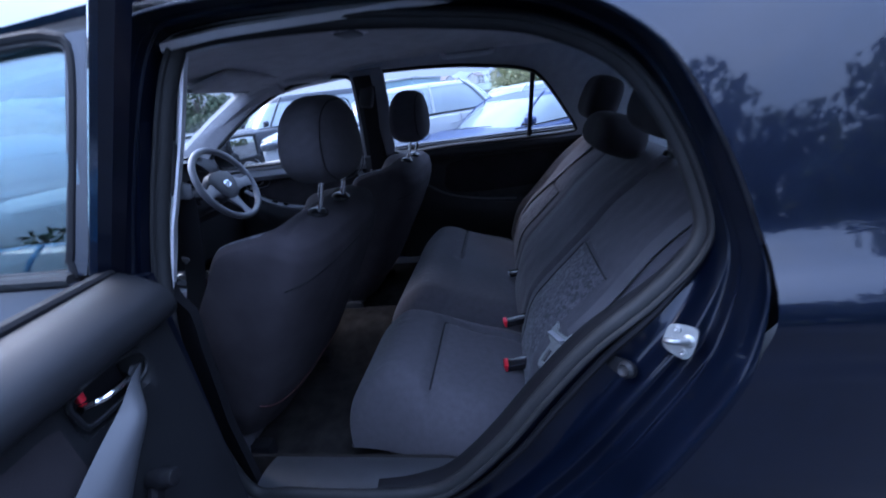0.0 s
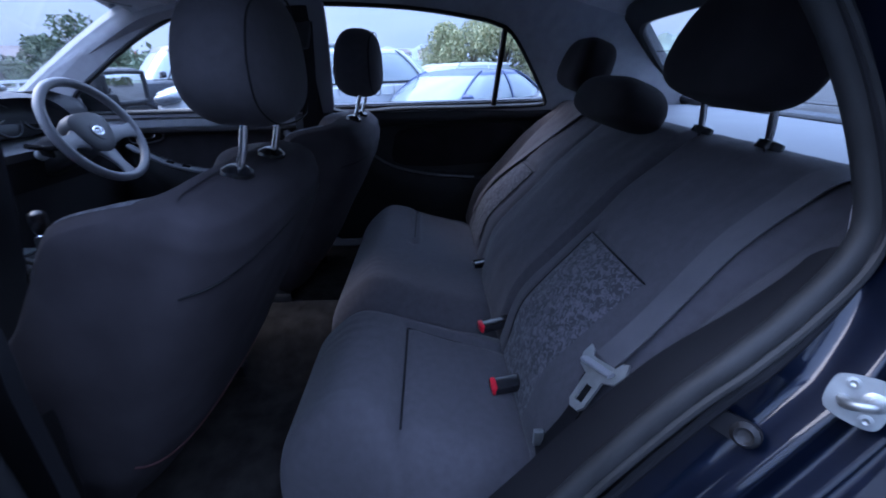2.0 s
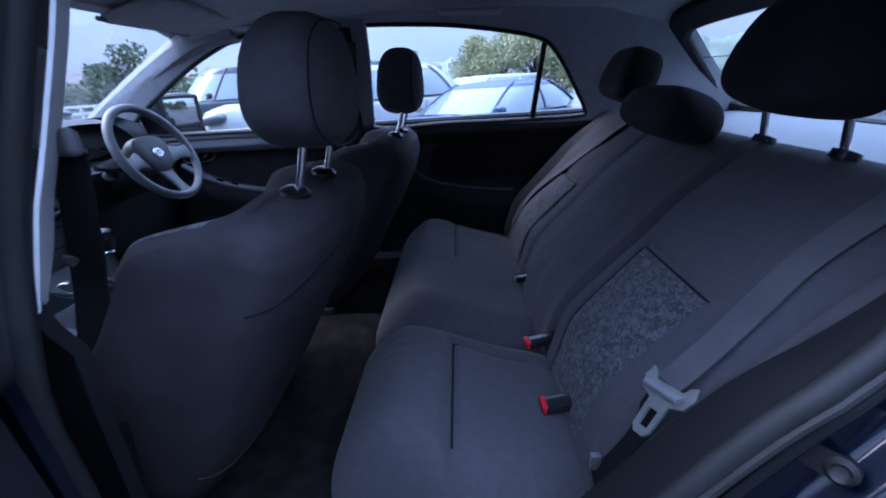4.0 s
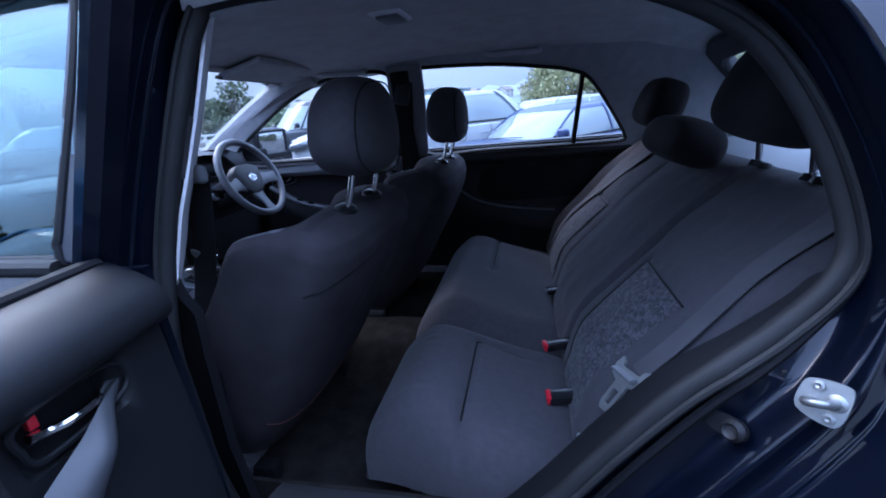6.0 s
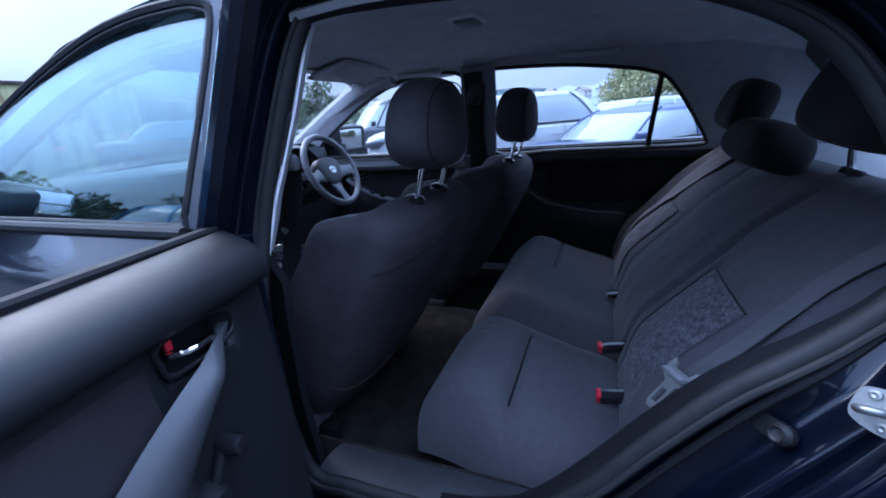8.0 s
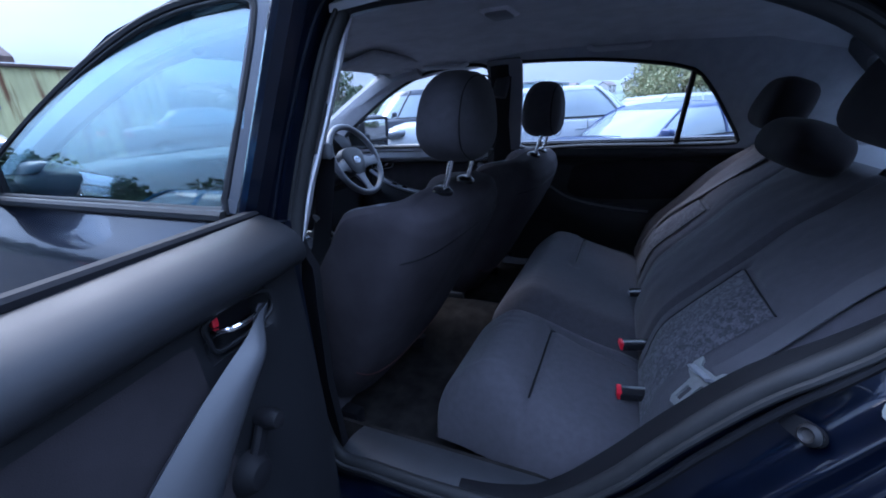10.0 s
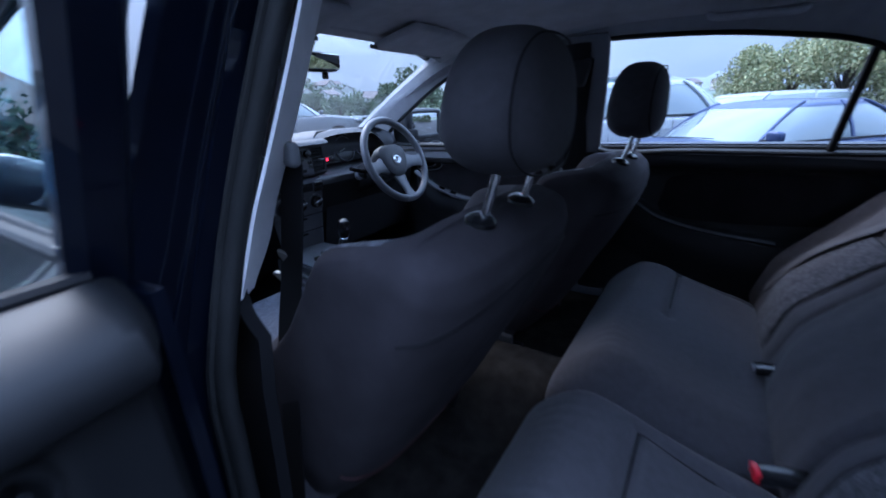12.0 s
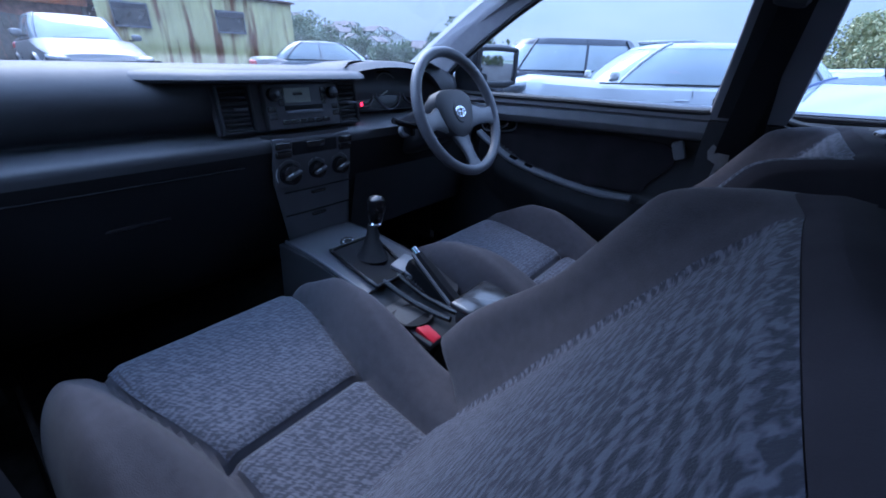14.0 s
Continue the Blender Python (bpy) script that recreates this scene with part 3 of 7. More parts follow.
ob = part("pane", plate(ho, [], on_hatch, 0.004), GLASS, tail)
ob.visible_shadow = False
part("surround", sweep([on_hatch(a, b, 0.008) for a, b in offset2(ho, 0.03)], rect(0.085, 0.03, 0.01), up=(0.72, 0, 0.7), closed=True), PLASTIC, tail, "dark grey tailgate surround")
for k in range(3):
    part("heater_line", tube([on_hatch(a, 0.05 + 0.10 * k, 0.004) for a in (-0.56, -0.28, 0, 0.28, 0.56)], 0.0012, 6), BLACK, tail)
part("tailgate_trim", sheet(lambda u, v: Vector((1.50 + 0.16 * (1 - v), lerp(-0.66, 0.66, u), lerp(0.40, 0.91, v))), 8, 6, 0.02), PLASTIC, tail)
part("roof_end_trim", sheet(lambda u, v: Vector((lerp(1.10, 1.24, v), lerp(-0.55, 0.55, u), lerp(1.31, 1.235, v) - 0.04 * (lerp(-1, 1, u)) ** 4)), 16, 6, 0.012), LINER, tail)


# ---- closed doors on the driver's side ----
def door_trim(x, z, rear):
    """Depth of a door's inner lining: a padded band under the glass, a recess, and an armrest that swells below its edge line."""
    y = table([(0.38, 0.695), (0.50, 0.70), (0.84, 0.705), (0.862, 0.695), (0.872, 0.662), (0.89, 0.645), (0.915, 0.648), (0.932, 0.668)], z)
    if rear:
        za = table([(0.05, 0.80), (0.245, 0.76), (0.307, 0.718), (0.433, 0.678), (0.654, 0.652), (0.80, 0.65)], x)
        k = smooth(x, 0.12, 0.25) * (1 - smooth(x, 0.66, 0.76))
    else:
        za = table([(-0.75, 0.84), (-0.652, 0.794), (-0.547, 0.741), (-0.40, 0.708), (-0.269, 0.691), (-0.12, 0.69)], x)
        k = smooth(x, -0.76, -0.62) * (1 - smooth(x, -0.17, -0.08))
    y -= 0.055 * k * (1 - smooth(z, za - 0.012, za)) * smooth(z, za - 0.22, za - 0.05)
    return y


for nm, x0, x1, rear in (("front_door", -1.0, 0.0, False), ("rear_door", 0.06, 0.95, True)):
    d = thing(nm, (x0, 0.70, 0.38), "closed door lined in black plastic and dark cloth" + (" beside the rear bench" if rear else " beside the driver's seat"), "car door")
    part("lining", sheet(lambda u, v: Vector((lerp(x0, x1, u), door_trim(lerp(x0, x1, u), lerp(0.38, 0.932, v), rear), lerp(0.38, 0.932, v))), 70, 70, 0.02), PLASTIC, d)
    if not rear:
        part("sill_roll", sheet(lambda u, v: Vector((lerp(x0, x1, u), door_trim(lerp(x0, x1, u), lerp(0.866, 0.931, v), rear) - 0.003, lerp(0.866, 0.931, v))), 50, 20), DOORR, d, "padded roll under the window, highlight painted in")
    rows = [(0.245, 0.757), (0.307, 0.716), (0.36, 0.695), (0.433, 0.677), (0.54, 0.661), (0.654, 0.651)] if rear else [(-0.70, 0.825), (-0.652, 0.794), (-0.547, 0.741), (-0.40, 0.708), (-0.269, 0.691), (-0.171, 0.692)]
    path = curve([(x, 0.652 if not rear else 0.655, z) for x, z in rows], 6)
    part("armrest_edge", sweep(path, rect(0.012 if rear else 0.022, 0.008 if rear else 0.014, 0.003), up=(0, -0.4, 1)), GREYP, d, "pale edge of the door armrest")
    part("window_seal", sweep([(x0 + 0.03, 0.672, 0.936), ((x0 + x1) / 2, 0.674, 0.936), (x1 - 0.03, 0.672, 0.936)], rect(0.02, 0.012, 0.003)), BLACK, d)
    cloth = [(x0 + 0.30, 0.70), (x1 - 0.22, 0.70), (x1 - 0.14, 0.74), (x1 - 0.12, 0.845), (x0 + 0.34, 0.848), (x0 + 0.27, 0.79)]
    part("cloth_insert", plate(curve2(cloth, 4), [], lambda a, b, dd: Vector((a, 0.703 - dd, b)), 0.008), CLOTH_DARK, d, "dark cloth door insert")
    if not rear:
        part("handle_cup", box((-0.645, 0.700, 0.85), (0.115, 0.020, 0.05), 0.012), BLACK, d)
        handle = part("door_handle", sweep(curve([(-0.69, 0.690, 0.838), (-0.665, 0.680, 0.838), (-0.62, 0.676, 0.845), (-0.605, 0.684, 0.858)], 5), rect(0.012, 0.010, 0.003)), CHROME, d, "chrome inside door handle")
        part("handle_frame", sweep(curve([(-0.70, 0.689, 0.828), (-0.59, 0.689, 0.836), (-0.588, 0.689, 0.872), (-0.70, 0.689, 0.872)], 4, True), circle(0.003, 6), up=(0, 1, 0), closed=True), GREYP, d)
        for k in range(3):
            part("window_switch", box((-0.56 + 0.06 * k, 0.655, 0.752 - 0.018 * k), (0.03, 0.016, 0.010), 0.003, turn=Euler((0.2, 0.28, 0)).to_matrix()), PIANO, d)
        part("end_cap", box((-0.085, 0.690, 0.835), (0.030, 0.02, 0.05), 0.008, turn=Euler((0, -0.35, 0)).to_matrix()), GREYP, d)
    else:
        part("handle_cup", box((0.20, 0.700, 0.83), (0.10, 0.020, 0.045), 0.012), BLACK, d)

# ---- door mirror on the driver's side ----
dm = thing("door_mirror", (-0.75, 0.80, 0.95), "navy door mirror reflecting trees, outside the front door glass", "door mirror")
part("housing", blob((-0.794, 0.829, 1.03), (0.050, 0.104, 0.074), 0.36, 0.36, 40, 24, Euler((0, 0.05, -0.30)).to_matrix()), PLASTIC, dm)
part("mirror_glass", box((-0.744, 0.814, 1.03), (0.006, 0.160, 0.104), 0.003, turn=Euler((0, 0.055, -0.30)).to_matrix()), MIRROR, dm, "mirror glass")
tm = Euler((0, 0.055, -0.30)).to_matrix()
part("glass_rim", sweep(curve([Vector((-0.742, 0.814, 1.03)) + tm @ Vector((0, a, b)) for a, b in ((-0.070, -0.056), (0.070, -0.056), (0.084, -0.040), (0.084, 0.040), (0.070, 0.056), (-0.070, 0.056), (-0.084, 0.040), (-0.084, -0.040))], 3, True), rect(0.016, 0.014, 0.004), up=tuple(tm @ Vector((1, 0, 0))), closed=True), PLASTIC, dm, "black rim round the mirror glass")
part("mount", box((-0.775, 0.72, 0.985), (0.06, 0.09, 0.05), 0.015), BLACK, dm)
part("sail", sheet(lambda u, v: Vector((lerp(-0.80, -0.66, u), 0.650, lerp(0.95, 0.955 + 0.09 * (1 - u), v))), 4, 4, 0.012), BLACK, dm)

# ---- the front door on the near side, seen from outside ----
fd = thing("front_door", (-0.5, -0.80, 0.37), "closed navy front door with a glossy pillar strip and reflective glass", "car door")
part("outer_skin", sheet(lambda u, v: Vector((lerp(-0.96, 0.005, u), -(y_out(lerp(0.37, 0.965, v)) + 0.010 * math.exp(-((lerp(0.37, 0.965, v) - 0.87) / 0.03) ** 2)), lerp(0.37, 0.965, v))), 40, 30, 0.012), NAVY, fd)
part("lining", sheet(lambda u, v: Vector((lerp(-1.0, -0.02, u), -door_trim(lerp(-1.0, -0.02, u), lerp(0.38, 0.932, v), False), lerp(0.38, 0.932, v))), 50, 50, 0.02), PLASTIC, fd)
FLW = [(-0.76, 0.985), (-0.40, 0.982), (-0.060, 0.978), (-0.040, 0.99), (-0.027, 1.05), (0.008, 1.25), (-0.01, 1.285), (-0.09, 1.292), (-0.19, 1.288), (-0.30, 1.268), (-0.46, 1.215), (-0.66, 1.125), (-0.83, 1.03), (-0.86, 0.995)]
flw = curve2(FLW, 5)


def on_left_out(x, z, d):
    return Vector((x, -(0.755 - 0.32 * (z - 0.97) - d), z))


def pane(u, v):
    """The curved front door glass."""
    x = lerp(-0.865, 0.010, u)
    top = table([(-0.86, 1.00), (-0.83, 1.035), (-0.66, 1.13), (-0.46, 1.22), (-0.30, 1.273), (-0.19, 1.293), (-0.01, 1.293), (0.012, 1.26)], x)
    z = lerp(0.972, top, v)
    return Vector((x, -(0.757 - 0.17 * (z - 0.97) - 0.50 * (z - 0.97) ** 2), z))


ob = part("window_pane", sheet(pane, 30, 18, 0.004), GLASS_T, fd, "tinted side glass full of reflections")
ob.visible_shadow = False
part("window_frame", sweep([on_left_out(x, z, -0.004) for x, z in offset2(flw, 0.014)], rect(0.018, 0.022, 0.005), up=(0, 1, 0), closed=True), BLACK, fd)
part("window_gasket", sweep([on_left_out(x, z, -0.006) for x, z in offset2(flw, 0.004)], rect(0.008, 0.012, 0.003), up=(0, 1, 0), closed=True), RUBBER, fd, "dark window gasket")
part("belt_moulding", sweep([(-0.88, -0.772, 0.972), (-0.45, -0.776, 0.970), (-0.02, -0.772, 0.966)], rect(0.022, 0.018, 0.005)), RUBBER, fd, "dark waistline moulding")
part("pillar_strip", sheet(lambda u, v: Vector((lerp(-0.034, 0.0, u) + (0.052 + 0.034 * u) * v, -(0.768 - 0.32 * (lerp(0.97, 1.30, v) - 0.97)), lerp(0.97, 1.30, v))), 6, 12, 0.012), NAVY, fd, "glossy navy pillar strip")
part("sail", sheet(lambda u, v: Vector((lerp(-0.90, -0.77, u), -0.758, lerp(0.97, 0.98 + 0.07 * u, v))), 4, 4, 0.012), BLACK, fd)
dml = thing("door_mirror", (-0.82, -0.86, 0.95), "navy door mirror mounted on the closed front door", "door mirror")
part("housing", blob((-0.83, -0.885, 1.03), (0.055, 0.095, 0.065), 0.55, 0.6, 24, 14), NAVY, dml)
part("mirror_glass", box((-0.782, -0.885, 1.03), (0.006, 0.155, 0.098), 0.003, turn=Euler((0, -0.06, 0.30)).to_matrix()), MIRROR, dml, "mirror glass")
part("mount", box((-0.82, -0.79, 0.99), (0.06, 0.08, 0.05), 0.015), BLACK, dml)

# ---- the open rear door: local along the door, out of its lining, up ----
HINGE, OPEN = Vector((0.035, -0.785, 0)), radians(83)
ALONG, OUT = Vector((math.cos(OPEN), -math.sin(OPEN), 0)), Vector((math.sin(OPEN), math.cos(OPEN), 0))


def on_door(s, n, z):
    return HINGE + ALONG * s + OUT * n + Vector((0, 0, z))


rd = thing("rear_door", tuple(on_door(0.4, 0, 0.40)), "navy rear door swung open, black padded lining with silver pull", "car door")
LINE = [(0.40, 0.085), (0.46, 0.105), (0.60, 0.112), (0.70, 0.112), (0.80, 0.108), (0.900, 0.104), (0.911, 0.105), (0.916, 0.118), (0.926, 0.127), (0.942, 0.127), (0.960, 0.116), (0.974, 0.090), (0.980, 0.060), (0.978, 0.045)]

LINE = curve2(LINE, 4, False)


def rear_lining(u, v, lift=0.0):
    s = lerp(0.004, 0.83, u)
    i = v * (len(LINE) - 1)
    k = min(len(LINE) - 2, int(i))
    z, n = lerp(LINE[k][0], LINE[k + 1][0], i - k), lerp(LINE[k][1], LINE[k + 1][1], i - k)
    bulge = 0.055 * smooth(s, 0.22, 0.34) * (1 - smooth(s, 0.62, 0.74)) * (1 - smooth(z, 0.70, 0.80)) * smooth(z, 0.52, 0.62)
    cup = 0.030 * smooth(s, 0.092, 0.104) * (1 - smooth(s, 0.185, 0.20)) * smooth(z, 0.862, 0.870) * (1 - smooth(z, 0.902, 0.910))
    n = n + bulge - cup + lift
    n -= 0.05 * (1 - smooth(s, 0.0, 0.035))
    return on_door(s, n, z - 0.015 * (s - 0.1) * smooth(z, 0.85, 0.9))


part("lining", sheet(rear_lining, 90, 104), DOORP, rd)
part("cloth_insert", sheet(lambda u, v: rear_lining(lerp(0.252, 0.93, u) - 0.02 * (1 - v), lerp(2.0, 4.92, v) / 13, 0.004 * min(1, 12 * min(u, 1 - u, v, 1 - v))), 50, 36), CLOTH_DARK, rd, "dark cloth door insert")
part("outer_skin", sheet(lambda u, v: on_door(lerp(0.0, 0.86, u), -0.045 - 0.05 * math.sin(math.pi * min(1, v * 1.1)) * 0.5 + 0.03 * v, lerp(0.37, 0.965, v)), 24, 16, 0.01), NAVY, rd)
part("hinge_edge", sheet(lambda u, v: on_door(0.0, lerp(-0.045, 0.075, u), lerp(0.38, 0.965, v)), 4, 12, 0.012), NAVY, rd)
part("belt_seal", sweep([on_door(s, 0.040, 0.980) for s in (0.02, 0.3, 0.6, 0.82)], rect(0.022, 0.014, 0.004)), BLACK, rd)


def door_glass(s, z, n0):
    return on_door(s, n0 + 0.46 * (z - 0.98), z)


ob = part("window_pane", sheet(lambda u, v: door_glass(lerp(0.018, 0.70, u), lerp(0.96, 1.32 - 0.02 * u, v), 0.024), 6, 6, 0.004), GLASS, rd, "raised window glass")
ob.visible_shadow = False
part("window_upright", sweep([door_glass(0.006, z, 0.026) for z in (0.94, 1.05, 1.16, 1.33)], rect(0.046, 0.030, 0.010), up=tuple(OUT)), NAVY, rd, "navy upright of the window frame")
part("window_header", sweep([door_glass(s, z, 0.022) for s, z in ((0.0, 1.33), (0.25, 1.325), (0.5, 1.295), (0.66, 1.24), (0.76, 1.13), (0.82, 0.97))], rect(0.04, 0.04, 0.010), up=tuple(OUT)), NAVY, rd)
# inside handle in its cup, the pull bar and the winder
part("cup_rim", sweep(curve([on_door(0.100, 0.107, 0.872), on_door(0.18, 0.107, 0.866), on_door(0.194, 0.107, 0.885), on_door(0.188, 0.107, 0.908), on_door(0.105, 0.107, 0.906)], 5, True), circle(0.003, 6), up=tuple(OUT), closed=True), DOORP, rd)
h = part("door_handle", sweep(curve([on_door(0.117, 0.098, 0.882), on_door(0.130, 0.108, 0.883), on_door(0.155, 0.110, 0.884), on_door(0.168, 0.103, 0.884), on_door(0.183, 0.101, 0.888)], 5), rect(0.009, 0.007, 0.002), up=(0, 0, 1)), CHROME, rd, "chrome inside door handle")
part("lock_tab", box(tuple(on_door(0.171, 0.092, 0.895)), (0.008, 0.008, 0.013), 0.002), RED, rd, "red lock tab")
part("cup_back", box(tuple(on_door(0.148, 0.076, 0.888)), (0.012, 0.085, 0.036), 0.004, 2, Euler((0, 0, OPEN * 0 + radians(7))).to_matrix()), BLACK, rd)


def pull(u, v):
    """From a narrow tip by the handle the pull widens downwards; v runs from its upper to its lower edge."""
    k = u ** 0.9
    su, zu = lerp(0.104, 0.345, k), 0.889 - 0.060 * k - 0.05 * k * k
    sl, zl = lerp(0.104, 0.275, k), 0.886 - 0.20 * k
    s, z = lerp(su, sl, v), lerp(zu, zl, v)
    return on_door(s, 0.110 + 0.030 * smooth(u, 0, 0.25) * math.sin(math.pi * lerp(0.12, 0.95, v)) + 0.012 * k, z)


part("door_pull", sheet(pull, 30, 12, 0.012), PULL, rd, "satin grey door pull")
axis = OUT.to_track_quat('Z', 'Y').to_matrix().to_4x4()
part("winder_boss", lathe([(0.001, 0.0), (0.028, 0.0), (0.026, 0.016), (0.016, 0.028), (0.001, 0.03)], Matrix.Translation(on_door(0.195, 0.105, 0.705)) @ axis, 20), BLACK, rd)
part("winder_handle", sweep(curve([on_door(0.195, 0.118, 0.705), on_door(0.18, 0.120, 0.730), on_door(0.162, 0.118, 0.755)], 4), rect(0.020, 0.012, 0.004), up=tuple(OUT)), BLACK, rd)
part("winder_knob", lathe([(0.001, 0.0), (0.012, 0.0), (0.014, 0.018), (0.010, 0.030), (0.001, 0.032)], Matrix.Translation(on_door(0.160, 0.112, 0.758)) @ axis, 16), PIANO, rd, "dark winder knob")


# ---- seats ----
def rim(t, r):
    """Height factor of a stuffed edge of relative width r."""
    k = min(t, 1 - t) / r
    return 1.0 if k >= 1 else math.sqrt(max(0.0, 1 - (1 - k) ** 2))


def pillow(place, la, lb, top, ra, rb, na, nb):
    """A stuffed pad over la x lb metres with rounded edges and a flat back."""
    bm = bmesh.new()

    def ease(i, n):
        t = i / n
        return lerp(t, 0.5 - 0.5 * math.cos(math.pi * t), 0.6)
    up = [[bm.verts.new(place(ease(i, na) * la, ease(j, nb) * lb, top(ease(i, na) * la, ease(j, nb) * lb) * rim(ease(i, na), ra / la) * rim(ease(j, nb), rb / lb))) for j in range(nb + 1)] for i in range(na + 1)]
    for i in range(na):
        for j in range(nb):
            bm.faces.new((up[i][j], up[i + 1][j], up[i + 1][j + 1], up[i][j + 1]))
    edge = [up[i][0] for i in range(na + 1)] + [up[na][j] for j in range(1, nb + 1)] + [up[i][nb] for i in range(na - 1, -1, -1)] + [up[0][j] for j in range(nb - 1, 0, -1)]
    bm.faces.new(edge)
    return bm


def groove(p, a, b, w):
    """How near p lies to the seam from a to b, 1 on it."""
    p, a, b = Vector(p), Vector(a), Vector(b)
    t = max(0, min(1, (p - a).dot(b - a) / (b - a).length_squared))
    return math.exp(-((p - (a + (b - a) * t)).length / w) ** 2)


def seams(p, lines, w=0.009):
    return max(groove(p, a, b, w) for a, b in lines)


def front_seat(yc):
    seat = thing("passenger_seat", (-0.2, yc, 0.36), "charcoal cloth passenger seat with ribbed centre and chrome-posted headrest", "car seat", "front seats")
    sx = [(0, -0.095), (0.3, 0.005), (0.6, 0.103), (0.85, 0.176), (1, 0.207)]
    sz = [(0, 0.47), (0.3, 0.60), (0.6, 0.75), (0.85, 0.868), (1, 0.933)]
    hw = [(0, 0.235), (0.15, 0.250), (0.5, 0.256), (0.7, 0.257), (0.85, 0.256), (0.93, 0.252), (0.975, 0.238), (1, 0.205)]
    hd = [(0, 0.100), (0.3, 0.098), (0.6, 0.090), (0.8, 0.080), (0.92, 0.066), (0.975, 0.046), (1, 0.014)]

    def back(s, th, lift=0.0):
        x, z = table(sx, s), table(sz, s)
        w, dpt = table(hw, s), table(hd, s)
        c, n = math.cos(th), math.sin(th)
        a = math.copysign(abs(c) ** 0.64, c) * w
        b = math.copysign(abs(n) ** 0.58, n) * dpt
        if n > 0:
            side = smooth(abs(a), 0.14, 0.215)
            b += ((0.078 + 0.045 * (1 - smooth(s, 0.25, 0.6))) * side - 0.006 * (1 - side)) * smooth(s, 0.0, 0.15) * (1 - smooth(s, 0.81, 1.0)) * min(1, 3 * n)
            b -= 0.004 * groove((abs(a), s * 0.5), (0.181, 0.0), (0.176, 0.44), 0.010)
        else:
            b -= 0.004 * math.sin(9 * s + 3 * a) * (1 - s)
        b += lift
        fx, fz = -0.90, 0.43
        return Vector((x + fx * b, yc + a, z + fz * b))
    ns, nt = 60, 96
    rows = []
    for i in range(ns + 1):
        s = i / ns
        s = lerp(s, math.sin(s * math.pi / 2), 0.6)
        rows.append([back(s, 2 * math.pi * k / nt) for k in range(nt)])
    backrest = part("backrest", loft(rows), BACKC, seat)
    for ta, tb, cloth in ((0.30, math.acos(0.60 ** (1 / 0.64)), CLOTH), (math.pi - math.acos(0.86 ** (1 / 0.64)), math.pi + 0.02, BACKC)):
        part("side_cover", sheet(lambda u, v: back(lerp(0.06, 0.945, v), lerp(ta, tb, u), 0.0065), 40, 70), cloth, backrest, "charcoal cloth bolster cover")
    part("upper_cover", sheet(lambda u, v: back(lerp(0.945, 0.99, v), lerp(0.30, math.pi - 0.05, u), 0.0062), 60, 10), BACKC, backrest)
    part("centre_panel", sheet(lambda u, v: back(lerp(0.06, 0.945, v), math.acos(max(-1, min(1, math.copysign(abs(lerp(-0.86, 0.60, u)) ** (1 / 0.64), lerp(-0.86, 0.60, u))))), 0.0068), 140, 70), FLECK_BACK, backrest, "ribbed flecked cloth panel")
    part("back_seam", sweep([back(0.80 + 0.075 * math.sin(math.pi * k / 40) ** 0.7, lerp(math.pi + 0.12, 2 * math.pi - 0.12, k / 40), -0.0006) for k in range(41)], circle(0.0018, 6)), BLACK, backrest)
    pocket = [back(0.24 - 0.05 * math.sin(math.pi * k / 30), lerp(math.pi + 0.30, 2 * math.pi - 0.30, k / 30), -0.001) for k in range(31)]
    part("pocket_piping", sweep(pocket, circle(0.0022, 6)), PIPING, backrest, "dark red piping along the back's lower seam")
    # cushion: a flat centre between two fat bolsters
    x0, x1, y0, y1 = -0.675, -0.055, yc - 0.266, yc + 0.246

    def half(x):
        return lerp(0.162, 0.105, smooth(x, -0.60, -0.26))

    def top(a, b):
        x, y = x0 + a, y0 + b - yc
        w = half(x)
        side = smooth(abs(y), w - 0.002, w + 0.055)
        h = 0.163 + 0.014 * math.exp(-((x + 0.58) / 0.09) ** 2) - 0.035 * smooth(x, -0.4, -0.08)
        h += side * (0.010 + 0.074 * smooth(x, x0 + 0.03, x0 + 0.22) * (1 - 0.85 * smooth(x, -0.42, -0.20)))
        h -= 0.016 * groove((abs(y), 0), (w + 0.004, 0), (w + 0.0041, 0), 0.010) + 0.016 * groove((x, abs(y)), (-0.322, 0.0), (-0.322, w), 0.010)
        h += 0.008 * (1 - side) * math.exp(-((x + 0.47) / 0.10) ** 2)
        return h
    cushion = part("cushion", pillow(lambda a, b, h: Vector((x0 + a, y0 + b, 0.405 + h)), x1 - x0, y1 - y0, top, 0.085, 0.060, 80, 90), CLOTH, seat)

    def panel_at(x, q):
        y = q * (half(x) - 0.004)
        return Vector((x, yc + y, 0.4075 + top(x - x0, yc + y - y0) * rim((x - x0) / (x1 - x0), 0.080 / (x1 - x0))))
    for xa, xb in ((-0.640, -0.330), (-0.314, -0.10)):
        part("centre_panel", sheet(lambda u, v: panel_at(lerp(xa, xb, u), lerp(-1, 1, v)), 22, 20), FLECK_SEAT, cushion, "ribbed flecked cloth panel")
    part("seat_base", box((-0.33, yc, 0.395), (0.50, 0.44, 0.07), 0.02), PLASTIC, seat)
    for dx in (-0.52, -0.10):
        for dy in (-0.19, 0.19):
            part("seat_rail", box((dx, yc + dy, 0.362), (0.16, 0.035, 0.05), 0.006), BLACK, seat)
    part("recline_lever", box((-0.08, yc - 0.262, 0.44), (0.12, 0.02, 0.03), 0.008), PLASTIC, seat)
    # headrest on two posts
    lean = Euler((0, radians(4), 0)).to_matrix()

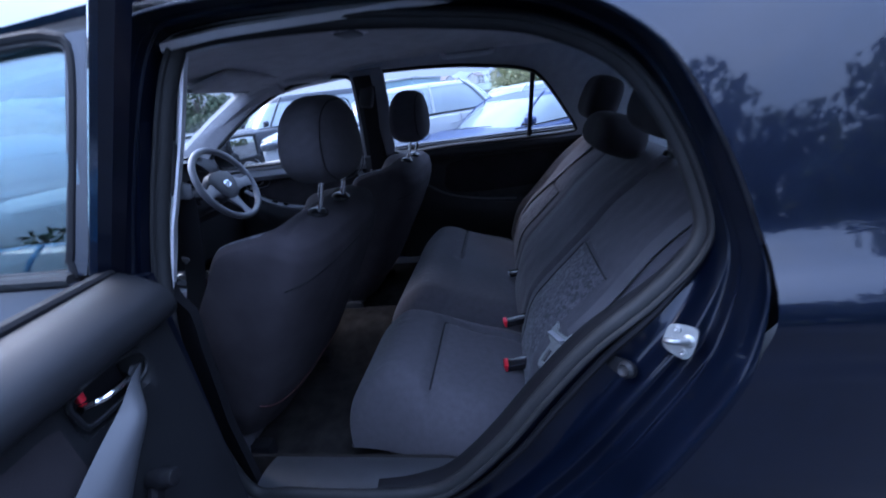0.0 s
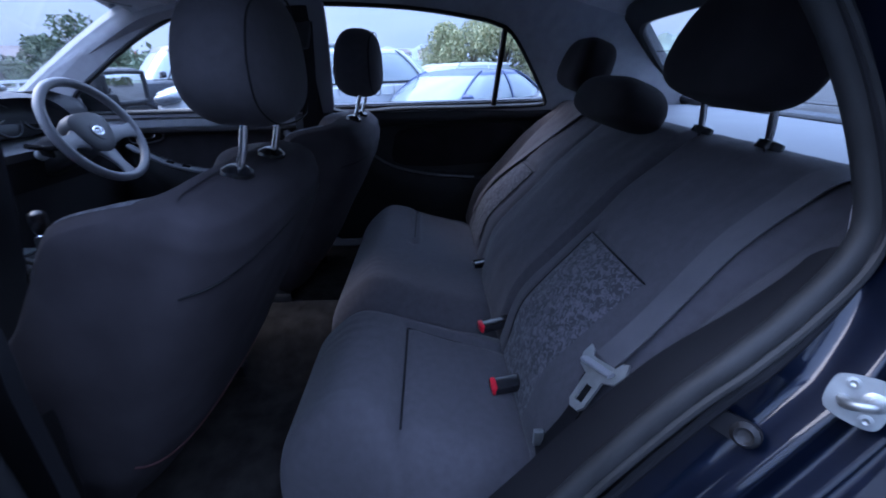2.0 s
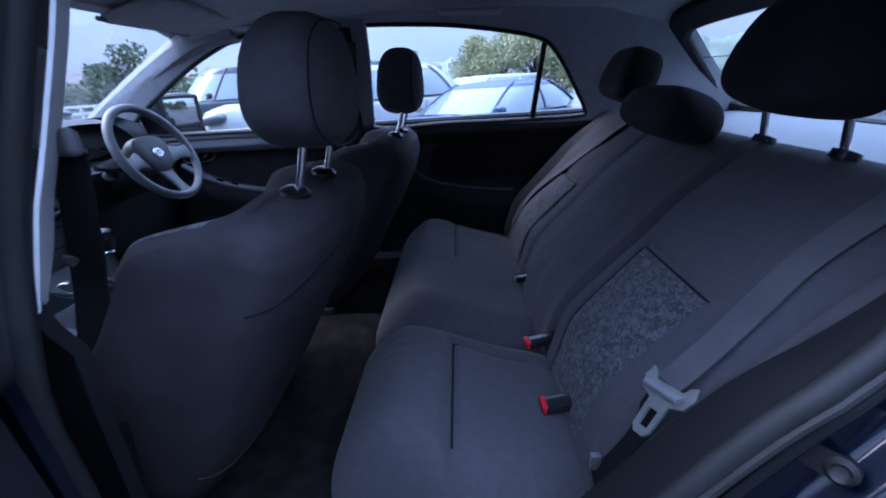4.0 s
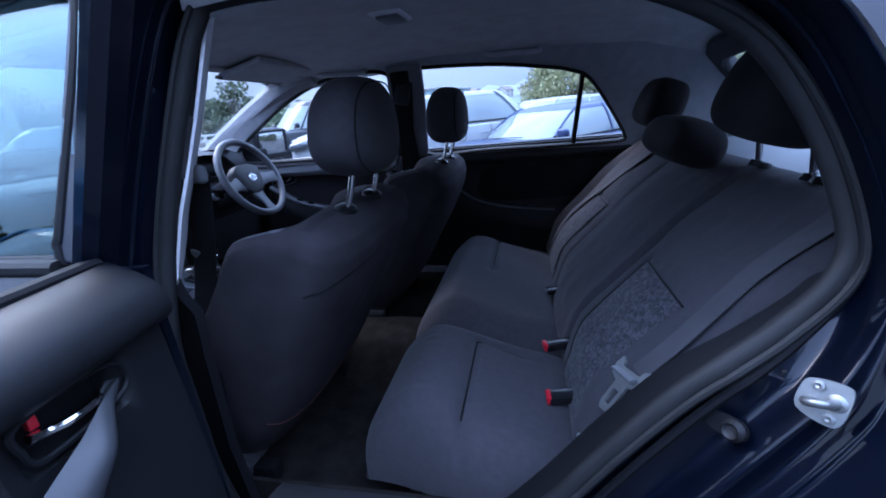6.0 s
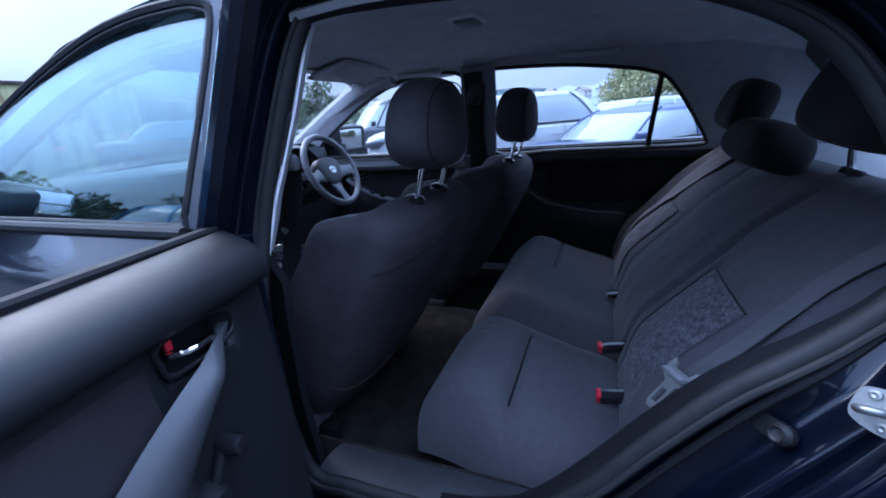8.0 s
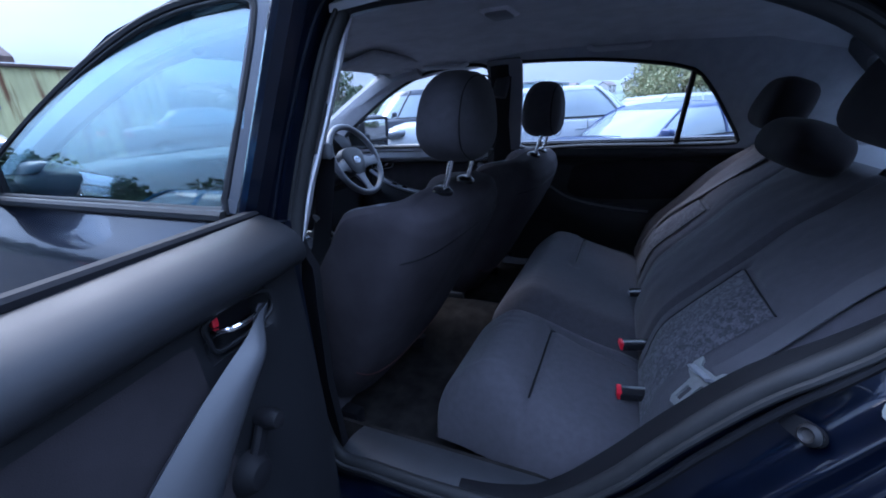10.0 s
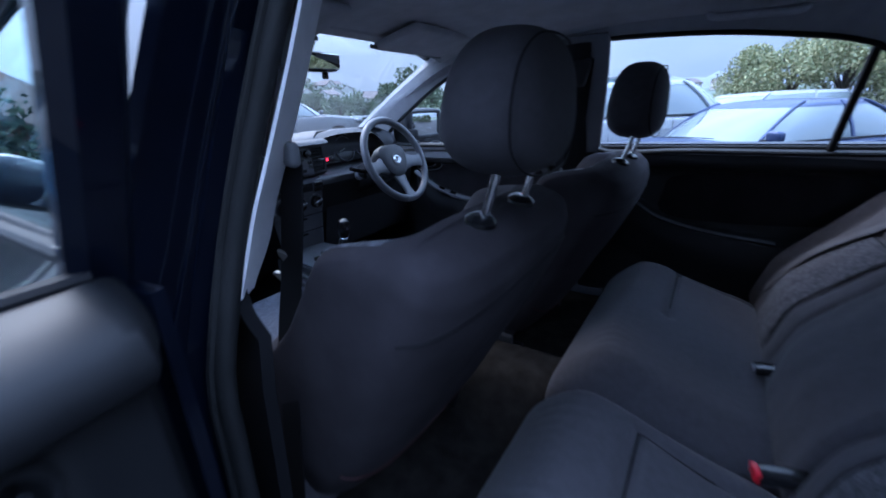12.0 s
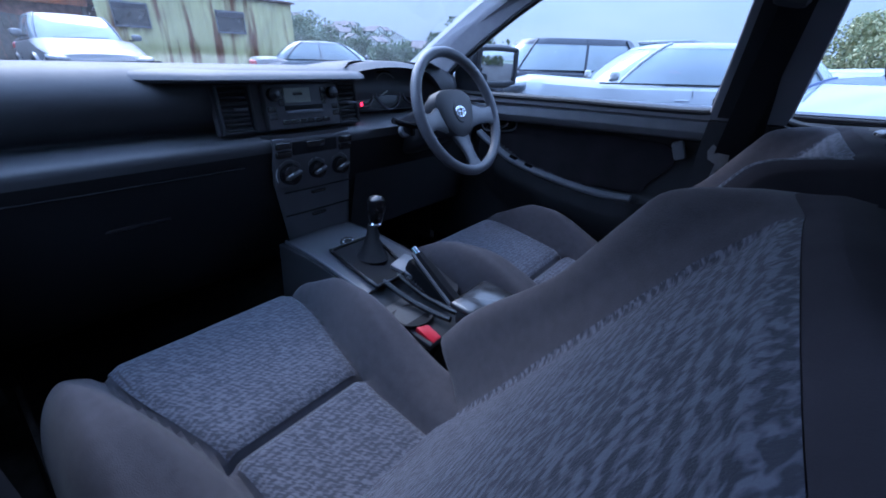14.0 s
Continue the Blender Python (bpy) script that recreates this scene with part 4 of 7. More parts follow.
    def puff(v):
        return Vector((v.x * (1 - 0.10 * (v.z / 0.1)) - 0.02 * (v.y / 0.13) ** 2 * 0.6, v.y * (1 - 0.25 * smooth(v.z, -0.03, 0.11) - 0.06 * smooth(-v.z, 0.03, 0.1)), v.z))
    headrest = part("headrest", blob((0.224, yc, 1.090), (0.064, 0.134, 0.093), 0.68, 0.64, 48, 30, lean, puff), CLOTH, seat)
    part("headrest_seam", sweep(curve([lean @ puff(Vector((0.050, 0.124 * math.copysign(abs(math.cos(t)) ** 0.62, math.cos(t)), 0.085 * math.copysign(abs(math.sin(t)) ** 0.6, math.sin(t))))) + Vector((0.224, yc, 1.088)) for t in [k * math.pi / 10 for k in range(20)]], 2, True), circle(0.0015, 5), up=(1, 0, 0), closed=True), BLACK, headrest)
    for dy in (-0.071, 0.071):
        part("headrest_post", tube([(0.196, yc + dy, 0.925), (0.212, yc + dy, 0.97), (0.226, yc + dy, 1.02)], 0.0062, 12, up=(0, 1, 0)), CHROME, seat, "chrome headrest post")
        part("post_collar", lathe([(0.001, 0.0), (0.023, 0.0), (0.022, 0.006), (0.014, 0.012), (0.009, 0.013)], Matrix.Translation((0.197, yc + dy, 0.936)) @ Euler((0, radians(14), 0)).to_matrix().to_4x4() @ Matrix.Diagonal((1, 1.15, 1, 1)), 20), PIANO, seat, "black post collar")
    return seat


near_seat = front_seat(-0.333)
driver_seat = copy_thing(near_seat, pose(-0.2 + 0.055, 0.352, 0.36 - 0.004))
driver_seat.name = "driver_seat"
tagged(driver_seat, "charcoal cloth driver's seat, headrest on chrome posts")

# ---- rear bench ----
bench = thing("rear_bench", (0.45, 0, 0.36), "dark charcoal split rear bench with flecked cloth inserts and loose covers", "rear seat")
for nm, y0, y1, ins in (("cushion", -0.606, -0.152, (-0.590, -0.245)), ("cushion", -0.148, 0.620, (0.215, 0.545))):
    def top(a, b):
        x, y = 0.212 + a, y0 + b
        h = 0.168 + 0.020 * math.exp(-((x - 0.315) / 0.085) ** 2) - 0.062 * smooth(x, 0.33, 0.62)
        yi, yj = ins
        h -= 0.016 * seams((x, y), (((0.413, yi), (0.413, yj)), ((0.413, yj), (0.68, yj - 0.02))), 0.011)
        h -= 0.014 * smooth(abs(y - (y0 + y1) / 2), (y1 - y0) / 2 - 0.10, (y1 - y0) / 2)
        folds = (1 - smooth(x, 0.30, 0.42)) * smooth(x, 0.19, 0.24)
        return h + 0.004 * noise.noise((x * 9, y * 7, 1.5)) + folds * (0.0007 * math.sin(y * 210 + 5 * noise.noise((x * 14, y * 9, 0))) * (0.5 + noise.noise((y * 8, x * 8, 6))))

    def drape(a, b, h):
        """The cover bulges forwards over the cushion's front and hangs down to a hem."""
        nose = 1 - smooth(a, 0.0, 0.13)
        corner = 0.060 * (1 - b / (y1 - y0)) ** 2 * (1 - smooth(a, 0.0, 0.34)) if y0 < -0.4 else -0.030 * (b / (y1 - y0)) ** 4 * (1 - smooth(a, 0.0, 0.2))
        return Vector((0.212 + a - 0.022 * nose * math.sin(math.pi * min(1, h / 0.17)), y0 + b + corner, 0.395 + h))
    c = part(nm, pillow(drape, 0.463, y1 - y0, top, 0.115, 0.085, 76, 110), CLOTH, bench)
    hem = [drape(0.0, t, 0.0) + Vector((-0.004, 0, -0.002)) for t in [lerp(0.01, y1 - y0 - 0.01, k / 30) for k in range(31)]]
    part("cover_hem", sweep(hem, circle(0.006, 8)), CLOTH_DARK, c, "gathered hem of the seat cover")
    for path in ([(0.414, lerp(ins[0] + 0.07, ins[1] - 0.004, k / 16)) for k in range(17)], [(lerp(0.414, 0.53, k / 12), ins[1] - 0.003 - 0.01 * k / 12) for k in range(13)]):
        part("seat_seam", sweep([Vector((x, y, 0.3985 + top(x - 0.212, y - y0))) for x, y in path], circle(0.0020, 5)), BLACK, c)
part("bench_base", sheet(lambda u, v: Vector((0.275 + 0.03 * v + 0.02 * math.sin(v * 3), lerp(-0.53, 0.58, u), lerp(0.43, 0.34, v))), 20, 6, 0.02), CARPET, bench)
RB, RU, RN = Vector((0.666, 0, 0.395)), Vector((0.637, 0, 0.770)).normalized(), Vector((-0.770, 0, 0.637))


def on_back(y, b, h):
    return RB + RU * b + RN * h + Vector((0, y, 0))


SEAMS_NEAR = [((-0.247, 0.371), (-0.475, 0.369)), ((-0.247, 0.371), (-0.275, 0.02))]


def near_bulge(y, b):
    """Stuffing height of the bench's back, mirrored for the far side."""
    ay = abs(y)
    h = 0.128 + 0.010 * math.exp(-((b - 0.20) / 0.12) ** 2) - 0.045 * (1 - smooth(b, 0.0, 0.18)) - 0.030 * smooth(b, 0.42, 0.66)
    h += 0.010 * math.exp(-((ay - 0.36) / 0.10) ** 2) * math.exp(-((b - 0.24) / 0.16) ** 2)
    h -= 0.014 * math.exp(-((ay - 0.575) / 0.018) ** 2) * (1 - smooth(b, 0.50, 0.62))
    h += 0.012 * math.exp(-((ay - 0.62) / 0.03) ** 2) * (1 - smooth(b, 0.40, 0.60))
    return h - 0.03 * smooth(ay, 0.62, 0.70) + 0.003 * noise.noise((y * 8, b * 9, 4)) + 0.0015 * noise.noise((y * 26, b * 18, 9))


for nm, y0, y1, mir in (("backrest", -0.680, -0.196, 1), ("backrest", -0.192, 0.680, -1)):
    lines = [((mir * a[0], a[1]), (mir * b[0], b[1])) for a, b in SEAMS_NEAR] + ([((0.19, 0.0), (0.17, 0.62))] if mir < 0 else [])

    def bulge(a, b):
        y = y0 + a
        return near_bulge(y, b) + (0.012 * math.exp(-(y / 0.12) ** 4) * (1 - smooth(b, 0.45, 0.62)) if mir < 0 else 0) - 0.008 * seams((y, b), lines, 0.007)
    c = part(nm, pillow(lambda a, b, h: on_back(y0 + a, b, h), y1 - y0, 0.665, bulge, 0.024, 0.055, 96, 64), CLOTH, bench)

    def insert(u, v):
        b = lerp(0.05, 0.362, v)
        y = mir * lerp(-0.468, lerp(-0.283, -0.257, v), u)
        return on_back(y, b, 0.0025 + bulge(y - y0, b) * rim(b / 0.665, 0.055 / 0.665))
    part("back_insert", sheet(insert, 22, 28), FLECK, c, "flecked cloth insert")
    part("insert_seam", sweep([insert(k / 16, 1.0) + RU * 0.004 for k in range(17)], circle(0.0016, 5)), BLACK, c)
    part("insert_seam", sweep([insert(1.0, 0.1 + 0.9 * k / 16) + Vector((0, mir * 0.004, 0)) for k in range(17)], circle(0.0012, 5), up=(0, 1, 0)), BLACK, c)


def rear_headrest(yc, zc, rad, posts, label):
    hr = thing("rear_headrest", (0.96, yc, 0.96), label, "headrest", "rear headrests")
    lean = Euler((0, radians(22), 0)).to_matrix()

    def puff(v):
        return Vector((v.x - 0.012 * (v.y / rad[1]) ** 2, v.y * (1 - 0.22 * smooth(v.z, -0.2 * rad[2], rad[2])), v.z))
    pad = part("pad", blob((0.962 if posts else 0.925, yc, zc), rad, 0.56 if posts else 0.66, 0.58, 44, 26, lean, puff), CLOTH_DARK, hr)
    ring = [lean @ puff(Vector((-0.55 * rad[0], 0.90 * rad[1] * math.copysign(abs(math.cos(t)) ** 0.6, math.cos(t)), 0.90 * rad[2] * math.copysign(abs(math.sin(t)) ** 0.6, math.sin(t))))) + Vector((0.962 if posts else 0.925, yc, zc)) for t in [k * math.pi / 16 for k in range(32)]]
    part("seam", sweep(ring, circle(0.0013, 5), up=(1, 0, 0), closed=True), BLACK, pad)
    if posts:
        off = 0.045 if yc < 0 else 0.0
        for dy in (off - 0.084, off + 0.084) if yc < 0 else (-0.055, 0.055):
            part("headrest_post", tube([(0.998, yc + dy, 0.935), (0.992, yc + dy, 0.995), (0.985, yc + dy * 0.95, 1.06)], 0.006, 10, up=(0, 1, 0)), CHROME, hr, "chrome headrest post")
            part("post_collar", lathe([(0.001, 0.0), (0.020, 0.0), (0.018, 0.012), (0.008, 0.014)], Matrix.Translation((0.998, yc + dy, 0.940)) @ Euler((0, radians(20), 0)).to_matrix().to_4x4(), 16), PIANO, hr, "black post collar")


rear_headrest(-0.347, 1.085, (0.060, 0.140, 0.085), True, "black cloth outer headrest raised on two chrome posts")
rear_headrest(0.330, 1.058, (0.056, 0.122, 0.074), True, "black cloth outer headrest on the far side of the bench")
rear_headrest(-0.01, 0.980, (0.066, 0.165, 0.054), False, "low black cloth centre headrest resting on the backrest")

# parcel shelf
shelf = thing("parcel_shelf", (1.2, 0, 0.90), "grey plastic parcel shelf behind the rear bench", "parcel shelf")
part("board", box((1.25, 0, 0.905), (0.46, 1.18, 0.02), 0.006), GREYP, shelf)
part("front_lip", sweep([(1.022, y, 0.912) for y in (-0.58, -0.2, 0.2, 0.58)], rect(0.016, 0.022, 0.006)), GREYP, shelf)


# ---- seat belts ----
def strap(points, width, across, n=8):
    """Flat webbing along points, with its width lying along across."""
    pts = curve(points, n)
    bm = bmesh.new()
    rings = []
    for i, p in enumerate(pts):
        t = (pts[min(i + 1, len(pts) - 1)] - pts[max(i - 1, 0)]).normalized()
        s = Vector(across) - t * Vector(across).dot(t)
        s.normalize()
        nrm = s.cross(t).normalized()
        w = width / 2
        rings.append([p - s * w - nrm * 0.0008, p + s * w - nrm * 0.0008, p + s * w + nrm * 0.0008, p - s * w + nrm * 0.0008])
    return loft(rings, bm=bm)


def tongue_bm(at, along, side, scale=1.0):
    """A belt latch plate: crossbar with a slot, and a blade with a window."""
    a, s = Vector(along).normalized(), Vector(side)
    s = (s - a * s.dot(a)).normalized()
    n = a.cross(s)
    m = Matrix((s, a, n)).transposed().to_4x4()
    m.translation = at
    k = scale
    bar = [(-0.034, 0.010), (-0.030, 0.024), (-0.022, 0.020), (-0.018, 0.012), (0.018, 0.012), (0.022, 0.020), (0.030, 0.024), (0.034, 0.010), (0.028, -0.004), (0.013, -0.010),
           (0.012, -0.045), (0.006, -0.052), (-0.006, -0.052), (-0.012, -0.045), (-0.013, -0.010), (-0.028, -0.004)]
    hole = [(-0.006, -0.020), (-0.006, -0.042), (0.006, -0.042), (0.006, -0.020)]
    return plate([(x * k, y * k) for x, y in bar], [[(x * k, y * k) for x, y in hole]], lambda x, y, d: m @ Vector((x, y, d - 0.002)), 0.004)


rb = thing("rear_seat_belt", (0.68, -0.55, 0.50), "grey-black rear seat belt with a silver latch plate", "seat belt", "rear belts")


def lie(y, b, up=0.005):
    """A point just over the bench's back."""
    return on_back(y, b, near_bulge(y, b) * rim(min(1, b / 0.665), 0.055 / 0.665) + up)


# one belt in two tones: upper run pale for its sheen, lap run shaded black
part("webbing", strap([lie(-0.570, 0.655, 0.002), lie(-0.530, 0.615, 0.006), lie(-0.516, 0.56), lie(-0.518, 0.48), lie(-0.528, 0.40), lie(-0.540, 0.32, 0.008), lie(-0.550, 0.255, 0.014)], 0.047, (0.1, 1, 0)), WEB, rb)
part("shaded_lap_webbing", strap([lie(-0.552, 0.245, 0.012), lie(-0.560, 0.19, 0.006), lie(-0.562, 0.13, 0.006), lie(-0.555, 0.06, 0.006)], 0.046, (0.1, 1, 0)), BLACK, rb)
part("latch_plate", tongue_bm(Vector((0.689, -0.590, 0.703)), Vector((0.041, 0.024, 0.045)), Vector((-0.021, 0.062, -0.012)), 1.12), STEEL, rb, "bright silver latch plate")
part("slot_bar", sweep([Vector((0.689, -0.590, 0.703)) + Vector((-0.021, 0.062, -0.012)).normalized() * k + Vector((-0.004, 0.0, 0.008)) for k in (-0.026, 0.0, 0.026)], rect(0.012, 0.005, 0.0015)), GREYP, rb, "grey plastic latch crossbar")
part("anchor", box(lie(-0.542, 0.085, 0.008), (0.016, 0.010, 0.03), 0.003), STEEL, rb)
rb2 = thing("rear_seat_belt", (0.68, 0.55, 0.50), "grey-black rear seat belt lying over the far backrest", "seat belt", "rear belts")
part("webbing", strap([lie(0.30, 0.65, 0.004), lie(0.33, 0.60), lie(0.37, 0.50), lie(0.42, 0.40), lie(0.48, 0.25, 0.012), lie(0.53, 0.10)], 0.047, (0.1, 1, 0)), WEB, rb2)


def buckle(at, turn, label, red=True):
    b = thing("belt_buckle", at, label, "belt buckle", "rear buckles")
    m = Euler(turn).to_matrix()
    c = Vector(at)
    part("body", box(c, (0.075, 0.032, 0.020), 0.006, 2, m), PIANO, b)
    if red:
        part("release_button", box(c + m @ Vector((-0.035, 0, 0.002)), (0.012, 0.030, 0.020), 0.004, 2, m), RED, b, "red release button")
    else:
        part("latch_slot", box(c + m @ Vector((-0.036, 0, 0.001)), (0.008, 0.024, 0.012), 0.003, 2, m), GREYP, b)


buckle((0.618, -0.400, 0.513), (0.1, -0.12, 0.05), "black belt buckle with a red button between cushion and backrest")
buckle((0.617, -0.200, 0.513), (0.0, -0.1, 0.2), "short black belt buckle with a red button at the bench split")
buckle((0.635, 0.130, 0.512), (0.0, -0.1, 0.1), "plain black belt buckle lying on the bench", False)


def front_belt(sgn):
    near = sgn < 0
    x = 0.03 if near else 0.055
    fb = thing("front_seat_belt", (x, sgn * 0.64, 0.45), "dark front seat belt hanging from the centre pillar", "seat belt", "front belts")
    if near:
        ring = Vector((0.026, -0.570, 1.046))
        part("webbing", strap([ring + Vector((0.004, 0, -0.01)), Vector((0.023, -0.575, 0.978)), Vector((-0.008, -0.575, 0.865)), Vector((-0.043, -0.578, 0.742)), Vector((-0.055, -0.60, 0.50)), Vector((-0.055, -0.61, 0.42))], 0.047, (1, -0.1, 0)), BLACK, fb)
        part("guide_cover", box(ring + Vector((-0.002, -0.008, 0.045)), (0.034, 0.022, 0.10), 0.010, 3, Euler((-0.28, 0.15, 0)).to_matrix()), GREYP, fb, "grey belt guide cover")
        part("guide_ring", box(ring, (0.062, 0.016, 0.030), 0.008, 3, Euler((0, 0, -0.4)).to_matrix()), GREYP, fb)
        part("latch_plate", tongue_bm(Vector((-0.018, -0.566, 0.886)), (-0.75, -0.3, 0.55), (0.55, -0.2, 0.8), 0.95), STEEL, fb, "silver latch plate")
    else:
        part("webbing", strap([Vector((0.083, 0.520, 1.22)), Vector((0.060, 0.555, 1.05)), Vector((0.035, 0.600, 0.88)), Vector((0.030, 0.615, 0.845))], 0.056, (1, 0.1, 0.1)), BLACK, fb)
        part("return_webbing", strap([Vector((0.055, 0.545, 1.15)), Vector((0.060, 0.600, 0.90)), Vector((0.050, 0.655, 0.60)), Vector((0.04, 0.66, 0.45))], 0.05, (1, 0.1, 0.1)), BLACK, fb)
        part("guide_cover", box((0.072, 0.525, 1.195), (0.060, 0.03, 0.12), 0.014, turn=Euler((-0.28, 0.2, 0)).to_matrix()), PLASTIC, fb)
        part("latch_plate", tongue_bm(Vector((0.028, 0.612, 0.835)), (0.18, -0.15, 1), (1, 0.1, -0.2), 1.25), STEEL, fb, "silver latch plate")


front_belt(-1)
front_belt(1)

# ---- doorway fittings ----
st = thing("door_striker", (0.84, -0.73, 0.78), "zinc-plated door striker bolted to the doorway's edge", "door striker")
ex = Vector((-0.70, -0.60, 0.38)).normalized()
sm = ex.to_track_quat('Z', 'Y').to_matrix().to_4x4()
sm = sm @ Matrix.Diagonal((0.52, 0.52, 0.52, 1))
sm.translation = Vector((0.824, -0.760, 0.812))
PLATE = [(-0.034, -0.028), (0.014, -0.040), (0.034, -0.026), (0.036, 0.030), (0.020, 0.042), (-0.024, 0.034), (-0.036, 0.016)]
part("plate", plate(curve2(PLATE, 4), [], lambda x, y, d: sm @ Vector((x, y, d)), 0.005), STEEL, st)
part("loop", sweep(curve([sm @ Vector(p) for p in ((-0.016, -0.006, 0.002), (-0.016, -0.006, 0.030), (-0.012, -0.004, 0.046), (0.0, 0.0, 0.052), (0.014, 0.004, 0.046), (0.018, 0.005, 0.028), (0.018, 0.005, 0.002))], 5), circle(0.0042, 10)), STEEL, st, "bright striker loop")
part("raised_boss", lathe([(0.001, 0.008), (0.012, 0.0075), (0.018, 0.004)], sm @ Matrix.Translation((0.018, 0.005, 0.0)), 18), STEEL, st)
for px, py in ((0.016, -0.026), (-0.012, 0.024)):
    part("bolt", lathe([(0.001, 0.004), (0.010, 0.004), (0.010, 0.008), (0.005, 0.009), (0.001, 0.006)], sm @ Matrix.Translation((px, py, 0.002)), 12), STEEL, st)
bs = thing("door_bumper", (0.775, -0.70, 0.735), "black rubber bump stop on the doorway's edge", "bump stop")
bmx = ex.to_track_quat('Z', 'Y').to_matrix().to_4x4()
bmx.translation = Vector((0.766, -0.724, 0.745))
part("base", plate(curve2([(-0.032, -0.014), (0.02, -0.018), (0.034, 0.0), (0.02, 0.018), (-0.032, 0.016), (-0.040, 0.0)], 4), [], lambda x, y, d: bmx @ Vector((0.62 * x, 0.62 * y, d)), 0.006), BLACK, bs)
part("stop", lathe([(0.001, 0.004), (0.016, 0.004), (0.018, 0.012), (0.012, 0.020), (0.008, 0.016), (0.001, 0.015)], bmx @ Matrix.Translation((0.008, 0, 0)) @ Matrix.Diagonal((0.68, 0.68, 0.8, 1)), 16), STOP, bs)


# ---- dashboard ----
dash = thing("dashboard", (-0.85, 0, 0.55), "dark grey soft-touch dashboard with centre stack and hooded dials", "dashboard")
PROFILE = [(-1.19, 0.980), (-1.05, 1.010), (-0.92, 1.022), (-0.82, 1.020), (-0.775, 1.004), (-0.752, 0.975), (-0.752, 0.945), (-0.768, 0.918), (-0.788, 0.903), (-0.782, 0.895), (-0.742, 0.889),
           (-0.716, 0.880), (-0.709, 0.864), (-0.722, 0.82), (-0.765, 0.72), (-0.82, 0.62), (-0.88, 0.54), (-0.98, 0.48)]


def dash_at(y, i):
    x, z = PROFILE[i]
    hood = smooth(y, 0.13, 0.22) * (1 - smooth(y, 0.52, 0.62))
    mid = math.exp(-((y + 0.012) / 0.205) ** 6)
    if i <= 3:
        z += 0.016 * hood * (i / 3)
        z -= 0.010 * (1 - hood) * (i / 3) * smooth(abs(y), 0.45, 0.7)
    if 4 <= i <= 10:
        x -= 0.10 * hood * (1 - abs(y - 0.37) / 0.4 * 0.3)
        z += (0.020 if i == 4 else 0.0) * hood
    if i >= 11:
        x -= 0.05 * smooth(abs(y), 0.5, 0.75)
    x -= 0.10 * smooth(abs(y), 0.55, 0.75) * (i < 11)
    x += 0.008 * mid * (5 < i < 10) + 0.026 * mid * (3 <= i <= 4)
    return Vector((x, y, z))


N_Y = 90
ys = [lerp(-0.70, 0.70, k / N_Y) for k in range(N_Y + 1)]
rows = []
for y in ys:
    rows.append(curve([dash_at(y, i) for i in range(len(PROFILE))], 3))
N_S = len(rows[0]) - 1
N_U = 12 * 3 + 1
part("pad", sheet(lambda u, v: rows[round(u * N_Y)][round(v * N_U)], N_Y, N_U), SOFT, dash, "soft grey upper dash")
# the dash surface continues here in the shade-darkened colour
part("lower_panel", sheet(lambda u, v: rows[round(u * N_Y)][N_U + round(v * (N_S - N_U))], N_Y, N_S - N_U), LOWER, dash, "lower dash and glovebox, shade painted near black")
# passenger airbag lid outline
lid = curve([(-1.04, -0.58, 1.004), (-0.90, -0.585, 1.016), (-0.885, -0.55, 1.019), (-0.885, -0.25, 1.0235), (-0.905, -0.22, 1.0235), (-1.04, -0.23, 1.0125)], 6, True)
part("airbag_lid_joint", tube(lid, 0.0016, 6, closed=True), BLACK, dash)
part("glovebox_joint", tube(curve([(-0.714, -0.60, 0.832), (-0.714, -0.40, 0.830), (-0.714, -0.17, 0.830)], 6), 0.002, 6), BLACK, dash)
gl = part("glovebox_handle", box((-0.7585, -0.36, 0.755), (0.02, 0.11, 0.018), 0.006), PIANO, dash)

# centre stack: a raised panel from the ledge down to the console
def stack_at(u, v, out=0.0):
    q = lerp(-1, 1, u)
    return Vector((-0.704 - 0.034 * (1 - v) - 0.020 * abs(q) ** 6 + out, lerp(0.022, -0.006, v) + q * lerp(0.090, 0.116, v), lerp(0.615, 0.888, v)))


stack = part("stack_panel", sheet(stack_at, 28, 24), STACKP, dash)


def brow_ring(y):
    """The overhang that shades radio and vents; it fades into the pad towards the glovebox."""
    k = smooth(y, -0.36, -0.20) * (1 - 0.5 * smooth(y, 0.13, 0.19))
    xf = lerp(-0.785, -0.708, k)
    return [Vector((x, y, z)) for x, z in ((-0.86, 1.012), (lerp(-0.86, xf, 0.5), 1.014), (xf - 0.020, 1.009), (xf - 0.006, 1.003), (xf, 0.996), (xf - 0.004, 0.991), (xf - 0.03, 0.989), (-0.86, 0.985))]


part("radio_brow", loft([brow_ring(lerp(-0.36, 0.19, k / 44)) for k in range(45)]), SOFT, dash, "soft overhang above radio and vents")


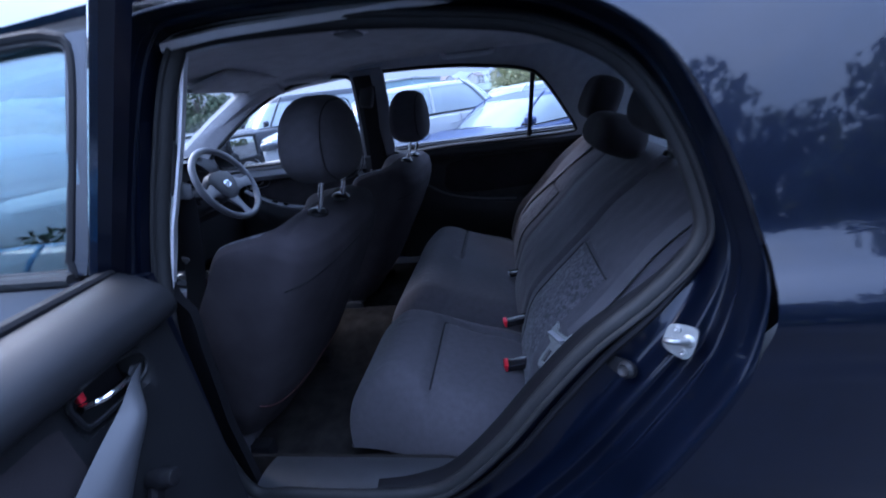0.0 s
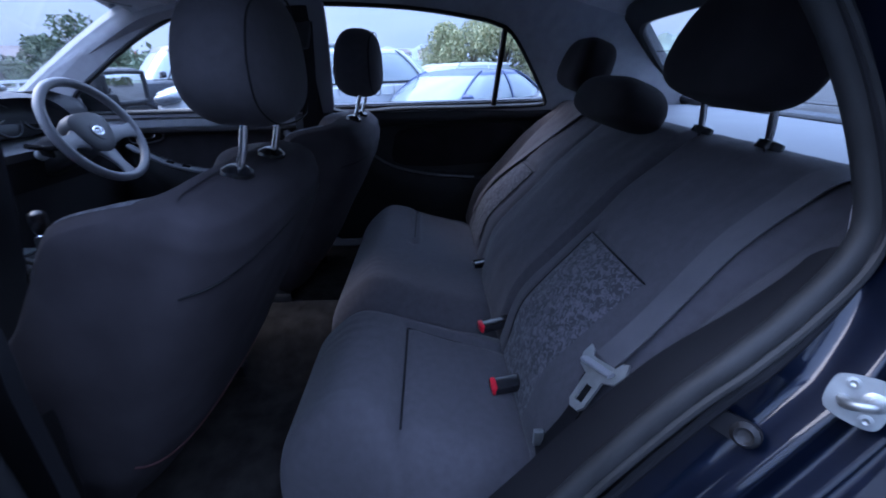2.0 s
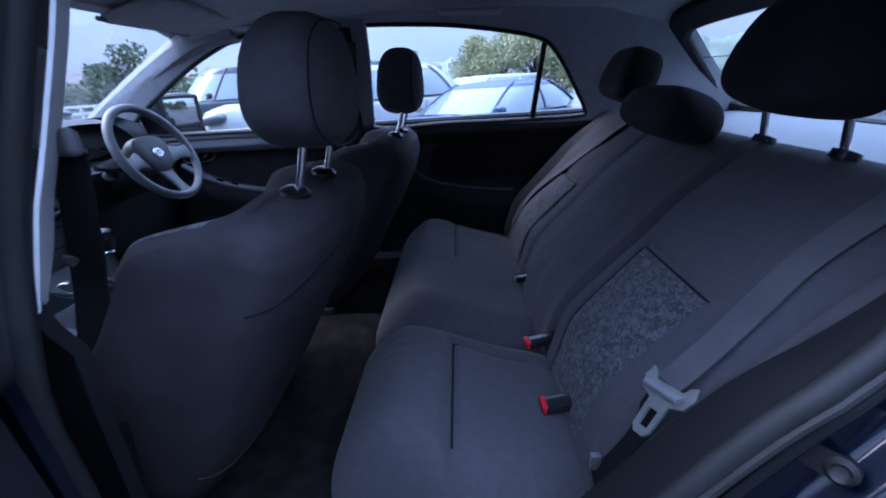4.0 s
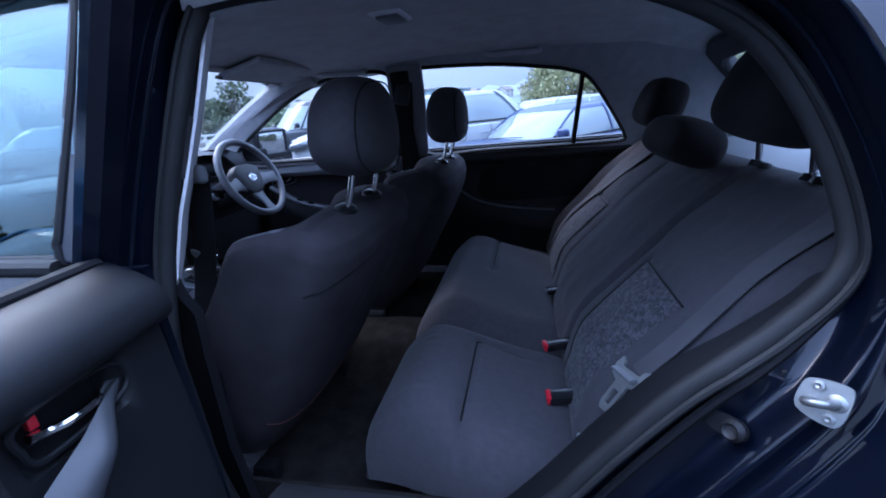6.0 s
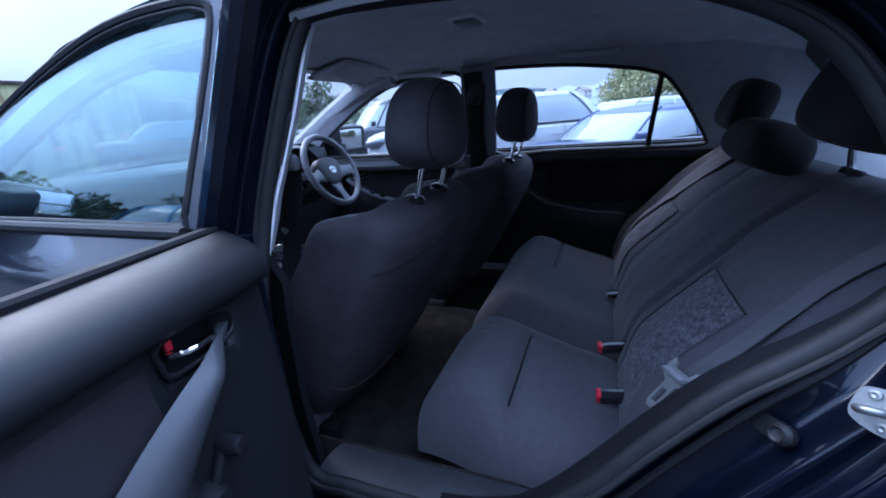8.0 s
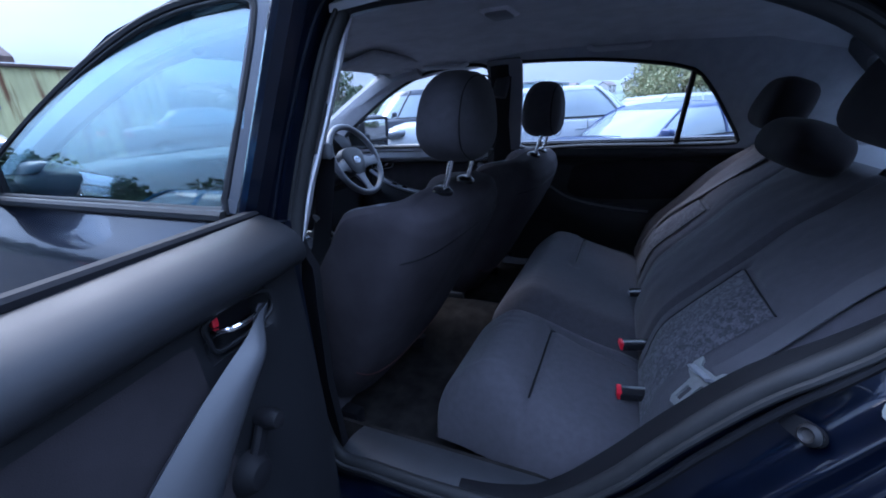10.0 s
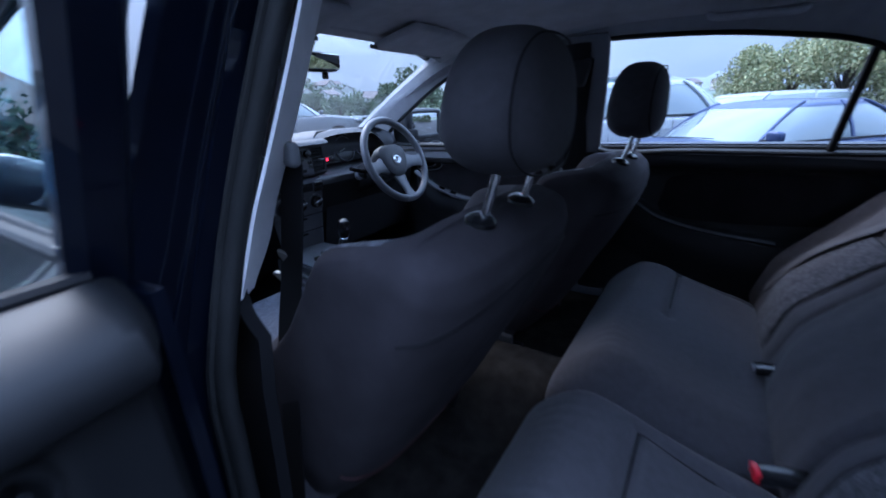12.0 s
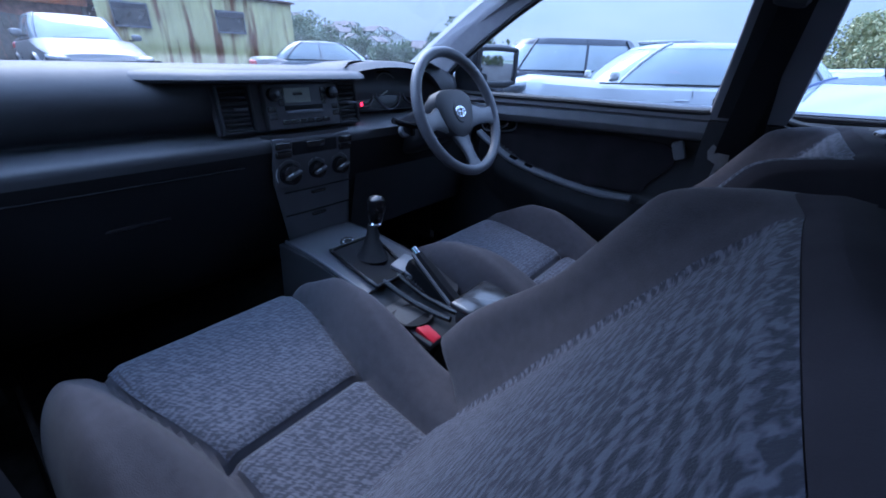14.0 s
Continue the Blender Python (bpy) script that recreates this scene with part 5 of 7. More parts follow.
def vent(yc, w, label):
    v = thing("air_vent", (-0.735, yc, 0.90), label, "air vent", "dashboard vents")
    frame = [(-0.733, yc - w / 2, 0.897), (-0.733, yc + w / 2, 0.897), (-0.744, yc + w / 2, 0.985), (-0.744, yc - w / 2, 0.985)]
    part("frame", sweep(frame, rect(0.010, 0.016, 0.003), up=(1, 0, 0), closed=True), PLASTIC, v)
    part("duct", box((-0.752, yc, 0.941), (0.02, w - 0.008, 0.084), 0.004), BLACK, v)
    for k in range(8):
        z = 0.905 + 0.0102 * k
        part("louvre", box((-0.734 - 0.13 * (z - 0.9), yc, z), (0.016, w - 0.012, 0.0035), 0.001, 1, Euler((0, 0.35, 0)).to_matrix()), PLASTIC, v)
    part("vent_tab", box((-0.722, yc + 0.004, 0.942), (0.008, 0.026, 0.005), 0.0015), SILVER, v, "silver vent tab")


part("stack_bezel", box((-0.752, -0.020, 0.941), (0.022, 0.350, 0.108), 0.010, 3, Euler((0, radians(-6), 0)).to_matrix()), STACKP, dash, "black surround of radio and vents")

vent(-0.156, 0.064, "square dark air vent with slim louvres beside the radio")
vent(0.119, 0.056, "square dark air vent with slim louvres beside the dials")

radio = thing("car_radio", (-0.735, -0.006, 0.90), "black car radio and cassette deck with a grey-green display", "car radio")


def face(y, z, out=0.0):
    """A point of the radio's face."""
    return Vector((-0.722 - 0.10 * (z - 0.9) + out, y, z))


tilt = Euler((0, radians(-6), 0)).to_matrix()
part("fascia", box(face(-0.006, 0.941, -0.008), (0.020, 0.184, 0.094), 0.006, 2, tilt), STACKP, radio)
disp = part("display", box(face(-0.022, 0.964, 0.002), (0.004, 0.064, 0.030), 0.001, 1, tilt), LCD, radio, "grey-green display")
part("display_digits", box(face(-0.022, 0.967, 0.0045), (0.001, 0.024, 0.006), 0.0003, 1, tilt), PIANO, disp)
part("cassette_slot", box(face(-0.008, 0.930, 0.002), (0.005, 0.092, 0.007), 0.0015, 1, tilt), SILVER, radio, "bright cassette slot lip")
part("slot_mouth", box(face(-0.008, 0.939, 0.0015), (0.004, 0.096, 0.009), 0.001, 1, tilt), BLACK, radio)
for y in (-0.080, 0.066):
    part("dial", lathe([(0.001, 0.0), (0.0135, 0.0), (0.0125, 0.013), (0.001, 0.015)], Matrix.Translation(face(y, 0.966, 0.0)) @ Euler((0, radians(84), 0)).to_matrix().to_4x4(), 20), PIANO, radio)
for k in range(6):
    part("preset_button", box(face(-0.058 + 0.0205 * k, 0.911, 0.002), (0.005, 0.0185, 0.010), 0.0015, 1, tilt), PIANO, radio)
for y in (-0.062, 0.040):
    for k in range(3):
        part("side_button", box(face(y + (0.0 if y < 0 else 0.004), 0.974 - 0.0125 * k, 0.002), (0.004, 0.012, 0.010), 0.001, 1, tilt), PIANO, radio)
for y in (-0.086, 0.074):
    for k in range(2):
        part("side_button", box(face(y, 0.938 - 0.015 * k, 0.002), (0.004, 0.018, 0.011), 0.001, 1, tilt), PIANO, radio)

heater = thing("heater_panel", (-0.72, 0.01, 0.76), "black heater panel with three rotary knobs and push buttons", "heater controls")


def hface(y, z, out=0.0):
    return Vector((-0.703 - 0.124 * (0.885 - z) + out, y, z))


part("fascia", box(hface(-0.004, 0.826, -0.0065), (0.016, 0.208, 0.112), 0.008, 2, Euler((0, radians(7), 0)).to_matrix()), STACKP, heater)
for y, z in ((-0.086, 0.866), (-0.086, 0.847), (0.078, 0.864), (0.078, 0.846)):
    part("push_button", box(hface(y, z, 0.005), (0.008, 0.036, 0.014), 0.002, 1), PIANO, heater)
part("slot", box(hface(-0.004, 0.857, 0.0), (0.008, 0.118, 0.030), 0.002, 1), BLACK, heater)
part("clock_window", box(hface(-0.004, 0.862, 0.003), (0.006, 0.05, 0.014), 0.001, 1), PIANO, heater)
for y, z, r in ((-0.073, 0.802, 0.025), (-0.003, 0.802, 0.021), (0.063, 0.802, 0.022)):
    ax = Matrix.Translation(hface(y, z, -0.002)) @ Euler((0, radians(92), 0)).to_matrix().to_4x4()
    knob = part("knob", lathe([(0.001, 0.0), (r, 0.0), (r * 0.94, 0.010), (r * 0.86, 0.018), (0.001, 0.019)], ax, 24), PIANO, heater)
    part("knob_grip", box(hface(y, z, 0.020), (0.012, r * 1.7, 0.008), 0.003, 1, Euler((0.35, 0, 0)).to_matrix()), PLASTIC, knob)
    part("pointer", box(hface(y - r * 0.45, z + r * 0.15, 0.0268), (0.001, r * 0.6, 0.002), 0.0003, 1, Euler((0.35, 0, 0)).to_matrix()), WHITE, knob, "white pointer mark")
    arc = [hface(y + (r + 0.0065) * math.cos(a), z + (r + 0.0065) * math.sin(a), 0.0005) for a in [radians(-40 + 260 * k / 16) for k in range(17)]]
    part("dial_scale", tube(arc, 0.0012, 6, up=(1, 0, 0)), WHITE, knob, "white dial scale")
for z in (0.748, 0.691):
    part("tray_lip", box(hface(0.0, z, 0.003), (0.008, 0.040, 0.006), 0.002, 1), PIANO, heater)
    part("tray_joint", box(hface(0.008, z + 0.010, -0.001), (0.006, 0.190, 0.0025), 0.0008, 1), BLACK, heater)

# instrument cluster
cluster = thing("instrument_cluster", (-0.87, 0.37, 0.90), "hooded instrument dials, unlit apart from one red warning lamp", "instrument cluster")
part("face", box((-0.865, 0.37, 0.955), (0.02, 0.36, 0.12), 0.01, 2, Euler((0, -0.25, 0)).to_matrix()), PIANO, cluster)
for y, r in ((0.27, 0.038), (0.37, 0.050), (0.47, 0.038)):
    dial = part("dial_ring", tube([(-0.850 - 0.25 * r * math.sin(a), y + r * math.cos(a), 0.955 + r * math.sin(a)) for a in [2 * math.pi * k / 28 for k in range(28)]], 0.002, 6, up=(1, 0, 0), closed=True), GREYP, cluster)
    part("needle", box((-0.848, y - 0.35 * r, 0.950), (0.002, r * 0.7, 0.002), 0.0005, 1, Euler((0.4, 0, 0)).to_matrix()), WHITE, dial)
part("warning_lamp", box((-0.80, 0.221, 0.928), (0.003, 0.009, 0.010), 0.001, 1), WARN, cluster, "small glowing red lamp")


def hood_top(u, v):
    """The dials' hood: a low arch from the stack to the door, sinking into the pad towards the screen."""
    y = lerp(0.10, 0.60, u)
    arch = 1.038 - 0.62 * (y - 0.33) ** 2 - 4.0 * max(0, y - 0.45) ** 2
    back = smooth(v, 0.0, 0.75)
    return Vector((lerp(-1.02, -0.775, v) - 0.10 * max(0, y - 0.45), y, lerp(min(arch, 0.990), arch, back) - 0.016 * smooth(v, 0.86, 1.0)))


part("hood", sheet(hood_top, 44, 20), SOFT, cluster)

# steering wheel
wheel = thing("steering_wheel", (-0.583, 0.36, 0.905), "dark grey three-spoke steering wheel with a pale round badge", "steering wheel")
wm = Matrix.Translation((-0.60, 0.36, 0.903)) @ Euler((0, radians(66), 0)).to_matrix().to_4x4()
R = 0.158


def wp(r, a, h=0.0):
    """A point on the wheel: radius, angle from its top, height towards the driver."""
    return wm @ Vector((-r * math.cos(a), r * math.sin(a), h))


part("rim", tube([wp(R, 2 * math.pi * k / 64, 0.035) for k in range(64)], 0.0138, 14, up=tuple(wm.to_3x3() @ Vector((0, 0, 1))), closed=True), WHEELG, wheel, "worn leather-look rim")
HUB = [(-0.085, 0.035), (-0.06, 0.062), (0.0, 0.070), (0.06, 0.062), (0.085, 0.035), (0.075, -0.01), (0.045, -0.055), (0.0, -0.070), (-0.045, -0.055), (-0.075, -0.01)]
hub_o = [(a * 0.92, b * 0.95) for a, b in curve2(HUB, 5)]
hub_bm = loft([[wm @ Vector((-z * k, y * k, h)) for y, z in hub_o] for k, h in ((0.85, -0.03), (1.0, 0.0), (1.0, 0.016), (0.96, 0.026), (0.82, 0.032), (0.45, 0.035))])
hub = part("hub", hub_bm, SOFT, wheel, "dark grey airbag cover")
wheel_up = wm.to_3x3() @ Vector((0, 0, 1))


def spoke(a, w0, w1):
    """A spoke that narrows from the hub and flares again at the rim."""
    side = (wp(0.1, a + 0.01) - wp(0.1, a - 0.01)).normalized()
    rings = []
    for r, w, h, t in ((0.045, w0, 0.010, 0.020), (0.075, lerp(w0, w1, 0.6), 0.018, 0.018), (0.105, w1, 0.026, 0.014), (0.130, w1 * 1.05, 0.032, 0.012), (R - 0.004, w1 * 1.6, 0.035, 0.012)):
        rings.append([wp(r, a, h) + side * (x * w) + wheel_up * (y * t) for x, y in ((-0.5, -0.25), (-0.4, -0.5), (0.4, -0.5), (0.5, -0.25), (0.5, 0.25), (0.38, 0.5), (-0.38, 0.5), (-0.5, 0.25))])
    return loft(rings)


for deg, w0, w1 in ((98, 0.085, 0.042), (-98, 0.085, 0.042), (180, 0.075, 0.040)):
    part("spoke", spoke(radians(deg), w0, w1), WHEELG, wheel)
badge = part("badge", lathe([(0.001, 0.0), (0.026, 0.0), (0.024, 0.003), (0.001, 0.004)], wm @ Matrix.Translation((-0.0, 0, 0.034)) @ Matrix.Diagonal((1.15, 1, 1, 1)), 28), SOFT, hub)
for ra, rb_, dz in ((0.019, 0.014, 0.0), (0.008, 0.014, 0.0), (0.015, 0.0055, -0.005)):
    part("badge_ring", tube([wm @ Vector((dz - rb_ * math.cos(a), ra * math.sin(a), 0.0385)) for a in [2 * math.pi * k / 28 for k in range(28)]], 0.0014, 6, up=tuple(wm.to_3x3() @ Vector((0, 0, 1))), closed=True), CHROME, badge, "silver oval badge ring")
column = thing("steering_column", (-0.75, 0.36, 0.85), "black steering column shroud with indicator and wiper stalks", "steering column")
part("shroud", loft([[wm @ Vector((-z * k, y * k, h)) for y, z in curve2([(-0.05, 0.045), (0.05, 0.045), (0.06, 0.0), (0.05, -0.05), (-0.05, -0.05), (-0.06, 0.0)], 4)] for k, h in ((0.95, -0.025), (1.0, -0.06), (1.0, -0.12), (0.9, -0.20))]), PLASTIC, column)
part("stalk", tube(curve([wp(0.05, radians(-90), -0.07), wp(0.11, radians(-88), -0.055), wp(0.17, radians(-84), -0.045)], 5), 0.008, 10), PIANO, column, "black wiper stalk")
part("stalk", tube(curve([wp(0.05, radians(90), -0.07), wp(0.11, radians(88), -0.055), wp(0.17, radians(84), -0.045)], 5), 0.008, 10), PIANO, column, "black indicator stalk")
part("ignition_lock", lathe([(0.001, 0), (0.016, 0), (0.016, 0.012), (0.001, 0.013)], Matrix.Translation((-0.70, 0.275, 0.86)) @ Euler((0, radians(75), 0)).to_matrix().to_4x4(), 16), GREYP, column)
part("ignition_key", box((-0.672, 0.272, 0.868), (0.040, 0.012, 0.026), 0.005, 2, Euler((0.3, 0.25, 0)).to_matrix()), PIANO, column, "black key in the ignition")
part("lower_cover", sheet(lambda u, v: Vector((-0.735 - 0.07 * v, lerp(0.14, 0.66, u), lerp(0.875, 0.58, v))), 12, 8, 0.015), PLASTIC, column)

# ---- centre console ----
console = thing("centre_console", (-0.45, 0.0, 0.42), "dark centre console with grey gear surround, cup holders and box", "centre console")
C_TOP = [(-0.745, 0.632), (-0.62, 0.628), (-0.45, 0.605), (-0.38, 0.575), (-0.26, 0.560), (-0.20, 0.560)]


def tunnel(u, v):
    x, s = lerp(-0.745, -0.19, u), lerp(-1, 1, v)
    w = 0.105 - 0.055 * smooth(x, -0.37, -0.33)
    z = table(C_TOP, x)
    if abs(s) < 0.75:
        return Vector((x, s / 0.75 * w, z))
    k = (abs(s) - 0.75) / 0.25
    return Vector((x, math.copysign(w + 0.012 * k, s), lerp(z, 0.42, k)))


body_c = part("body", sheet(tunnel, 40, 32, 0.012), PLASTIC, console)
part("gear_surround", sheet(lambda u, v: Vector((lerp(-0.735, -0.445, u), lerp(lerp(-0.088, -0.098, u), 0.090, v), table(C_TOP, lerp(-0.735, -0.445, u)) + 0.006 + 0.004 * math.cos(math.pi * (v - 0.5)))), 20, 14, 0.006), CONSOLE, console, "satin grey gear surround panel")
part("surround_edge", sweep(curve([(-0.735, -0.092, 0.637), (-0.60, -0.098, 0.632), (-0.45, -0.101, 0.611)], 6), rect(0.006, 0.010, 0.002)), SILVER, console, "silver console edge")
recess = [(-0.605, -0.050), (-0.595, -0.062), (-0.455, -0.075), (-0.440, -0.062), (-0.440, 0.010), (-0.455, 0.022), (-0.590, 0.058), (-0.605, 0.048)]
part("gear_recess", plate(curve2(recess, 4), [], lambda a, b, d: Vector((a, b, table(C_TOP, a) + 0.0145 - d)), 0.006), BLACK, console, "black well round the gear lever")
part("recess_rim", sweep([(a, b, table(C_TOP, a) + 0.016) for a, b in curve2(recess, 4)], rect(0.007, 0.008, 0.002), closed=True), PIANO, console)
part("cup_holder", lathe([(0.040, 0.0), (0.040, 0.007), (0.035, 0.007), (0.033, -0.004), (0.001, -0.005)], Matrix.Translation((-0.352, -0.066, 0.576)), 28), BLACK, console)
part("cup_shelf", box((-0.350, -0.045, 0.570), (0.150, 0.110, 0.014), 0.005, 2, Euler((0, 0.16, 0)).to_matrix()), PLASTIC, console)
for y0, y1 in ((-0.052, -0.030), (-0.012, -0.002)):
    part("console_rail", sweep(curve([(-0.445, y0, 0.618), (-0.38, lerp(y0, y1, 0.4), 0.594), (-0.32, lerp(y0, y1, 0.8), 0.583), (-0.285, y1, 0.582)], 5), rect(0.010, 0.012, 0.003)), PIANO, console, "glossy black console rail")
part("box", box((-0.245, 0.040, 0.560), (0.092, 0.112, 0.070), 0.014), PLASTIC, console)
part("box_lid", box((-0.250, 0.042, 0.600), (0.098, 0.122, 0.016), 0.007, 3, Euler((0, 0.10, 0)).to_matrix()), LID, console, "shiny dark console box lid")
part("coin_tray", box((-0.452, 0.030, 0.618), (0.060, 0.058, 0.016), 0.004, turn=Euler((0.1, 0.25, 0.2)).to_matrix()), GREYP, console, "pale grey tray")
for k in range(7):
    part("grip_rib", box((-0.428 + 0.007 * k, 0.004, 0.609 - 0.0035 * k), (0.003, 0.030, 0.007), 0.001, 1, Euler((0, 0, 0.2)).to_matrix()), SILVER, console)
light = thing("lighter_socket", (-0.621, 0.0, 0.634), "round lighter socket with a bright metal ring", "lighter socket")
lm = Matrix.Translation((-0.621, 0.003, 0.636)) @ Euler((0, radians(20), 0)).to_matrix().to_4x4()
part("ring", lathe([(0.0125, -0.004), (0.0155, 0.0), (0.0155, 0.004), (0.012, 0.004), (0.0115, -0.004)], lm, 24), CHROME, light, "chrome ring")
part("socket", lathe([(0.001, 0.001), (0.0115, 0.001), (0.0115, -0.008), (0.001, -0.008)], lm, 20), BLACK, light)
part("bezel", lathe([(0.016, 0.0), (0.021, 0.0), (0.020, 0.003), (0.016, 0.003)], lm, 24), BLACK, light)
gear = thing("gear_lever", (-0.575, 0.03, 0.625), "glossy black gear lever rising from a leather gaiter", "gear lever")
part("gaiter", loft([[Vector((lerp(-0.530, -0.562, f) + c[0] * k, lerp(-0.004, 0.030, f) + 0.8 * c[1] * k + 0.002 * math.sin(6 * f * math.pi), lerp(0.632, 0.690, f))) for c in circle(0.040, 20)] for k, f in ((1.0, 0.0), (0.86, 0.12), (0.66, 0.28), (0.60, 0.40), (0.46, 0.56), (0.42, 0.70), (0.34, 0.88), (0.32, 1.0))]), BLACK, gear, "black leather gaiter")
part("shaft", tube([(-0.566, 0.026, 0.66), (-0.560, 0.032, 0.69), (-0.556, 0.035, 0.705)], 0.009, 12, up=(0, 1, 0)), PIANO, gear)
part("collar", lathe([(0.001, 0), (0.014, 0), (0.015, 0.004), (0.012, 0.008), (0.001, 0.008)], Matrix.Translation((-0.558, 0.034, 0.690)), 18), CHROME, gear, "chrome collar")
part("knob", lathe([(0.001, 0), (0.014, 0.0), (0.018, 0.012), (0.0220, 0.030), (0.0225, 0.045), (0.019, 0.057), (0.010, 0.063), (0.001, 0.064)], Matrix.Translation((-0.557, 0.035, 0.698)) @ Euler((0, radians(6), 0)).to_matrix().to_4x4(), 22), PIANO, gear, "polished black gear knob")
brake = thing("handbrake", (-0.36, 0.07, 0.56), "grey handbrake lever with a chrome button between the seats", "handbrake")
part("lever", sweep(curve([(-0.295, 0.036, 0.560), (-0.327, 0.034, 0.580), (-0.38, 0.032, 0.622), (-0.424, 0.030, 0.658)], 6), rect(0.026, 0.020, 0.007)), BLACK, brake)
part("button", tube([(-0.420, 0.030, 0.656), (-0.436, 0.030, 0.668)], 0.008, 12), CHROME, brake, "chrome release button")
side_g = curve2([(-0.288, 0.545), (-0.300, 0.566), (-0.345, 0.596), (-0.395, 0.634), (-0.424, 0.650), (-0.440, 0.636), (-0.448, 0.606), (-0.440, 0.570), (-0.41, 0.548), (-0.34, 0.540)], 4)
part("gaiter", loft([[Vector((-0.365 + (x + 0.365) * k, y, 0.59 + (z - 0.59) * k)) for x, z in side_g] for y, k in ((0.008, 0.90), (0.014, 1.0), (0.046, 1.0), (0.054, 0.90))]), BLACK, brake, "black leather handbrake boot")
part("trim_line", tube(curve([(-0.292, 0.014, 0.566), (-0.327, 0.013, 0.588), (-0.38, 0.013, 0.630), (-0.424, 0.014, 0.664)], 6), 0.0035, 8), GREYP, brake, "pale edge of the lever")
fb2 = thing("belt_buckle", (-0.33, -0.05, 0.50), "black front belt buckle with a red button beside the console", "belt buckle")
part("stalk", box((-0.320, -0.078, 0.510), (0.05, 0.028, 0.11), 0.008, 2, Euler((0, 0.35, 0)).to_matrix()), PIANO, fb2)
part("release_button", box((-0.300, -0.078, 0.568), (0.046, 0.026, 0.014), 0.004, 2, Euler((0, 0.35, 0)).to_matrix()), RED, fb2, "red release button")

# ---- overhead fittings ----
im = thing("interior_mirror", (-0.53, 0.0, 1.30), "dark interior mirror hanging below the windscreen header", "interior mirror")
part("housing", blob((-0.53, 0.0, 1.235), (0.018, 0.095, 0.027), 0.5, 0.45, 28, 14, Euler((0.05, 0.1, 0.25)).to_matrix()), PIANO, im)
part("mirror_glass", box((-0.5135, 0.004, 1.236), (0.004, 0.165, 0.042), 0.002, 1, Euler((0.05, 0.1, 0.25)).to_matrix()), MIRROR, im, "mirror glass")
part("stem", tube(curve([(-0.545, 0, 1.245), (-0.56, 0, 1.27), (-0.545, 0, 1.295)], 4), 0.010, 10), PIANO, im)
part("dip_tab", box((-0.515, 0.004, 1.198), (0.012, 0.018, 0.02), 0.004), PIANO, im)
for sgn in (-1, 1):
    sv = thing("sun_visor", (-0.30, sgn * 0.28, 1.30), "grey cloth sun visor folded up against the headliner", "sun visor", "sun visors")
    part("flap", box((-0.345, sgn * 0.29, 1.292), (0.17, 0.34, 0.022), 0.010, 3, Euler((0, -0.22, 0)).to_matrix()), LINER, sv)
    part("hinge_rod", tube([(-0.415, sgn * 0.10, 1.272), (-0.415, sgn * 0.46, 1.268)], 0.006, 8, up=(0, 0, 1)), GREYP, sv)
dome = thing("dome_lamp", (0.215, -0.075, 1.345), "small unlit ceiling lamp with a clear lens", "ceiling lamp")
part("base", box((0.215, 0.0, 1.350), (0.085, 0.130, 0.018), 0.008), LIGHTP, dome)
part("lens", box((0.215, 0.0, 1.340), (0.06, 0.09, 0.014), 0.006), GREYP, dome, "frosted lamp lens")
for sgn, x in ((1, 0.50), (1, -0.18), (-1, 0.46)):
    gh = thing("grab_handle", (x, sgn * 0.53, 1.29), "grey moulded grab handle fixed above the side window", "grab handle", "grab handles")
    part("grip", sweep(curve([(x - 0.10, sgn * 0.545, 1.300), (x - 0.085, sgn * 0.515, 1.282), (x, sgn * 0.508, 1.276), (x + 0.085, sgn * 0.515, 1.274), (x + 0.10, sgn * 0.545, 1.288)], 5), rect(0.020, 0.016, 0.005)), LINER, gh)
    for dx in (-0.10, 0.10):
        part("mount", box((x + dx, sgn * 0.548, 1.298), (0.035, 0.02, 0.022), 0.006), LINER, gh)


# ---- outside: the yard, parked cars, hut, trees and hills ----
ASPHALT = mat("worn_asphalt", (0.034, 0.035, 0.037), 0.85, spec=0.3, var=0.35, scale=0.8, bump=0.8, bump_scale=60)
TYRE = mat("tyre_rubber", (0.018, 0.018, 0.019), 0.8, spec=0.3, var=0.2, scale=40)
ALLOY = mat("alloy_rim", (0.45, 0.46, 0.48), 0.3, metal=0.8, var=0.08)
LAMP = mat("clear_lamp_lens", (0.13, 0.14, 0.155), 0.08, metal=0.3, coat=1.0, var=0.25, scale=40)
REDLAMP = mat("red_lamp_lens", (0.35, 0.01, 0.015), 0.1, coat=1.0, var=0.1)
PLATE_W = mat("plain_plate", (0.72, 0.72, 0.70), 0.5, var=0.03)
# opaque panes; the pale base imitates sky mirrored in and seen through them
CARGLASS = mat("sky_toned_car_glass", (0.20, 0.235, 0.25), 0.04, spec=0.8, coat=0.8, var=0.1, scale=2)


def paint(name, colour, metal=0.0):
    return mat(name, colour, 0.38, metal=metal, spec=0.4, coat=0.3, var=0.06, scale=6)


def height_at(x, y):
    """The yard's uneven surface."""
    near = -0.28 * smooth(y, 1.2, 3.0) + 0.15 * smooth(y, 2.0, 4.0) * smooth(-x, 0.3, 2.5)
    return near + (0.30 * smooth(-x, 4.5, 9.5) + 0.22 * smooth(-x, 7.0, 10.5) * (1 - smooth(y, 3.0, 5.5))) * (1 - smooth(abs(y), 8, 16))


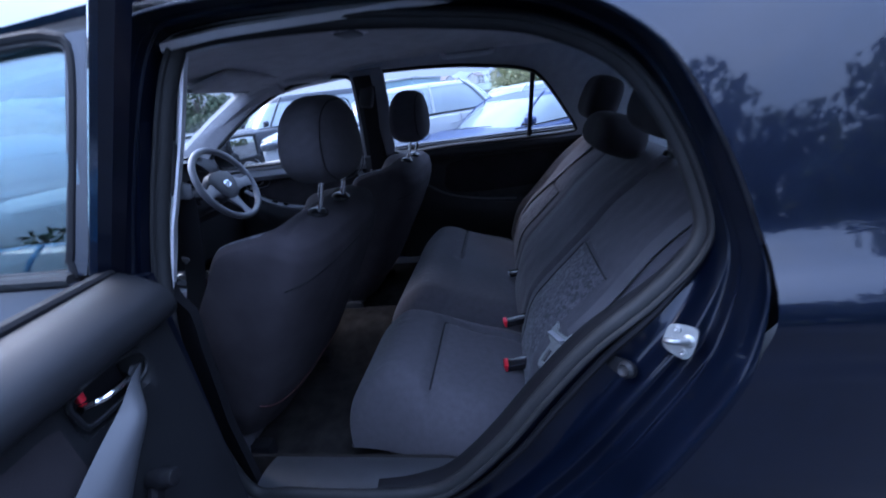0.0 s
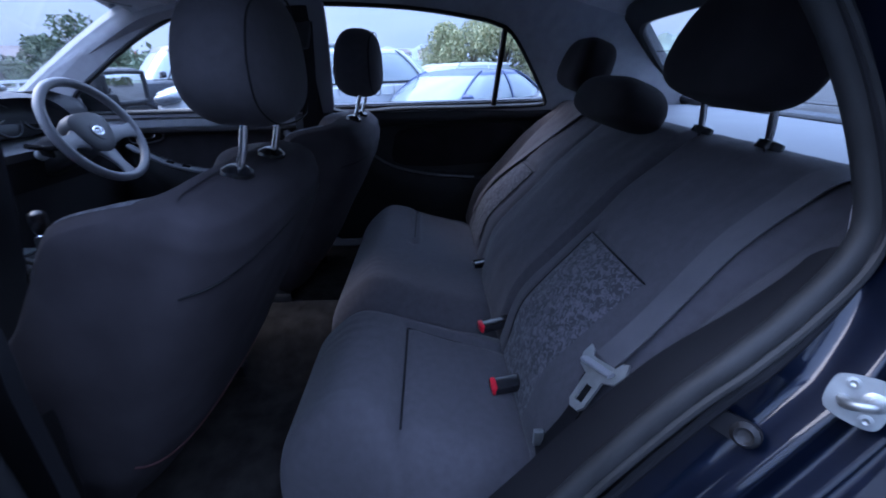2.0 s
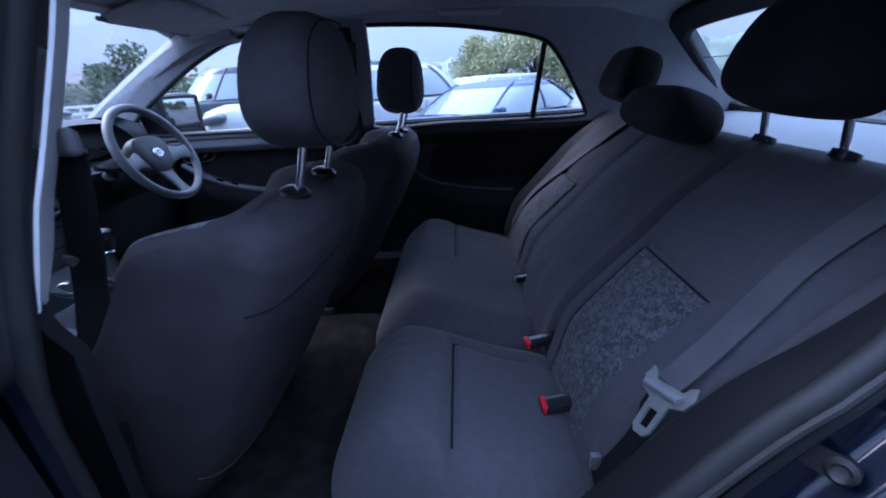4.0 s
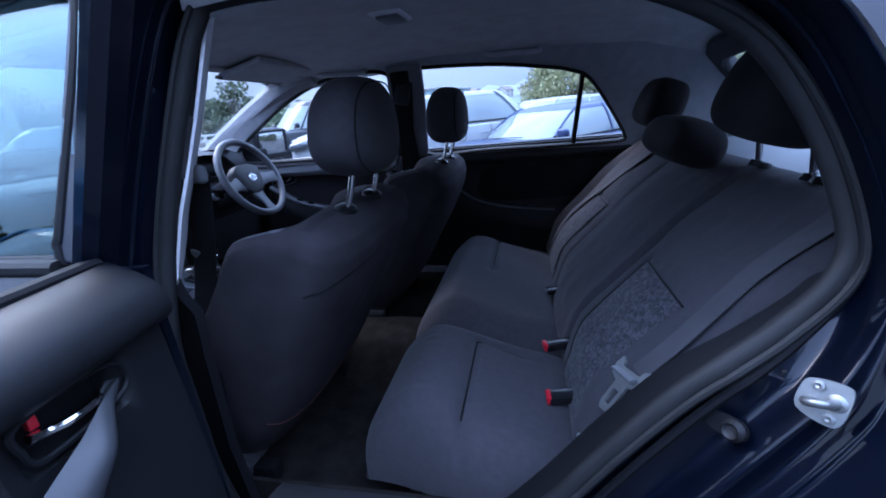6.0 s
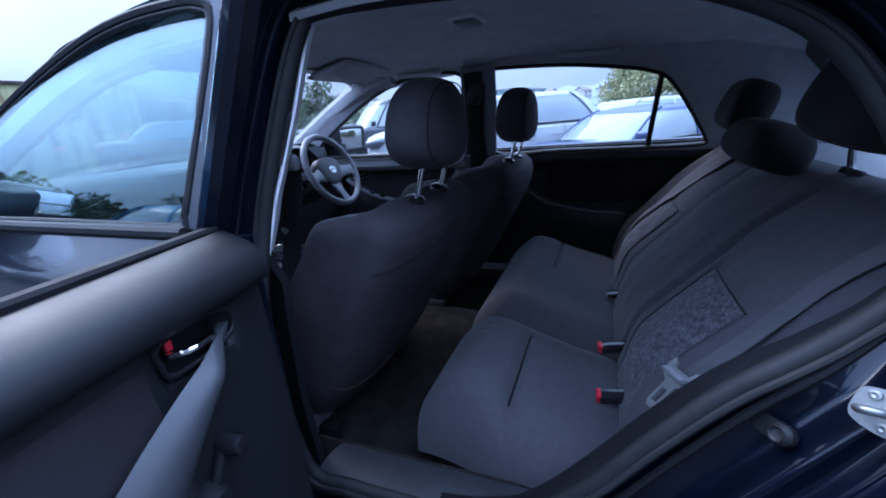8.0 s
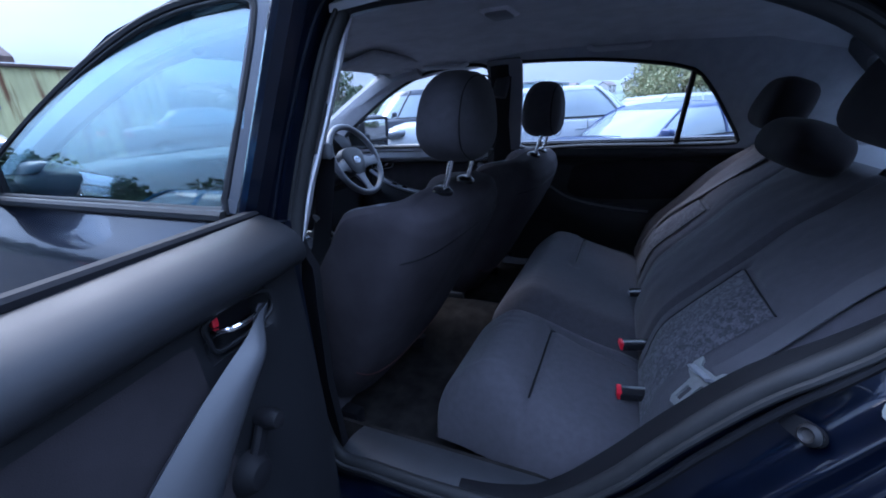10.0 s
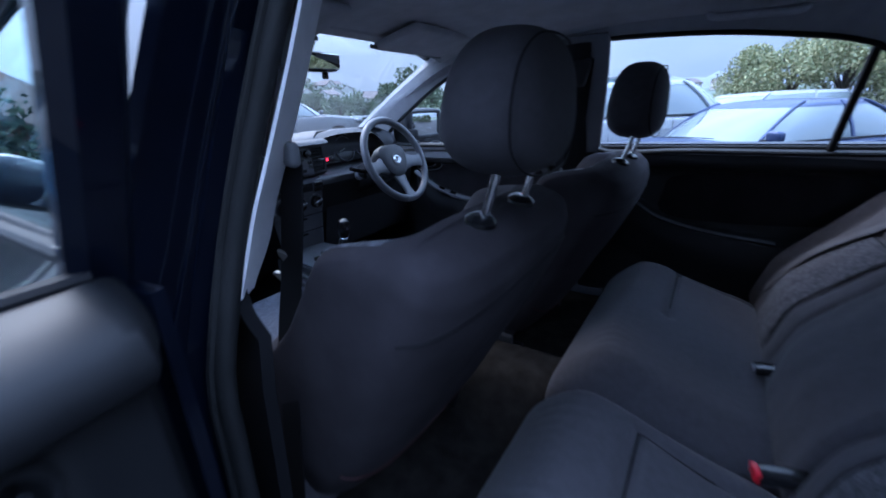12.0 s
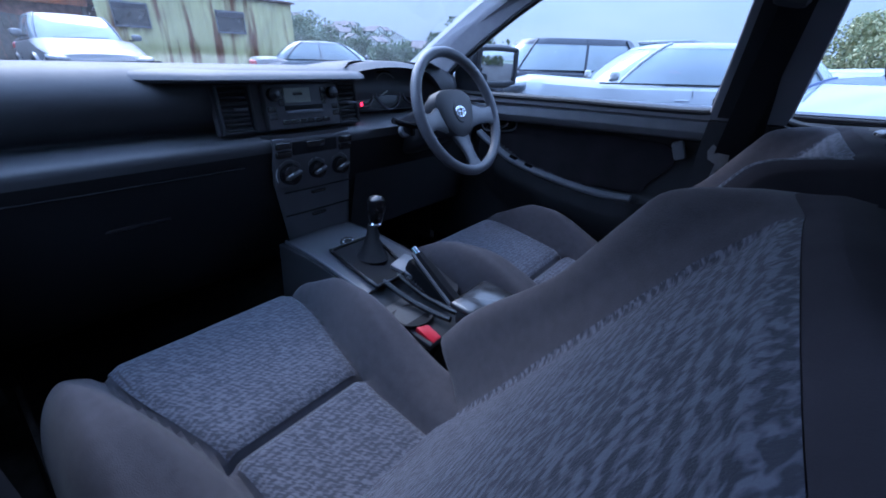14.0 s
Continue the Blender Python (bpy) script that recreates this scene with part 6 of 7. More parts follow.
def ground_pt(u, v):
    x, y = (2 * u - 1), (2 * v - 1)
    x, y = 30 * x + 2500 * x ** 7, 30 * y + 2500 * y ** 7
    return Vector((x, y, height_at(x, y) + 0.01 * noise.noise((x, y, 0))))


ground = tagged(part("ground", sheet(ground_pt, 150, 150), ASPHALT), "worn grey asphalt yard, slightly uneven", "ground", kind="structure")


def parked_car(name, at, yaw, size, material, label, belt, nose, rake, boot, group="parked cars"):
    """A parked car: belt is the waist height, nose the bonnet's front height, rake the x of (screen base, roof front, roof rear, tail base), boot the tail deck's height."""
    ln, wd, ht = size
    z0 = height_at(at[0], at[1])
    car = thing(name, (at[0], at[1], z0), label, "car", group)
    m = pose(at[0], at[1], z0, 0, 0, yaw)
    xw, xf, xr, xb = rake

    def put(nm, bm, mt, parent=None, lb=""):
        bmesh.ops.transform(bm, matrix=m, verts=bm.verts)
        return part(nm, bm, mt, parent or car, lb)

    def deck(x):
        return table([(-ln / 2, boot - 0.10), (-ln / 2 + 0.12, boot), (xb, boot + 0.02), (xb + 0.25, belt), (xw - 0.1, belt), (xw, belt + 0.01), (ln / 2 - 0.35, nose + 0.07), (ln / 2 - 0.08, nose), (ln / 2, nose - 0.16)], x)
    rows = []
    for i in range(41):
        x = lerp(-ln / 2, ln / 2, i / 40)
        e = abs(2 * x / ln)
        w = wd / 2 * (1 - 0.20 * e ** 6 - 0.05 * e ** 2)
        zt = deck(x)
        zb = 0.20 + 0.10 * e ** 8
        half = [(0.0, zb), (w * 0.88, zb), (w * 0.97, zb + 0.07), (w, lerp(zb, zt, 0.38)), (w * 0.985, lerp(zb, zt, 0.62)), (w * 0.995, lerp(zb, zt, 0.74)), (w * 0.95, lerp(zb, zt, 0.93)), (w * 0.86, zt), (w * 0.5, zt + 0.022), (0.0, zt + 0.03)]
        rows.append([Vector((x, -y, z)) for y, z in half] + [Vector((x, y, z)) for y, z in half[-2:0:-1]])
    body_p = put("body", loft(rows), material)

    bow = 1.15 if ht > 1.6 else 1.45

    def rise(k):
        """Height of the cabin's curved sides, 0 at the waist and 1 at the roof."""
        return belt - 0.01 + (ht - 0.02 - belt) * (1 - (1 - min(1, k)) ** bow)

    def cabin(k, grow=0.0):
        fx, rx = lerp(xw, xf, k) + grow, lerp(xb, xr, k) - grow
        h = lerp(wd * 0.445, wd * 0.345, k ** 1.2) + grow
        z = rise(k)
        out = []
        for t in range(48):
            a = 2 * math.pi * t / 48
            c, s = math.cos(a), math.sin(a)
            cx = math.copysign(abs(c) ** 0.42, c)
            sy = math.copysign(abs(s) ** 0.42, s)
            out.append(Vector(((fx + rx) / 2 + (fx - rx) / 2 * cx - 0.05 * (1 if c > 0 else -1) * sy * sy * abs(cx), h * sy * (1 - 0.10 * max(0, cx) ** 4), z)))
        return out
    put("windows", loft([cabin(k) for k in (0, 0.2, 0.4, 0.6, 0.78, 0.84)]), CARGLASS, None, "opaque car glass, sky brightness painted into its tone")
    top = [cabin(0.76, 0.005), cabin(0.88, 0.008), cabin(1.0, -0.01)]
    c0 = sum(top[2], Vector()) / 48
    for q in (0.75, 0.4, 0.05):
        top.append([c0 + (p - c0) * q + Vector((0, 0, 0.035 * (1 - q * q))) for p in top[2]])
    put("roof", loft(top), material)
    for side in (-1, 1):
        def on(k, f):
            fx, rx = lerp(xw, xf, k), lerp(xb, xr, k)
            return Vector((lerp(rx, fx, f), side * (lerp(wd * 0.445, wd * 0.345, k ** 1.2) + 0.002), rise(k)))
        put("pillar", sweep([on(k, 0.47) for k in (0, 0.25, 0.5, 0.75, 0.95)], rect(0.022, 0.05, 0.006), up=(1, 0, 0.2)), material)
        for step, wdt in ((7, 0.05), (17, 0.12)):
            put("pillar", sweep([cabin(k, 0.002)[step if side > 0 else 48 - step] for k in (0, 0.2, 0.4, 0.6, 0.8, 0.95)], rect(0.030, wdt, 0.008), up=(1, side * 0.6, 0.2)), material)
        put("waist_trim", sweep([on(0.0, f) + Vector((0, side * 0.006, 0.01)) for f in (0.02, 0.3, 0.6, 0.98)], rect(0.012, 0.02, 0.003)), PIANO)
        xm = xw - 0.20
        mir = put("door_mirror", blob((xm, side * (wd / 2 + 0.06), belt + 0.09), (0.05, 0.085, 0.058), 0.6, 0.6, 18, 10), material)
        put("mirror_foot", box((xm + 0.01, side * (wd / 2 - 0.03), belt + 0.04), (0.06, 0.10, 0.03), 0.01), BLACK, mir)
        for xd in (xw - 1.05, xw - 1.95):
            if xd > xb + 0.1:
                put("door_handle", box((xd, side * (wd / 2 * 0.985), lerp(0.2, belt, 0.80)), (0.16, 0.025, 0.022), 0.008), material)
                put("door_gap", tube([(xd - 0.12, side * wd / 2 * 0.955, belt - 0.05), (xd - 0.12, side * (wd / 2 + 0.001), lerp(0.2, belt, 0.62)), (xd - 0.10, side * (wd / 2 + 0.002), 0.40), (xd - 0.06, side * wd / 2 * 0.985, 0.30)], 0.004, 5, up=(1, 0, 0)), BLACK)
        lamp_x = ln / 2 - 0.16
        put("headlamp", blob((lamp_x, side * wd * 0.36, nose - 0.06), (0.17, 0.17, 0.075), 0.7, 0.7, 20, 10, Euler((0, 0.15, side * -0.55)).to_matrix()), LAMP, None, "clear headlamp")
        put("tail_lamp", blob((-ln / 2 + 0.10, side * wd * 0.40, boot - 0.14), (0.10, 0.12, 0.09), 0.6, 0.6, 16, 10), REDLAMP, None, "red tail lamp")
        for xc in (ln / 2 - 0.86, -ln / 2 + 0.80):
            rad = 0.32 if ht < 1.5 else 0.36
            mw = Matrix.Translation((xc, side * (wd / 2 - 0.10), rad)) @ Euler((radians(-90 * side), 0, 0)).to_matrix().to_4x4()
            arch = put("wheel_arch", lathe([(rad + 0.065, 0.0), (rad + 0.065, 0.098), (rad + 0.045, 0.106), (rad + 0.035, 0.098), (rad + 0.03, 0.0)], mw, 32), BLACK if ht > 1.55 else material)
            whl = put("wheel", lathe([(0.001, 0.02), (rad * 0.6, 0.02), (rad * 0.95, 0.0), (rad, 0.02), (rad, 0.085), (rad * 0.96, 0.102), (rad * 0.68, 0.102), (rad * 0.64, 0.085), (0.001, 0.06)], mw, 28), TYRE)
            put("rim", lathe([(0.001, 0.092), (rad * 0.12, 0.094), (rad * 0.16, 0.080), (rad * 0.60, 0.076), (rad * 0.66, 0.098), (rad * 0.70, 0.100), (rad * 0.70, 0.07), (0.001, 0.07)], mw, 24), ALLOY, whl, "alloy rim")
    g = put("grille", box((ln / 2 - 0.035, 0, nose - 0.17), (0.05, wd * 0.42, 0.13), 0.03), PIANO)
    for k in range(3):
        put("grille_bar", box((ln / 2 - 0.008, 0, nose - 0.215 + 0.045 * k), (0.02, wd * 0.40, 0.014), 0.004), CHROME, g, "bright grille bar")
    put("lower_grille", box((ln / 2 - 0.03, 0, 0.33), (0.06, wd * 0.62, 0.12), 0.03), BLACK)
    put("plate", box((ln / 2 + 0.006, 0, 0.46), (0.015, 0.50, 0.11), 0.004), PLATE_W, None, "blank white plate")
    put("screen_wiper", tube([(xw + 0.01, -0.45, belt + 0.03), (xw - 0.02, -0.05, belt + 0.045), (xw - 0.05, 0.38, belt + 0.05)], 0.006, 6), BLACK)
    return car


WHITE_P, DARK_P, BLUE_P, SILVER_P, TEAL_P = paint("white_paint", (0.38, 0.39, 0.40)), paint("charcoal_paint", (0.030, 0.034, 0.045), 0.3), paint("midnight_blue_paint", (0.035, 0.055, 0.13), 0.3), paint("silver_paint", (0.15, 0.158, 0.17), 0.15), paint("teal_blue_paint", (0.01, 0.12, 0.25), 0.2)
parked_car("coupe", (0.92, 5.92), 225, (4.35, 1.84, 1.30), BLUE_P, "midnight blue coupe parked alongside the hatchback", 0.86, 0.74, (1.10, 0.18, -0.75, -1.70), 0.84)
parked_car("white_crossover", (-1.36, 6.25), 210, (4.45, 1.85, 1.58), WHITE_P, "white crossover parked behind the blue coupe", 1.08, 1.06, (1.10, 0.35, -1.35, -1.95), 1.02)
parked_car("dark_off_roader", (-4.47, 8.61), 226, (4.6, 1.95, 1.76), DARK_P, "charcoal off-roader parked beyond the white crossover", 1.12, 1.05, (1.10, 0.55, -1.85, -2.20), 1.15)
parked_car("white_estate", (1.0, 10.2), 225, (4.4, 1.76, 1.42), WHITE_P, "white estate car with roof rails further back", 1.02, 0.88, (1.15, 0.4, -1.9, -2.2), 1.05)
parked_car("silver_hatchback", (3.6, 7.3), 225, (4.1, 1.75, 1.46), SILVER_P, "silver hatchback in the row behind the coupe", 0.98, 0.84, (1.15, 0.35, -1.2, -1.9), 1.0)
parked_car("silver_saloon", (-11.4, 1.95), -3, (4.1, 1.68, 1.42), SILVER_P, "pale silver saloon parked in front of the hut", 0.93, 0.66, (0.85, 0.15, -0.95, -1.55), 0.98)
parked_car("silver_saloon", (-10.7, 7.6), 62, (4.4, 1.75, 1.43), SILVER_P, "silver saloon parked past the end of the hut", 0.95, 0.80, (1.05, 0.25, -0.95, -1.60), 0.98)
parked_car("blue_hatchback", (-2.7, -3.6), 0, (4.0, 1.72, 1.45), TEAL_P, "bright blue hatchback parked across the yard", 0.96, 0.84, (1.10, 0.3, -1.2, -1.85), 0.98)
parked_car("silver_hatchback", (1.2, -8.2), 0, (4.1, 1.75, 1.46), SILVER_P, "silver hatchback across the yard under the trees", 0.98, 0.84, (1.15, 0.35, -1.2, -1.9), 1.0)


# ---- trees ----
def mat_leaf(name, a, b, c):
    m = mat(name, a, 0.7, spec=0.25, var=0.2, scale=3)
    n, l = m.node_tree.nodes, m.node_tree.links
    g = n.new("ShaderNodeNewGeometry")
    r = n.new("ShaderNodeValToRGB")
    r.color_ramp.elements[0].color, r.color_ramp.elements[1].color = (*a, 1), (*c, 1)
    e = r.color_ramp.elements.new(0.55)
    e.color = (*b, 1)
    l.new(g.outputs["Random Per Island"], r.inputs["Fac"])
    l.new(r.outputs["Color"], n["Principled BSDF"].inputs["Base Color"])
    return m


BARK = mat("bark", (0.10, 0.085, 0.07), 0.9, var=0.3, scale=12, bump=0.8, bump_scale=40)
LEAF_Y = mat_leaf("autumn_leaves", (0.19, 0.23, 0.12), (0.33, 0.345, 0.19), (0.48, 0.44, 0.25))
# distant foliage, lightened in colour for the haze in front of it
LEAF_F = mat_leaf("hazed_far_leaves", (0.085, 0.12, 0.075), (0.13, 0.165, 0.10), (0.21, 0.22, 0.14))
LEAF_G = mat_leaf("dark_leaves", (0.020, 0.040, 0.018), (0.040, 0.065, 0.028), (0.075, 0.085, 0.035))


def leaf_cloud(rng, lumps, count, size):
    """Many small leaf quads scattered through lumpy clumps (centre, radius)."""
    n = count
    which = rng.choice(len(lumps), n, p=np.array([r ** 2 for _, r in lumps]) / sum(r ** 2 for _, r in lumps))
    cen = np.array([lumps[k][0] for k in which])
    rad = np.array([lumps[k][1] for k in which])[:, None]
    d = rng.normal(size=(n, 3))
    d /= np.linalg.norm(d, axis=1)[:, None]
    pos = cen + d * rad * (0.45 + 0.75 * rng.random((n, 1)) ** 0.6) * np.array([1, 1, 0.85])
    a = rng.normal(size=(n, 3))
    a /= np.linalg.norm(a, axis=1)[:, None]
    b = np.cross(a, rng.normal(size=(n, 3)))
    b /= np.linalg.norm(b, axis=1)[:, None]
    s = size * (0.6 + 0.8 * rng.random((n, 1)))
    quad = np.stack([pos - a * s, pos + b * s * 0.55, pos + a * s, pos - b * s * 0.55], 1).reshape(-1, 3)
    return quad, np.arange(4 * n).reshape(-1, 4)


def tree(name, at, height, spread, leaves, count, size, label, seed, group="trees", low=0.25):
    rng = np.random.default_rng(seed)
    t = thing(name, at, label, "tree", group)
    base = Vector(at)
    trunk = bmesh.new()
    bend = Vector((rng.normal() * 0.05, rng.normal() * 0.05, 0)) * height
    path = [base + bend * k * k + Vector((0, 0, height * 0.75 * k)) for k in (0, 0.25, 0.5, 0.75, 1)]
    loft([[p + Vector((c[0], c[1], 0)) * (1 - 0.2 * i) for c in circle(0.035 * height, 8)] for i, p in enumerate(path)], bm=trunk)
    lumps = []
    for k in range(16):
        ang, zf = rng.random() * 2 * math.pi, low + (1 - low) * rng.random() ** 0.8
        r = spread * (0.35 + 0.65 * rng.random()) * math.sqrt(max(0.05, 1 - ((zf - low) / (1.02 - low)) ** 2.2))
        tip = base + Vector((r * math.cos(ang), r * math.sin(ang), height * zf))
        root = base + bend * 0.3 + Vector((0, 0, height * zf * 0.55))
        mid = root.lerp(tip, 0.5) + Vector((0, 0, 0.06 * height))
        loft([[p + Vector((c[0], c[1], c[1] * 0.3)) for c in circle(w * height, 6)] for p, w in ((root, 0.014), (mid, 0.009), (tip, 0.003))], bm=trunk)
        lumps.append((tuple(tip - Vector((0, 0, 0.08 * height))), spread * (0.22 + 0.20 * rng.random())))
    part("trunk", trunk, BARK, t)
    v, f = leaf_cloud(rng, lumps, count, size)
    me = bpy.data.meshes.new("crown")
    me.from_pydata(v.tolist(), [], f.tolist())
    me.materials.append(leaves)
    ob = new("crown", me)
    ob.parent = t
    ob.matrix_parent_inverse = Matrix.Translation(-base)


def at_az(az, dist, z=0.0):
    """A place by its bearing (0: ahead of the car, 90: to its right) and distance."""
    a = radians(az)
    return (0.4 - dist * math.cos(a), -0.9 + dist * math.sin(a), z)


for k, (az, ds, h, sp, cnt) in enumerate(((92.5, 15.5, 2.5, 1.0, 5000), (96.0, 14.5, 2.95, 1.3, 8000), (100.0, 14.0, 2.75, 1.4, 8000), (104.5, 13.5, 2.4, 1.3, 6500), (109.0, 13.5, 2.1, 1.3, 5000))):
    tree("hedge_tree", at_az(az, ds, -0.1), h, sp, LEAF_Y, 2 * cnt, 0.038, "bushy tree with yellowing green leaves behind the parked cars", 10 + k, "hedge trees", 0.05)
for k in range(5):
    tree("hedge_tree", at_az(147 + 6 * k, 17 + k % 2, -0.1), 3.6 + 0.5 * math.sin(k * 2.3), 1.8, LEAF_G, 4000, 0.09, "bushy dark tree behind the parked row", 30 + k, "hedge trees", 0.05)
for k, (az, ds, h, sp) in enumerate(((53.0, 42, 5.0, 2.4), (50.5, 46, 4.0, 2.0), (56, 60, 4.6, 2.6), (40.5, 75, 5.0, 3.0), (37.5, 80, 6.6, 3.0), (44, 82, 4.4, 2.8), (47, 90, 4.6, 3.0), (34.5, 86, 6.2, 3.0))):
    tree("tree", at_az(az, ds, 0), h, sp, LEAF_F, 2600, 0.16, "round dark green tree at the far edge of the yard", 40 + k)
for k in range(13):
    az = 203 + 8.2 * k
    ds = 10.5 + 1.5 * math.sin(k * 2.1)
    tree("tree", at_az(az, ds, 0), 6.0 + 1.3 * math.sin(k * 1.7), 2.5, LEAF_G, 4200, 0.13, "dark leafy tree along the open side of the yard", 70 + k, "trees", 0.04)
for k in range(6):
    tree("tree", at_az(308 + 9 * k, 17, 0), 3.2 + 0.8 * math.sin(k * 1.7), 2.4, LEAF_G, 2400, 0.14, "dark leafy tree along the open side of the yard", 90 + k, "trees", 0.04)

# ---- hut of rusty corrugated sheets ----
def mat_rust(name, colour, rust):
    m = mat(name, colour, 0.75, spec=0.3, var=0.18, scale=1.2, bump=0.3, bump_scale=80)
    n, l = m.node_tree.nodes, m.node_tree.links
    b = n["Principled BSDF"]
    co, mp, nz, r, mx = n.new("ShaderNodeTexCoord"), n.new("ShaderNodeMapping"), n.new("ShaderNodeTexNoise"), n.new("ShaderNodeValToRGB"), n.new("ShaderNodeMixRGB")
    mp.inputs["Scale"].default_value = (2.2, 2.2, 0.28)
    nz.inputs["Scale"].default_value, nz.inputs["Detail"].default_value = 1.6, 8
    l.new(co.outputs["Object"], mp.inputs["Vector"])
    l.new(mp.outputs["Vector"], nz.inputs["Vector"])
    r.color_ramp.elements[0].position, r.color_ramp.elements[0].color = 0.53, (0, 0, 0, 1)
    r.color_ramp.elements[1].position, r.color_ramp.elements[1].color = 0.66, (1, 1, 1, 1)
    l.new(nz.outputs["Fac"], r.inputs["Fac"])
    l.new(r.outputs["Color"], mx.inputs["Fac"])
    old = b.inputs["Base Color"].links[0].from_socket
    l.new(old, mx.inputs["Color1"])
    mx.inputs["Color2"].default_value = (*rust, 1)
    l.new(mx.outputs["Color"], b.inputs["Base Color"])
    return m


SHEET = mat_rust("rusty_cream_sheet", (0.50, 0.46, 0.23), (0.16, 0.075, 0.035))
ROOF_B = mat("brown_roof_tiles", (0.10, 0.065, 0.055), 0.85, var=0.3, scale=6, bump=0.6, bump_scale=30)
BRICK = mat("red_brick_wall", (0.26, 0.11, 0.075), 0.9, var=0.35, scale=9, bump=0.5, bump_scale=60)
DARKG = mat("dark_window_pane", (0.02, 0.024, 0.028), 0.08, spec=0.8, var=0.1)
hut = thing("hut", (-13.5, 4, 0.1), "cream hut of rusty corrugated sheets with small dark windows", "hut")
HA, HB = Vector((-13.63, 3.0, 0.1)), Vector((-12.97, 7.94, 0.1))
HD = (HB - HA).normalized()
HN = Vector((HD.y, -HD.x, 0))
HL = (HB - HA).length


def hut_wall(u, v):
    s = u * HL
    w = (s / 0.26) % 1.0
    rib = 0.030 * (smooth(w, 0.0, 0.18) - smooth(w, 0.42, 0.60))
    return HA + HD * s + HN * rib + Vector((0, 0, lerp(0.0, 2.75 - 0.10 * u, v)))


part("front_wall", sheet(hut_wall, 228, 2), SHEET, hut, "ribbed sheet wall streaked with rust")
part("end_wall", sheet(lambda u, v: HB - HN * (3.0 * u) + HN * 0.02 * (1 if int(u * 40) % 3 else 0) + Vector((0, 0, lerp(0, 2.65, v))), 60, 2), SHEET, hut)
part("roof", sheet(lambda u, v: HA + HD * (lerp(-0.1, HL + 0.1, u)) + HN * lerp(0.12, -3.1, v) + Vector((0, 0, 2.75 - 0.10 * u + 0.30 * v)), 20, 4, 0.05), ROOF_B, hut)
part("eaves_trim", sweep([HA + HD * s + HN * 0.08 + Vector((0, 0, 2.72 - 0.10 * s / HL)) for s in (0, HL / 2, HL)], rect(0.05, 0.08, 0.01)), ROOF_B, hut)
for s in (0.70, 3.10):
    c = HA + HD * s + Vector((0, 0, 1.97))
    turn = Matrix((HN, HD, Vector((0, 0, 1)))).transposed()
    w = part("window", box(c + HN * 0.035, (0.05, 0.72, 0.50), 0.01, 1, turn), DARKG, hut, "small dark window")
    part("window_frame", sweep([c + HN * 0.06 + HD * a + Vector((0, 0, b)) for a, b in ((-0.38, -0.27), (0.38, -0.27), (0.38, 0.27), (-0.38, 0.27))], rect(0.05, 0.05, 0.01), up=tuple(HN), closed=True), SILVER, w)
    part("top_vent", box(c + HN * 0.10 + Vector((0, 0, 0.20)), (0.03, 0.70, 0.14), 0.005, 1, turn @ Euler((0, 0.5, 0)).to_matrix()), SILVER, w)


def house(name, at, yaw, size, wall_m, roof_m, label, rows=1, cols=2, group="houses"):
    lx, ly, h = size
    hs = thing(name, at, label, "house", group)
    m = pose(*at, 0, 0, yaw)

    def put(nm, bm, mt, parent=None, lb=""):
        bmesh.ops.transform(bm, matrix=m, verts=bm.verts)
        return part(nm, bm, mt, parent or hs, lb)
    put("walls", box((0, 0, h / 2), (lx, ly, h), 0.02, 1), wall_m)
    rise, o = 0.32 * lx, 0.25
    put("roof", loft([[Vector((-lx / 2 - o, y, h - 0.05)), Vector((0, y, h + rise)), Vector((lx / 2 + o, y, h - 0.05)), Vector((lx / 2 + o, y, h - 0.22)), Vector((0, y, h + rise - 0.2)), Vector((-lx / 2 - o, y, h - 0.22))] for y in (-ly / 2 - o, ly / 2 + o)]), roof_m)
    put("gable", loft([[Vector((-lx / 2, y, h)), Vector((lx / 2, y, h)), Vector((0, y, h + rise - 0.2))] for y in (-ly / 2, ly / 2)]), wall_m)
    for r in range(rows):
        for c in range(cols):
            z = h * (r + 0.55) / rows
            y = ly * ((c + 0.5) / cols - 0.5)
            for sx in (-1, 1):
                wn_ = put("window", box((sx * (lx / 2 + 0.01), y, z), (0.06, 0.9, 1.0), 0.02, 1), DARKG)
                put("sill", box((sx * (lx / 2 + 0.05), y, z - 0.53), (0.14, 1.0, 0.06), 0.01, 1), PLATE_W, wn_)
    return hs


ROOF_R = mat("weathered_roof_tiles", (0.20, 0.165, 0.155), 0.85, var=0.25, scale=2)
RENDER = mat("pale_wall_render", (0.55, 0.54, 0.50), 0.85, var=0.12, scale=1)
house("brown_roofed_house", (-19.4, 0.6, 0.2), -2, (6.0, 10.0, 3.2), BRICK, ROOF_B, "low brick house with a brown tiled roof behind the hut", 1, 3, "yard buildings")
awning = thing("orange_awning", (-16.2, 2.6, 0.3), "faded orange awning board on two dark posts", "awning")
part("board", box((-16.15, 2.5, 2.58), (0.10, 2.0, 0.42), 0.03, 2), mat("faded_orange_board", (0.55, 0.14, 0.05), 0.7, var=0.25, scale=3), awning, "faded orange board")
for y in (1.6, 3.4):
    part("post", box((-16.2, y, 1.25), (0.10, 0.10, 2.3), 0.01, 1), BARK, awning)
tf = thing("timber_fence", (-15.2, -0.5, 0.3), "dark brown close-boarded timber fence beside the hut", "fence")
for k in range(46):
    part("board", box((-15.2 + 0.015 * (k % 2), -4.0 + 0.15 * k, 1.12 + 0.02 * math.sin(k * 1.9)), (0.025, 0.14, 1.75), 0.006, 1), BARK, tf)
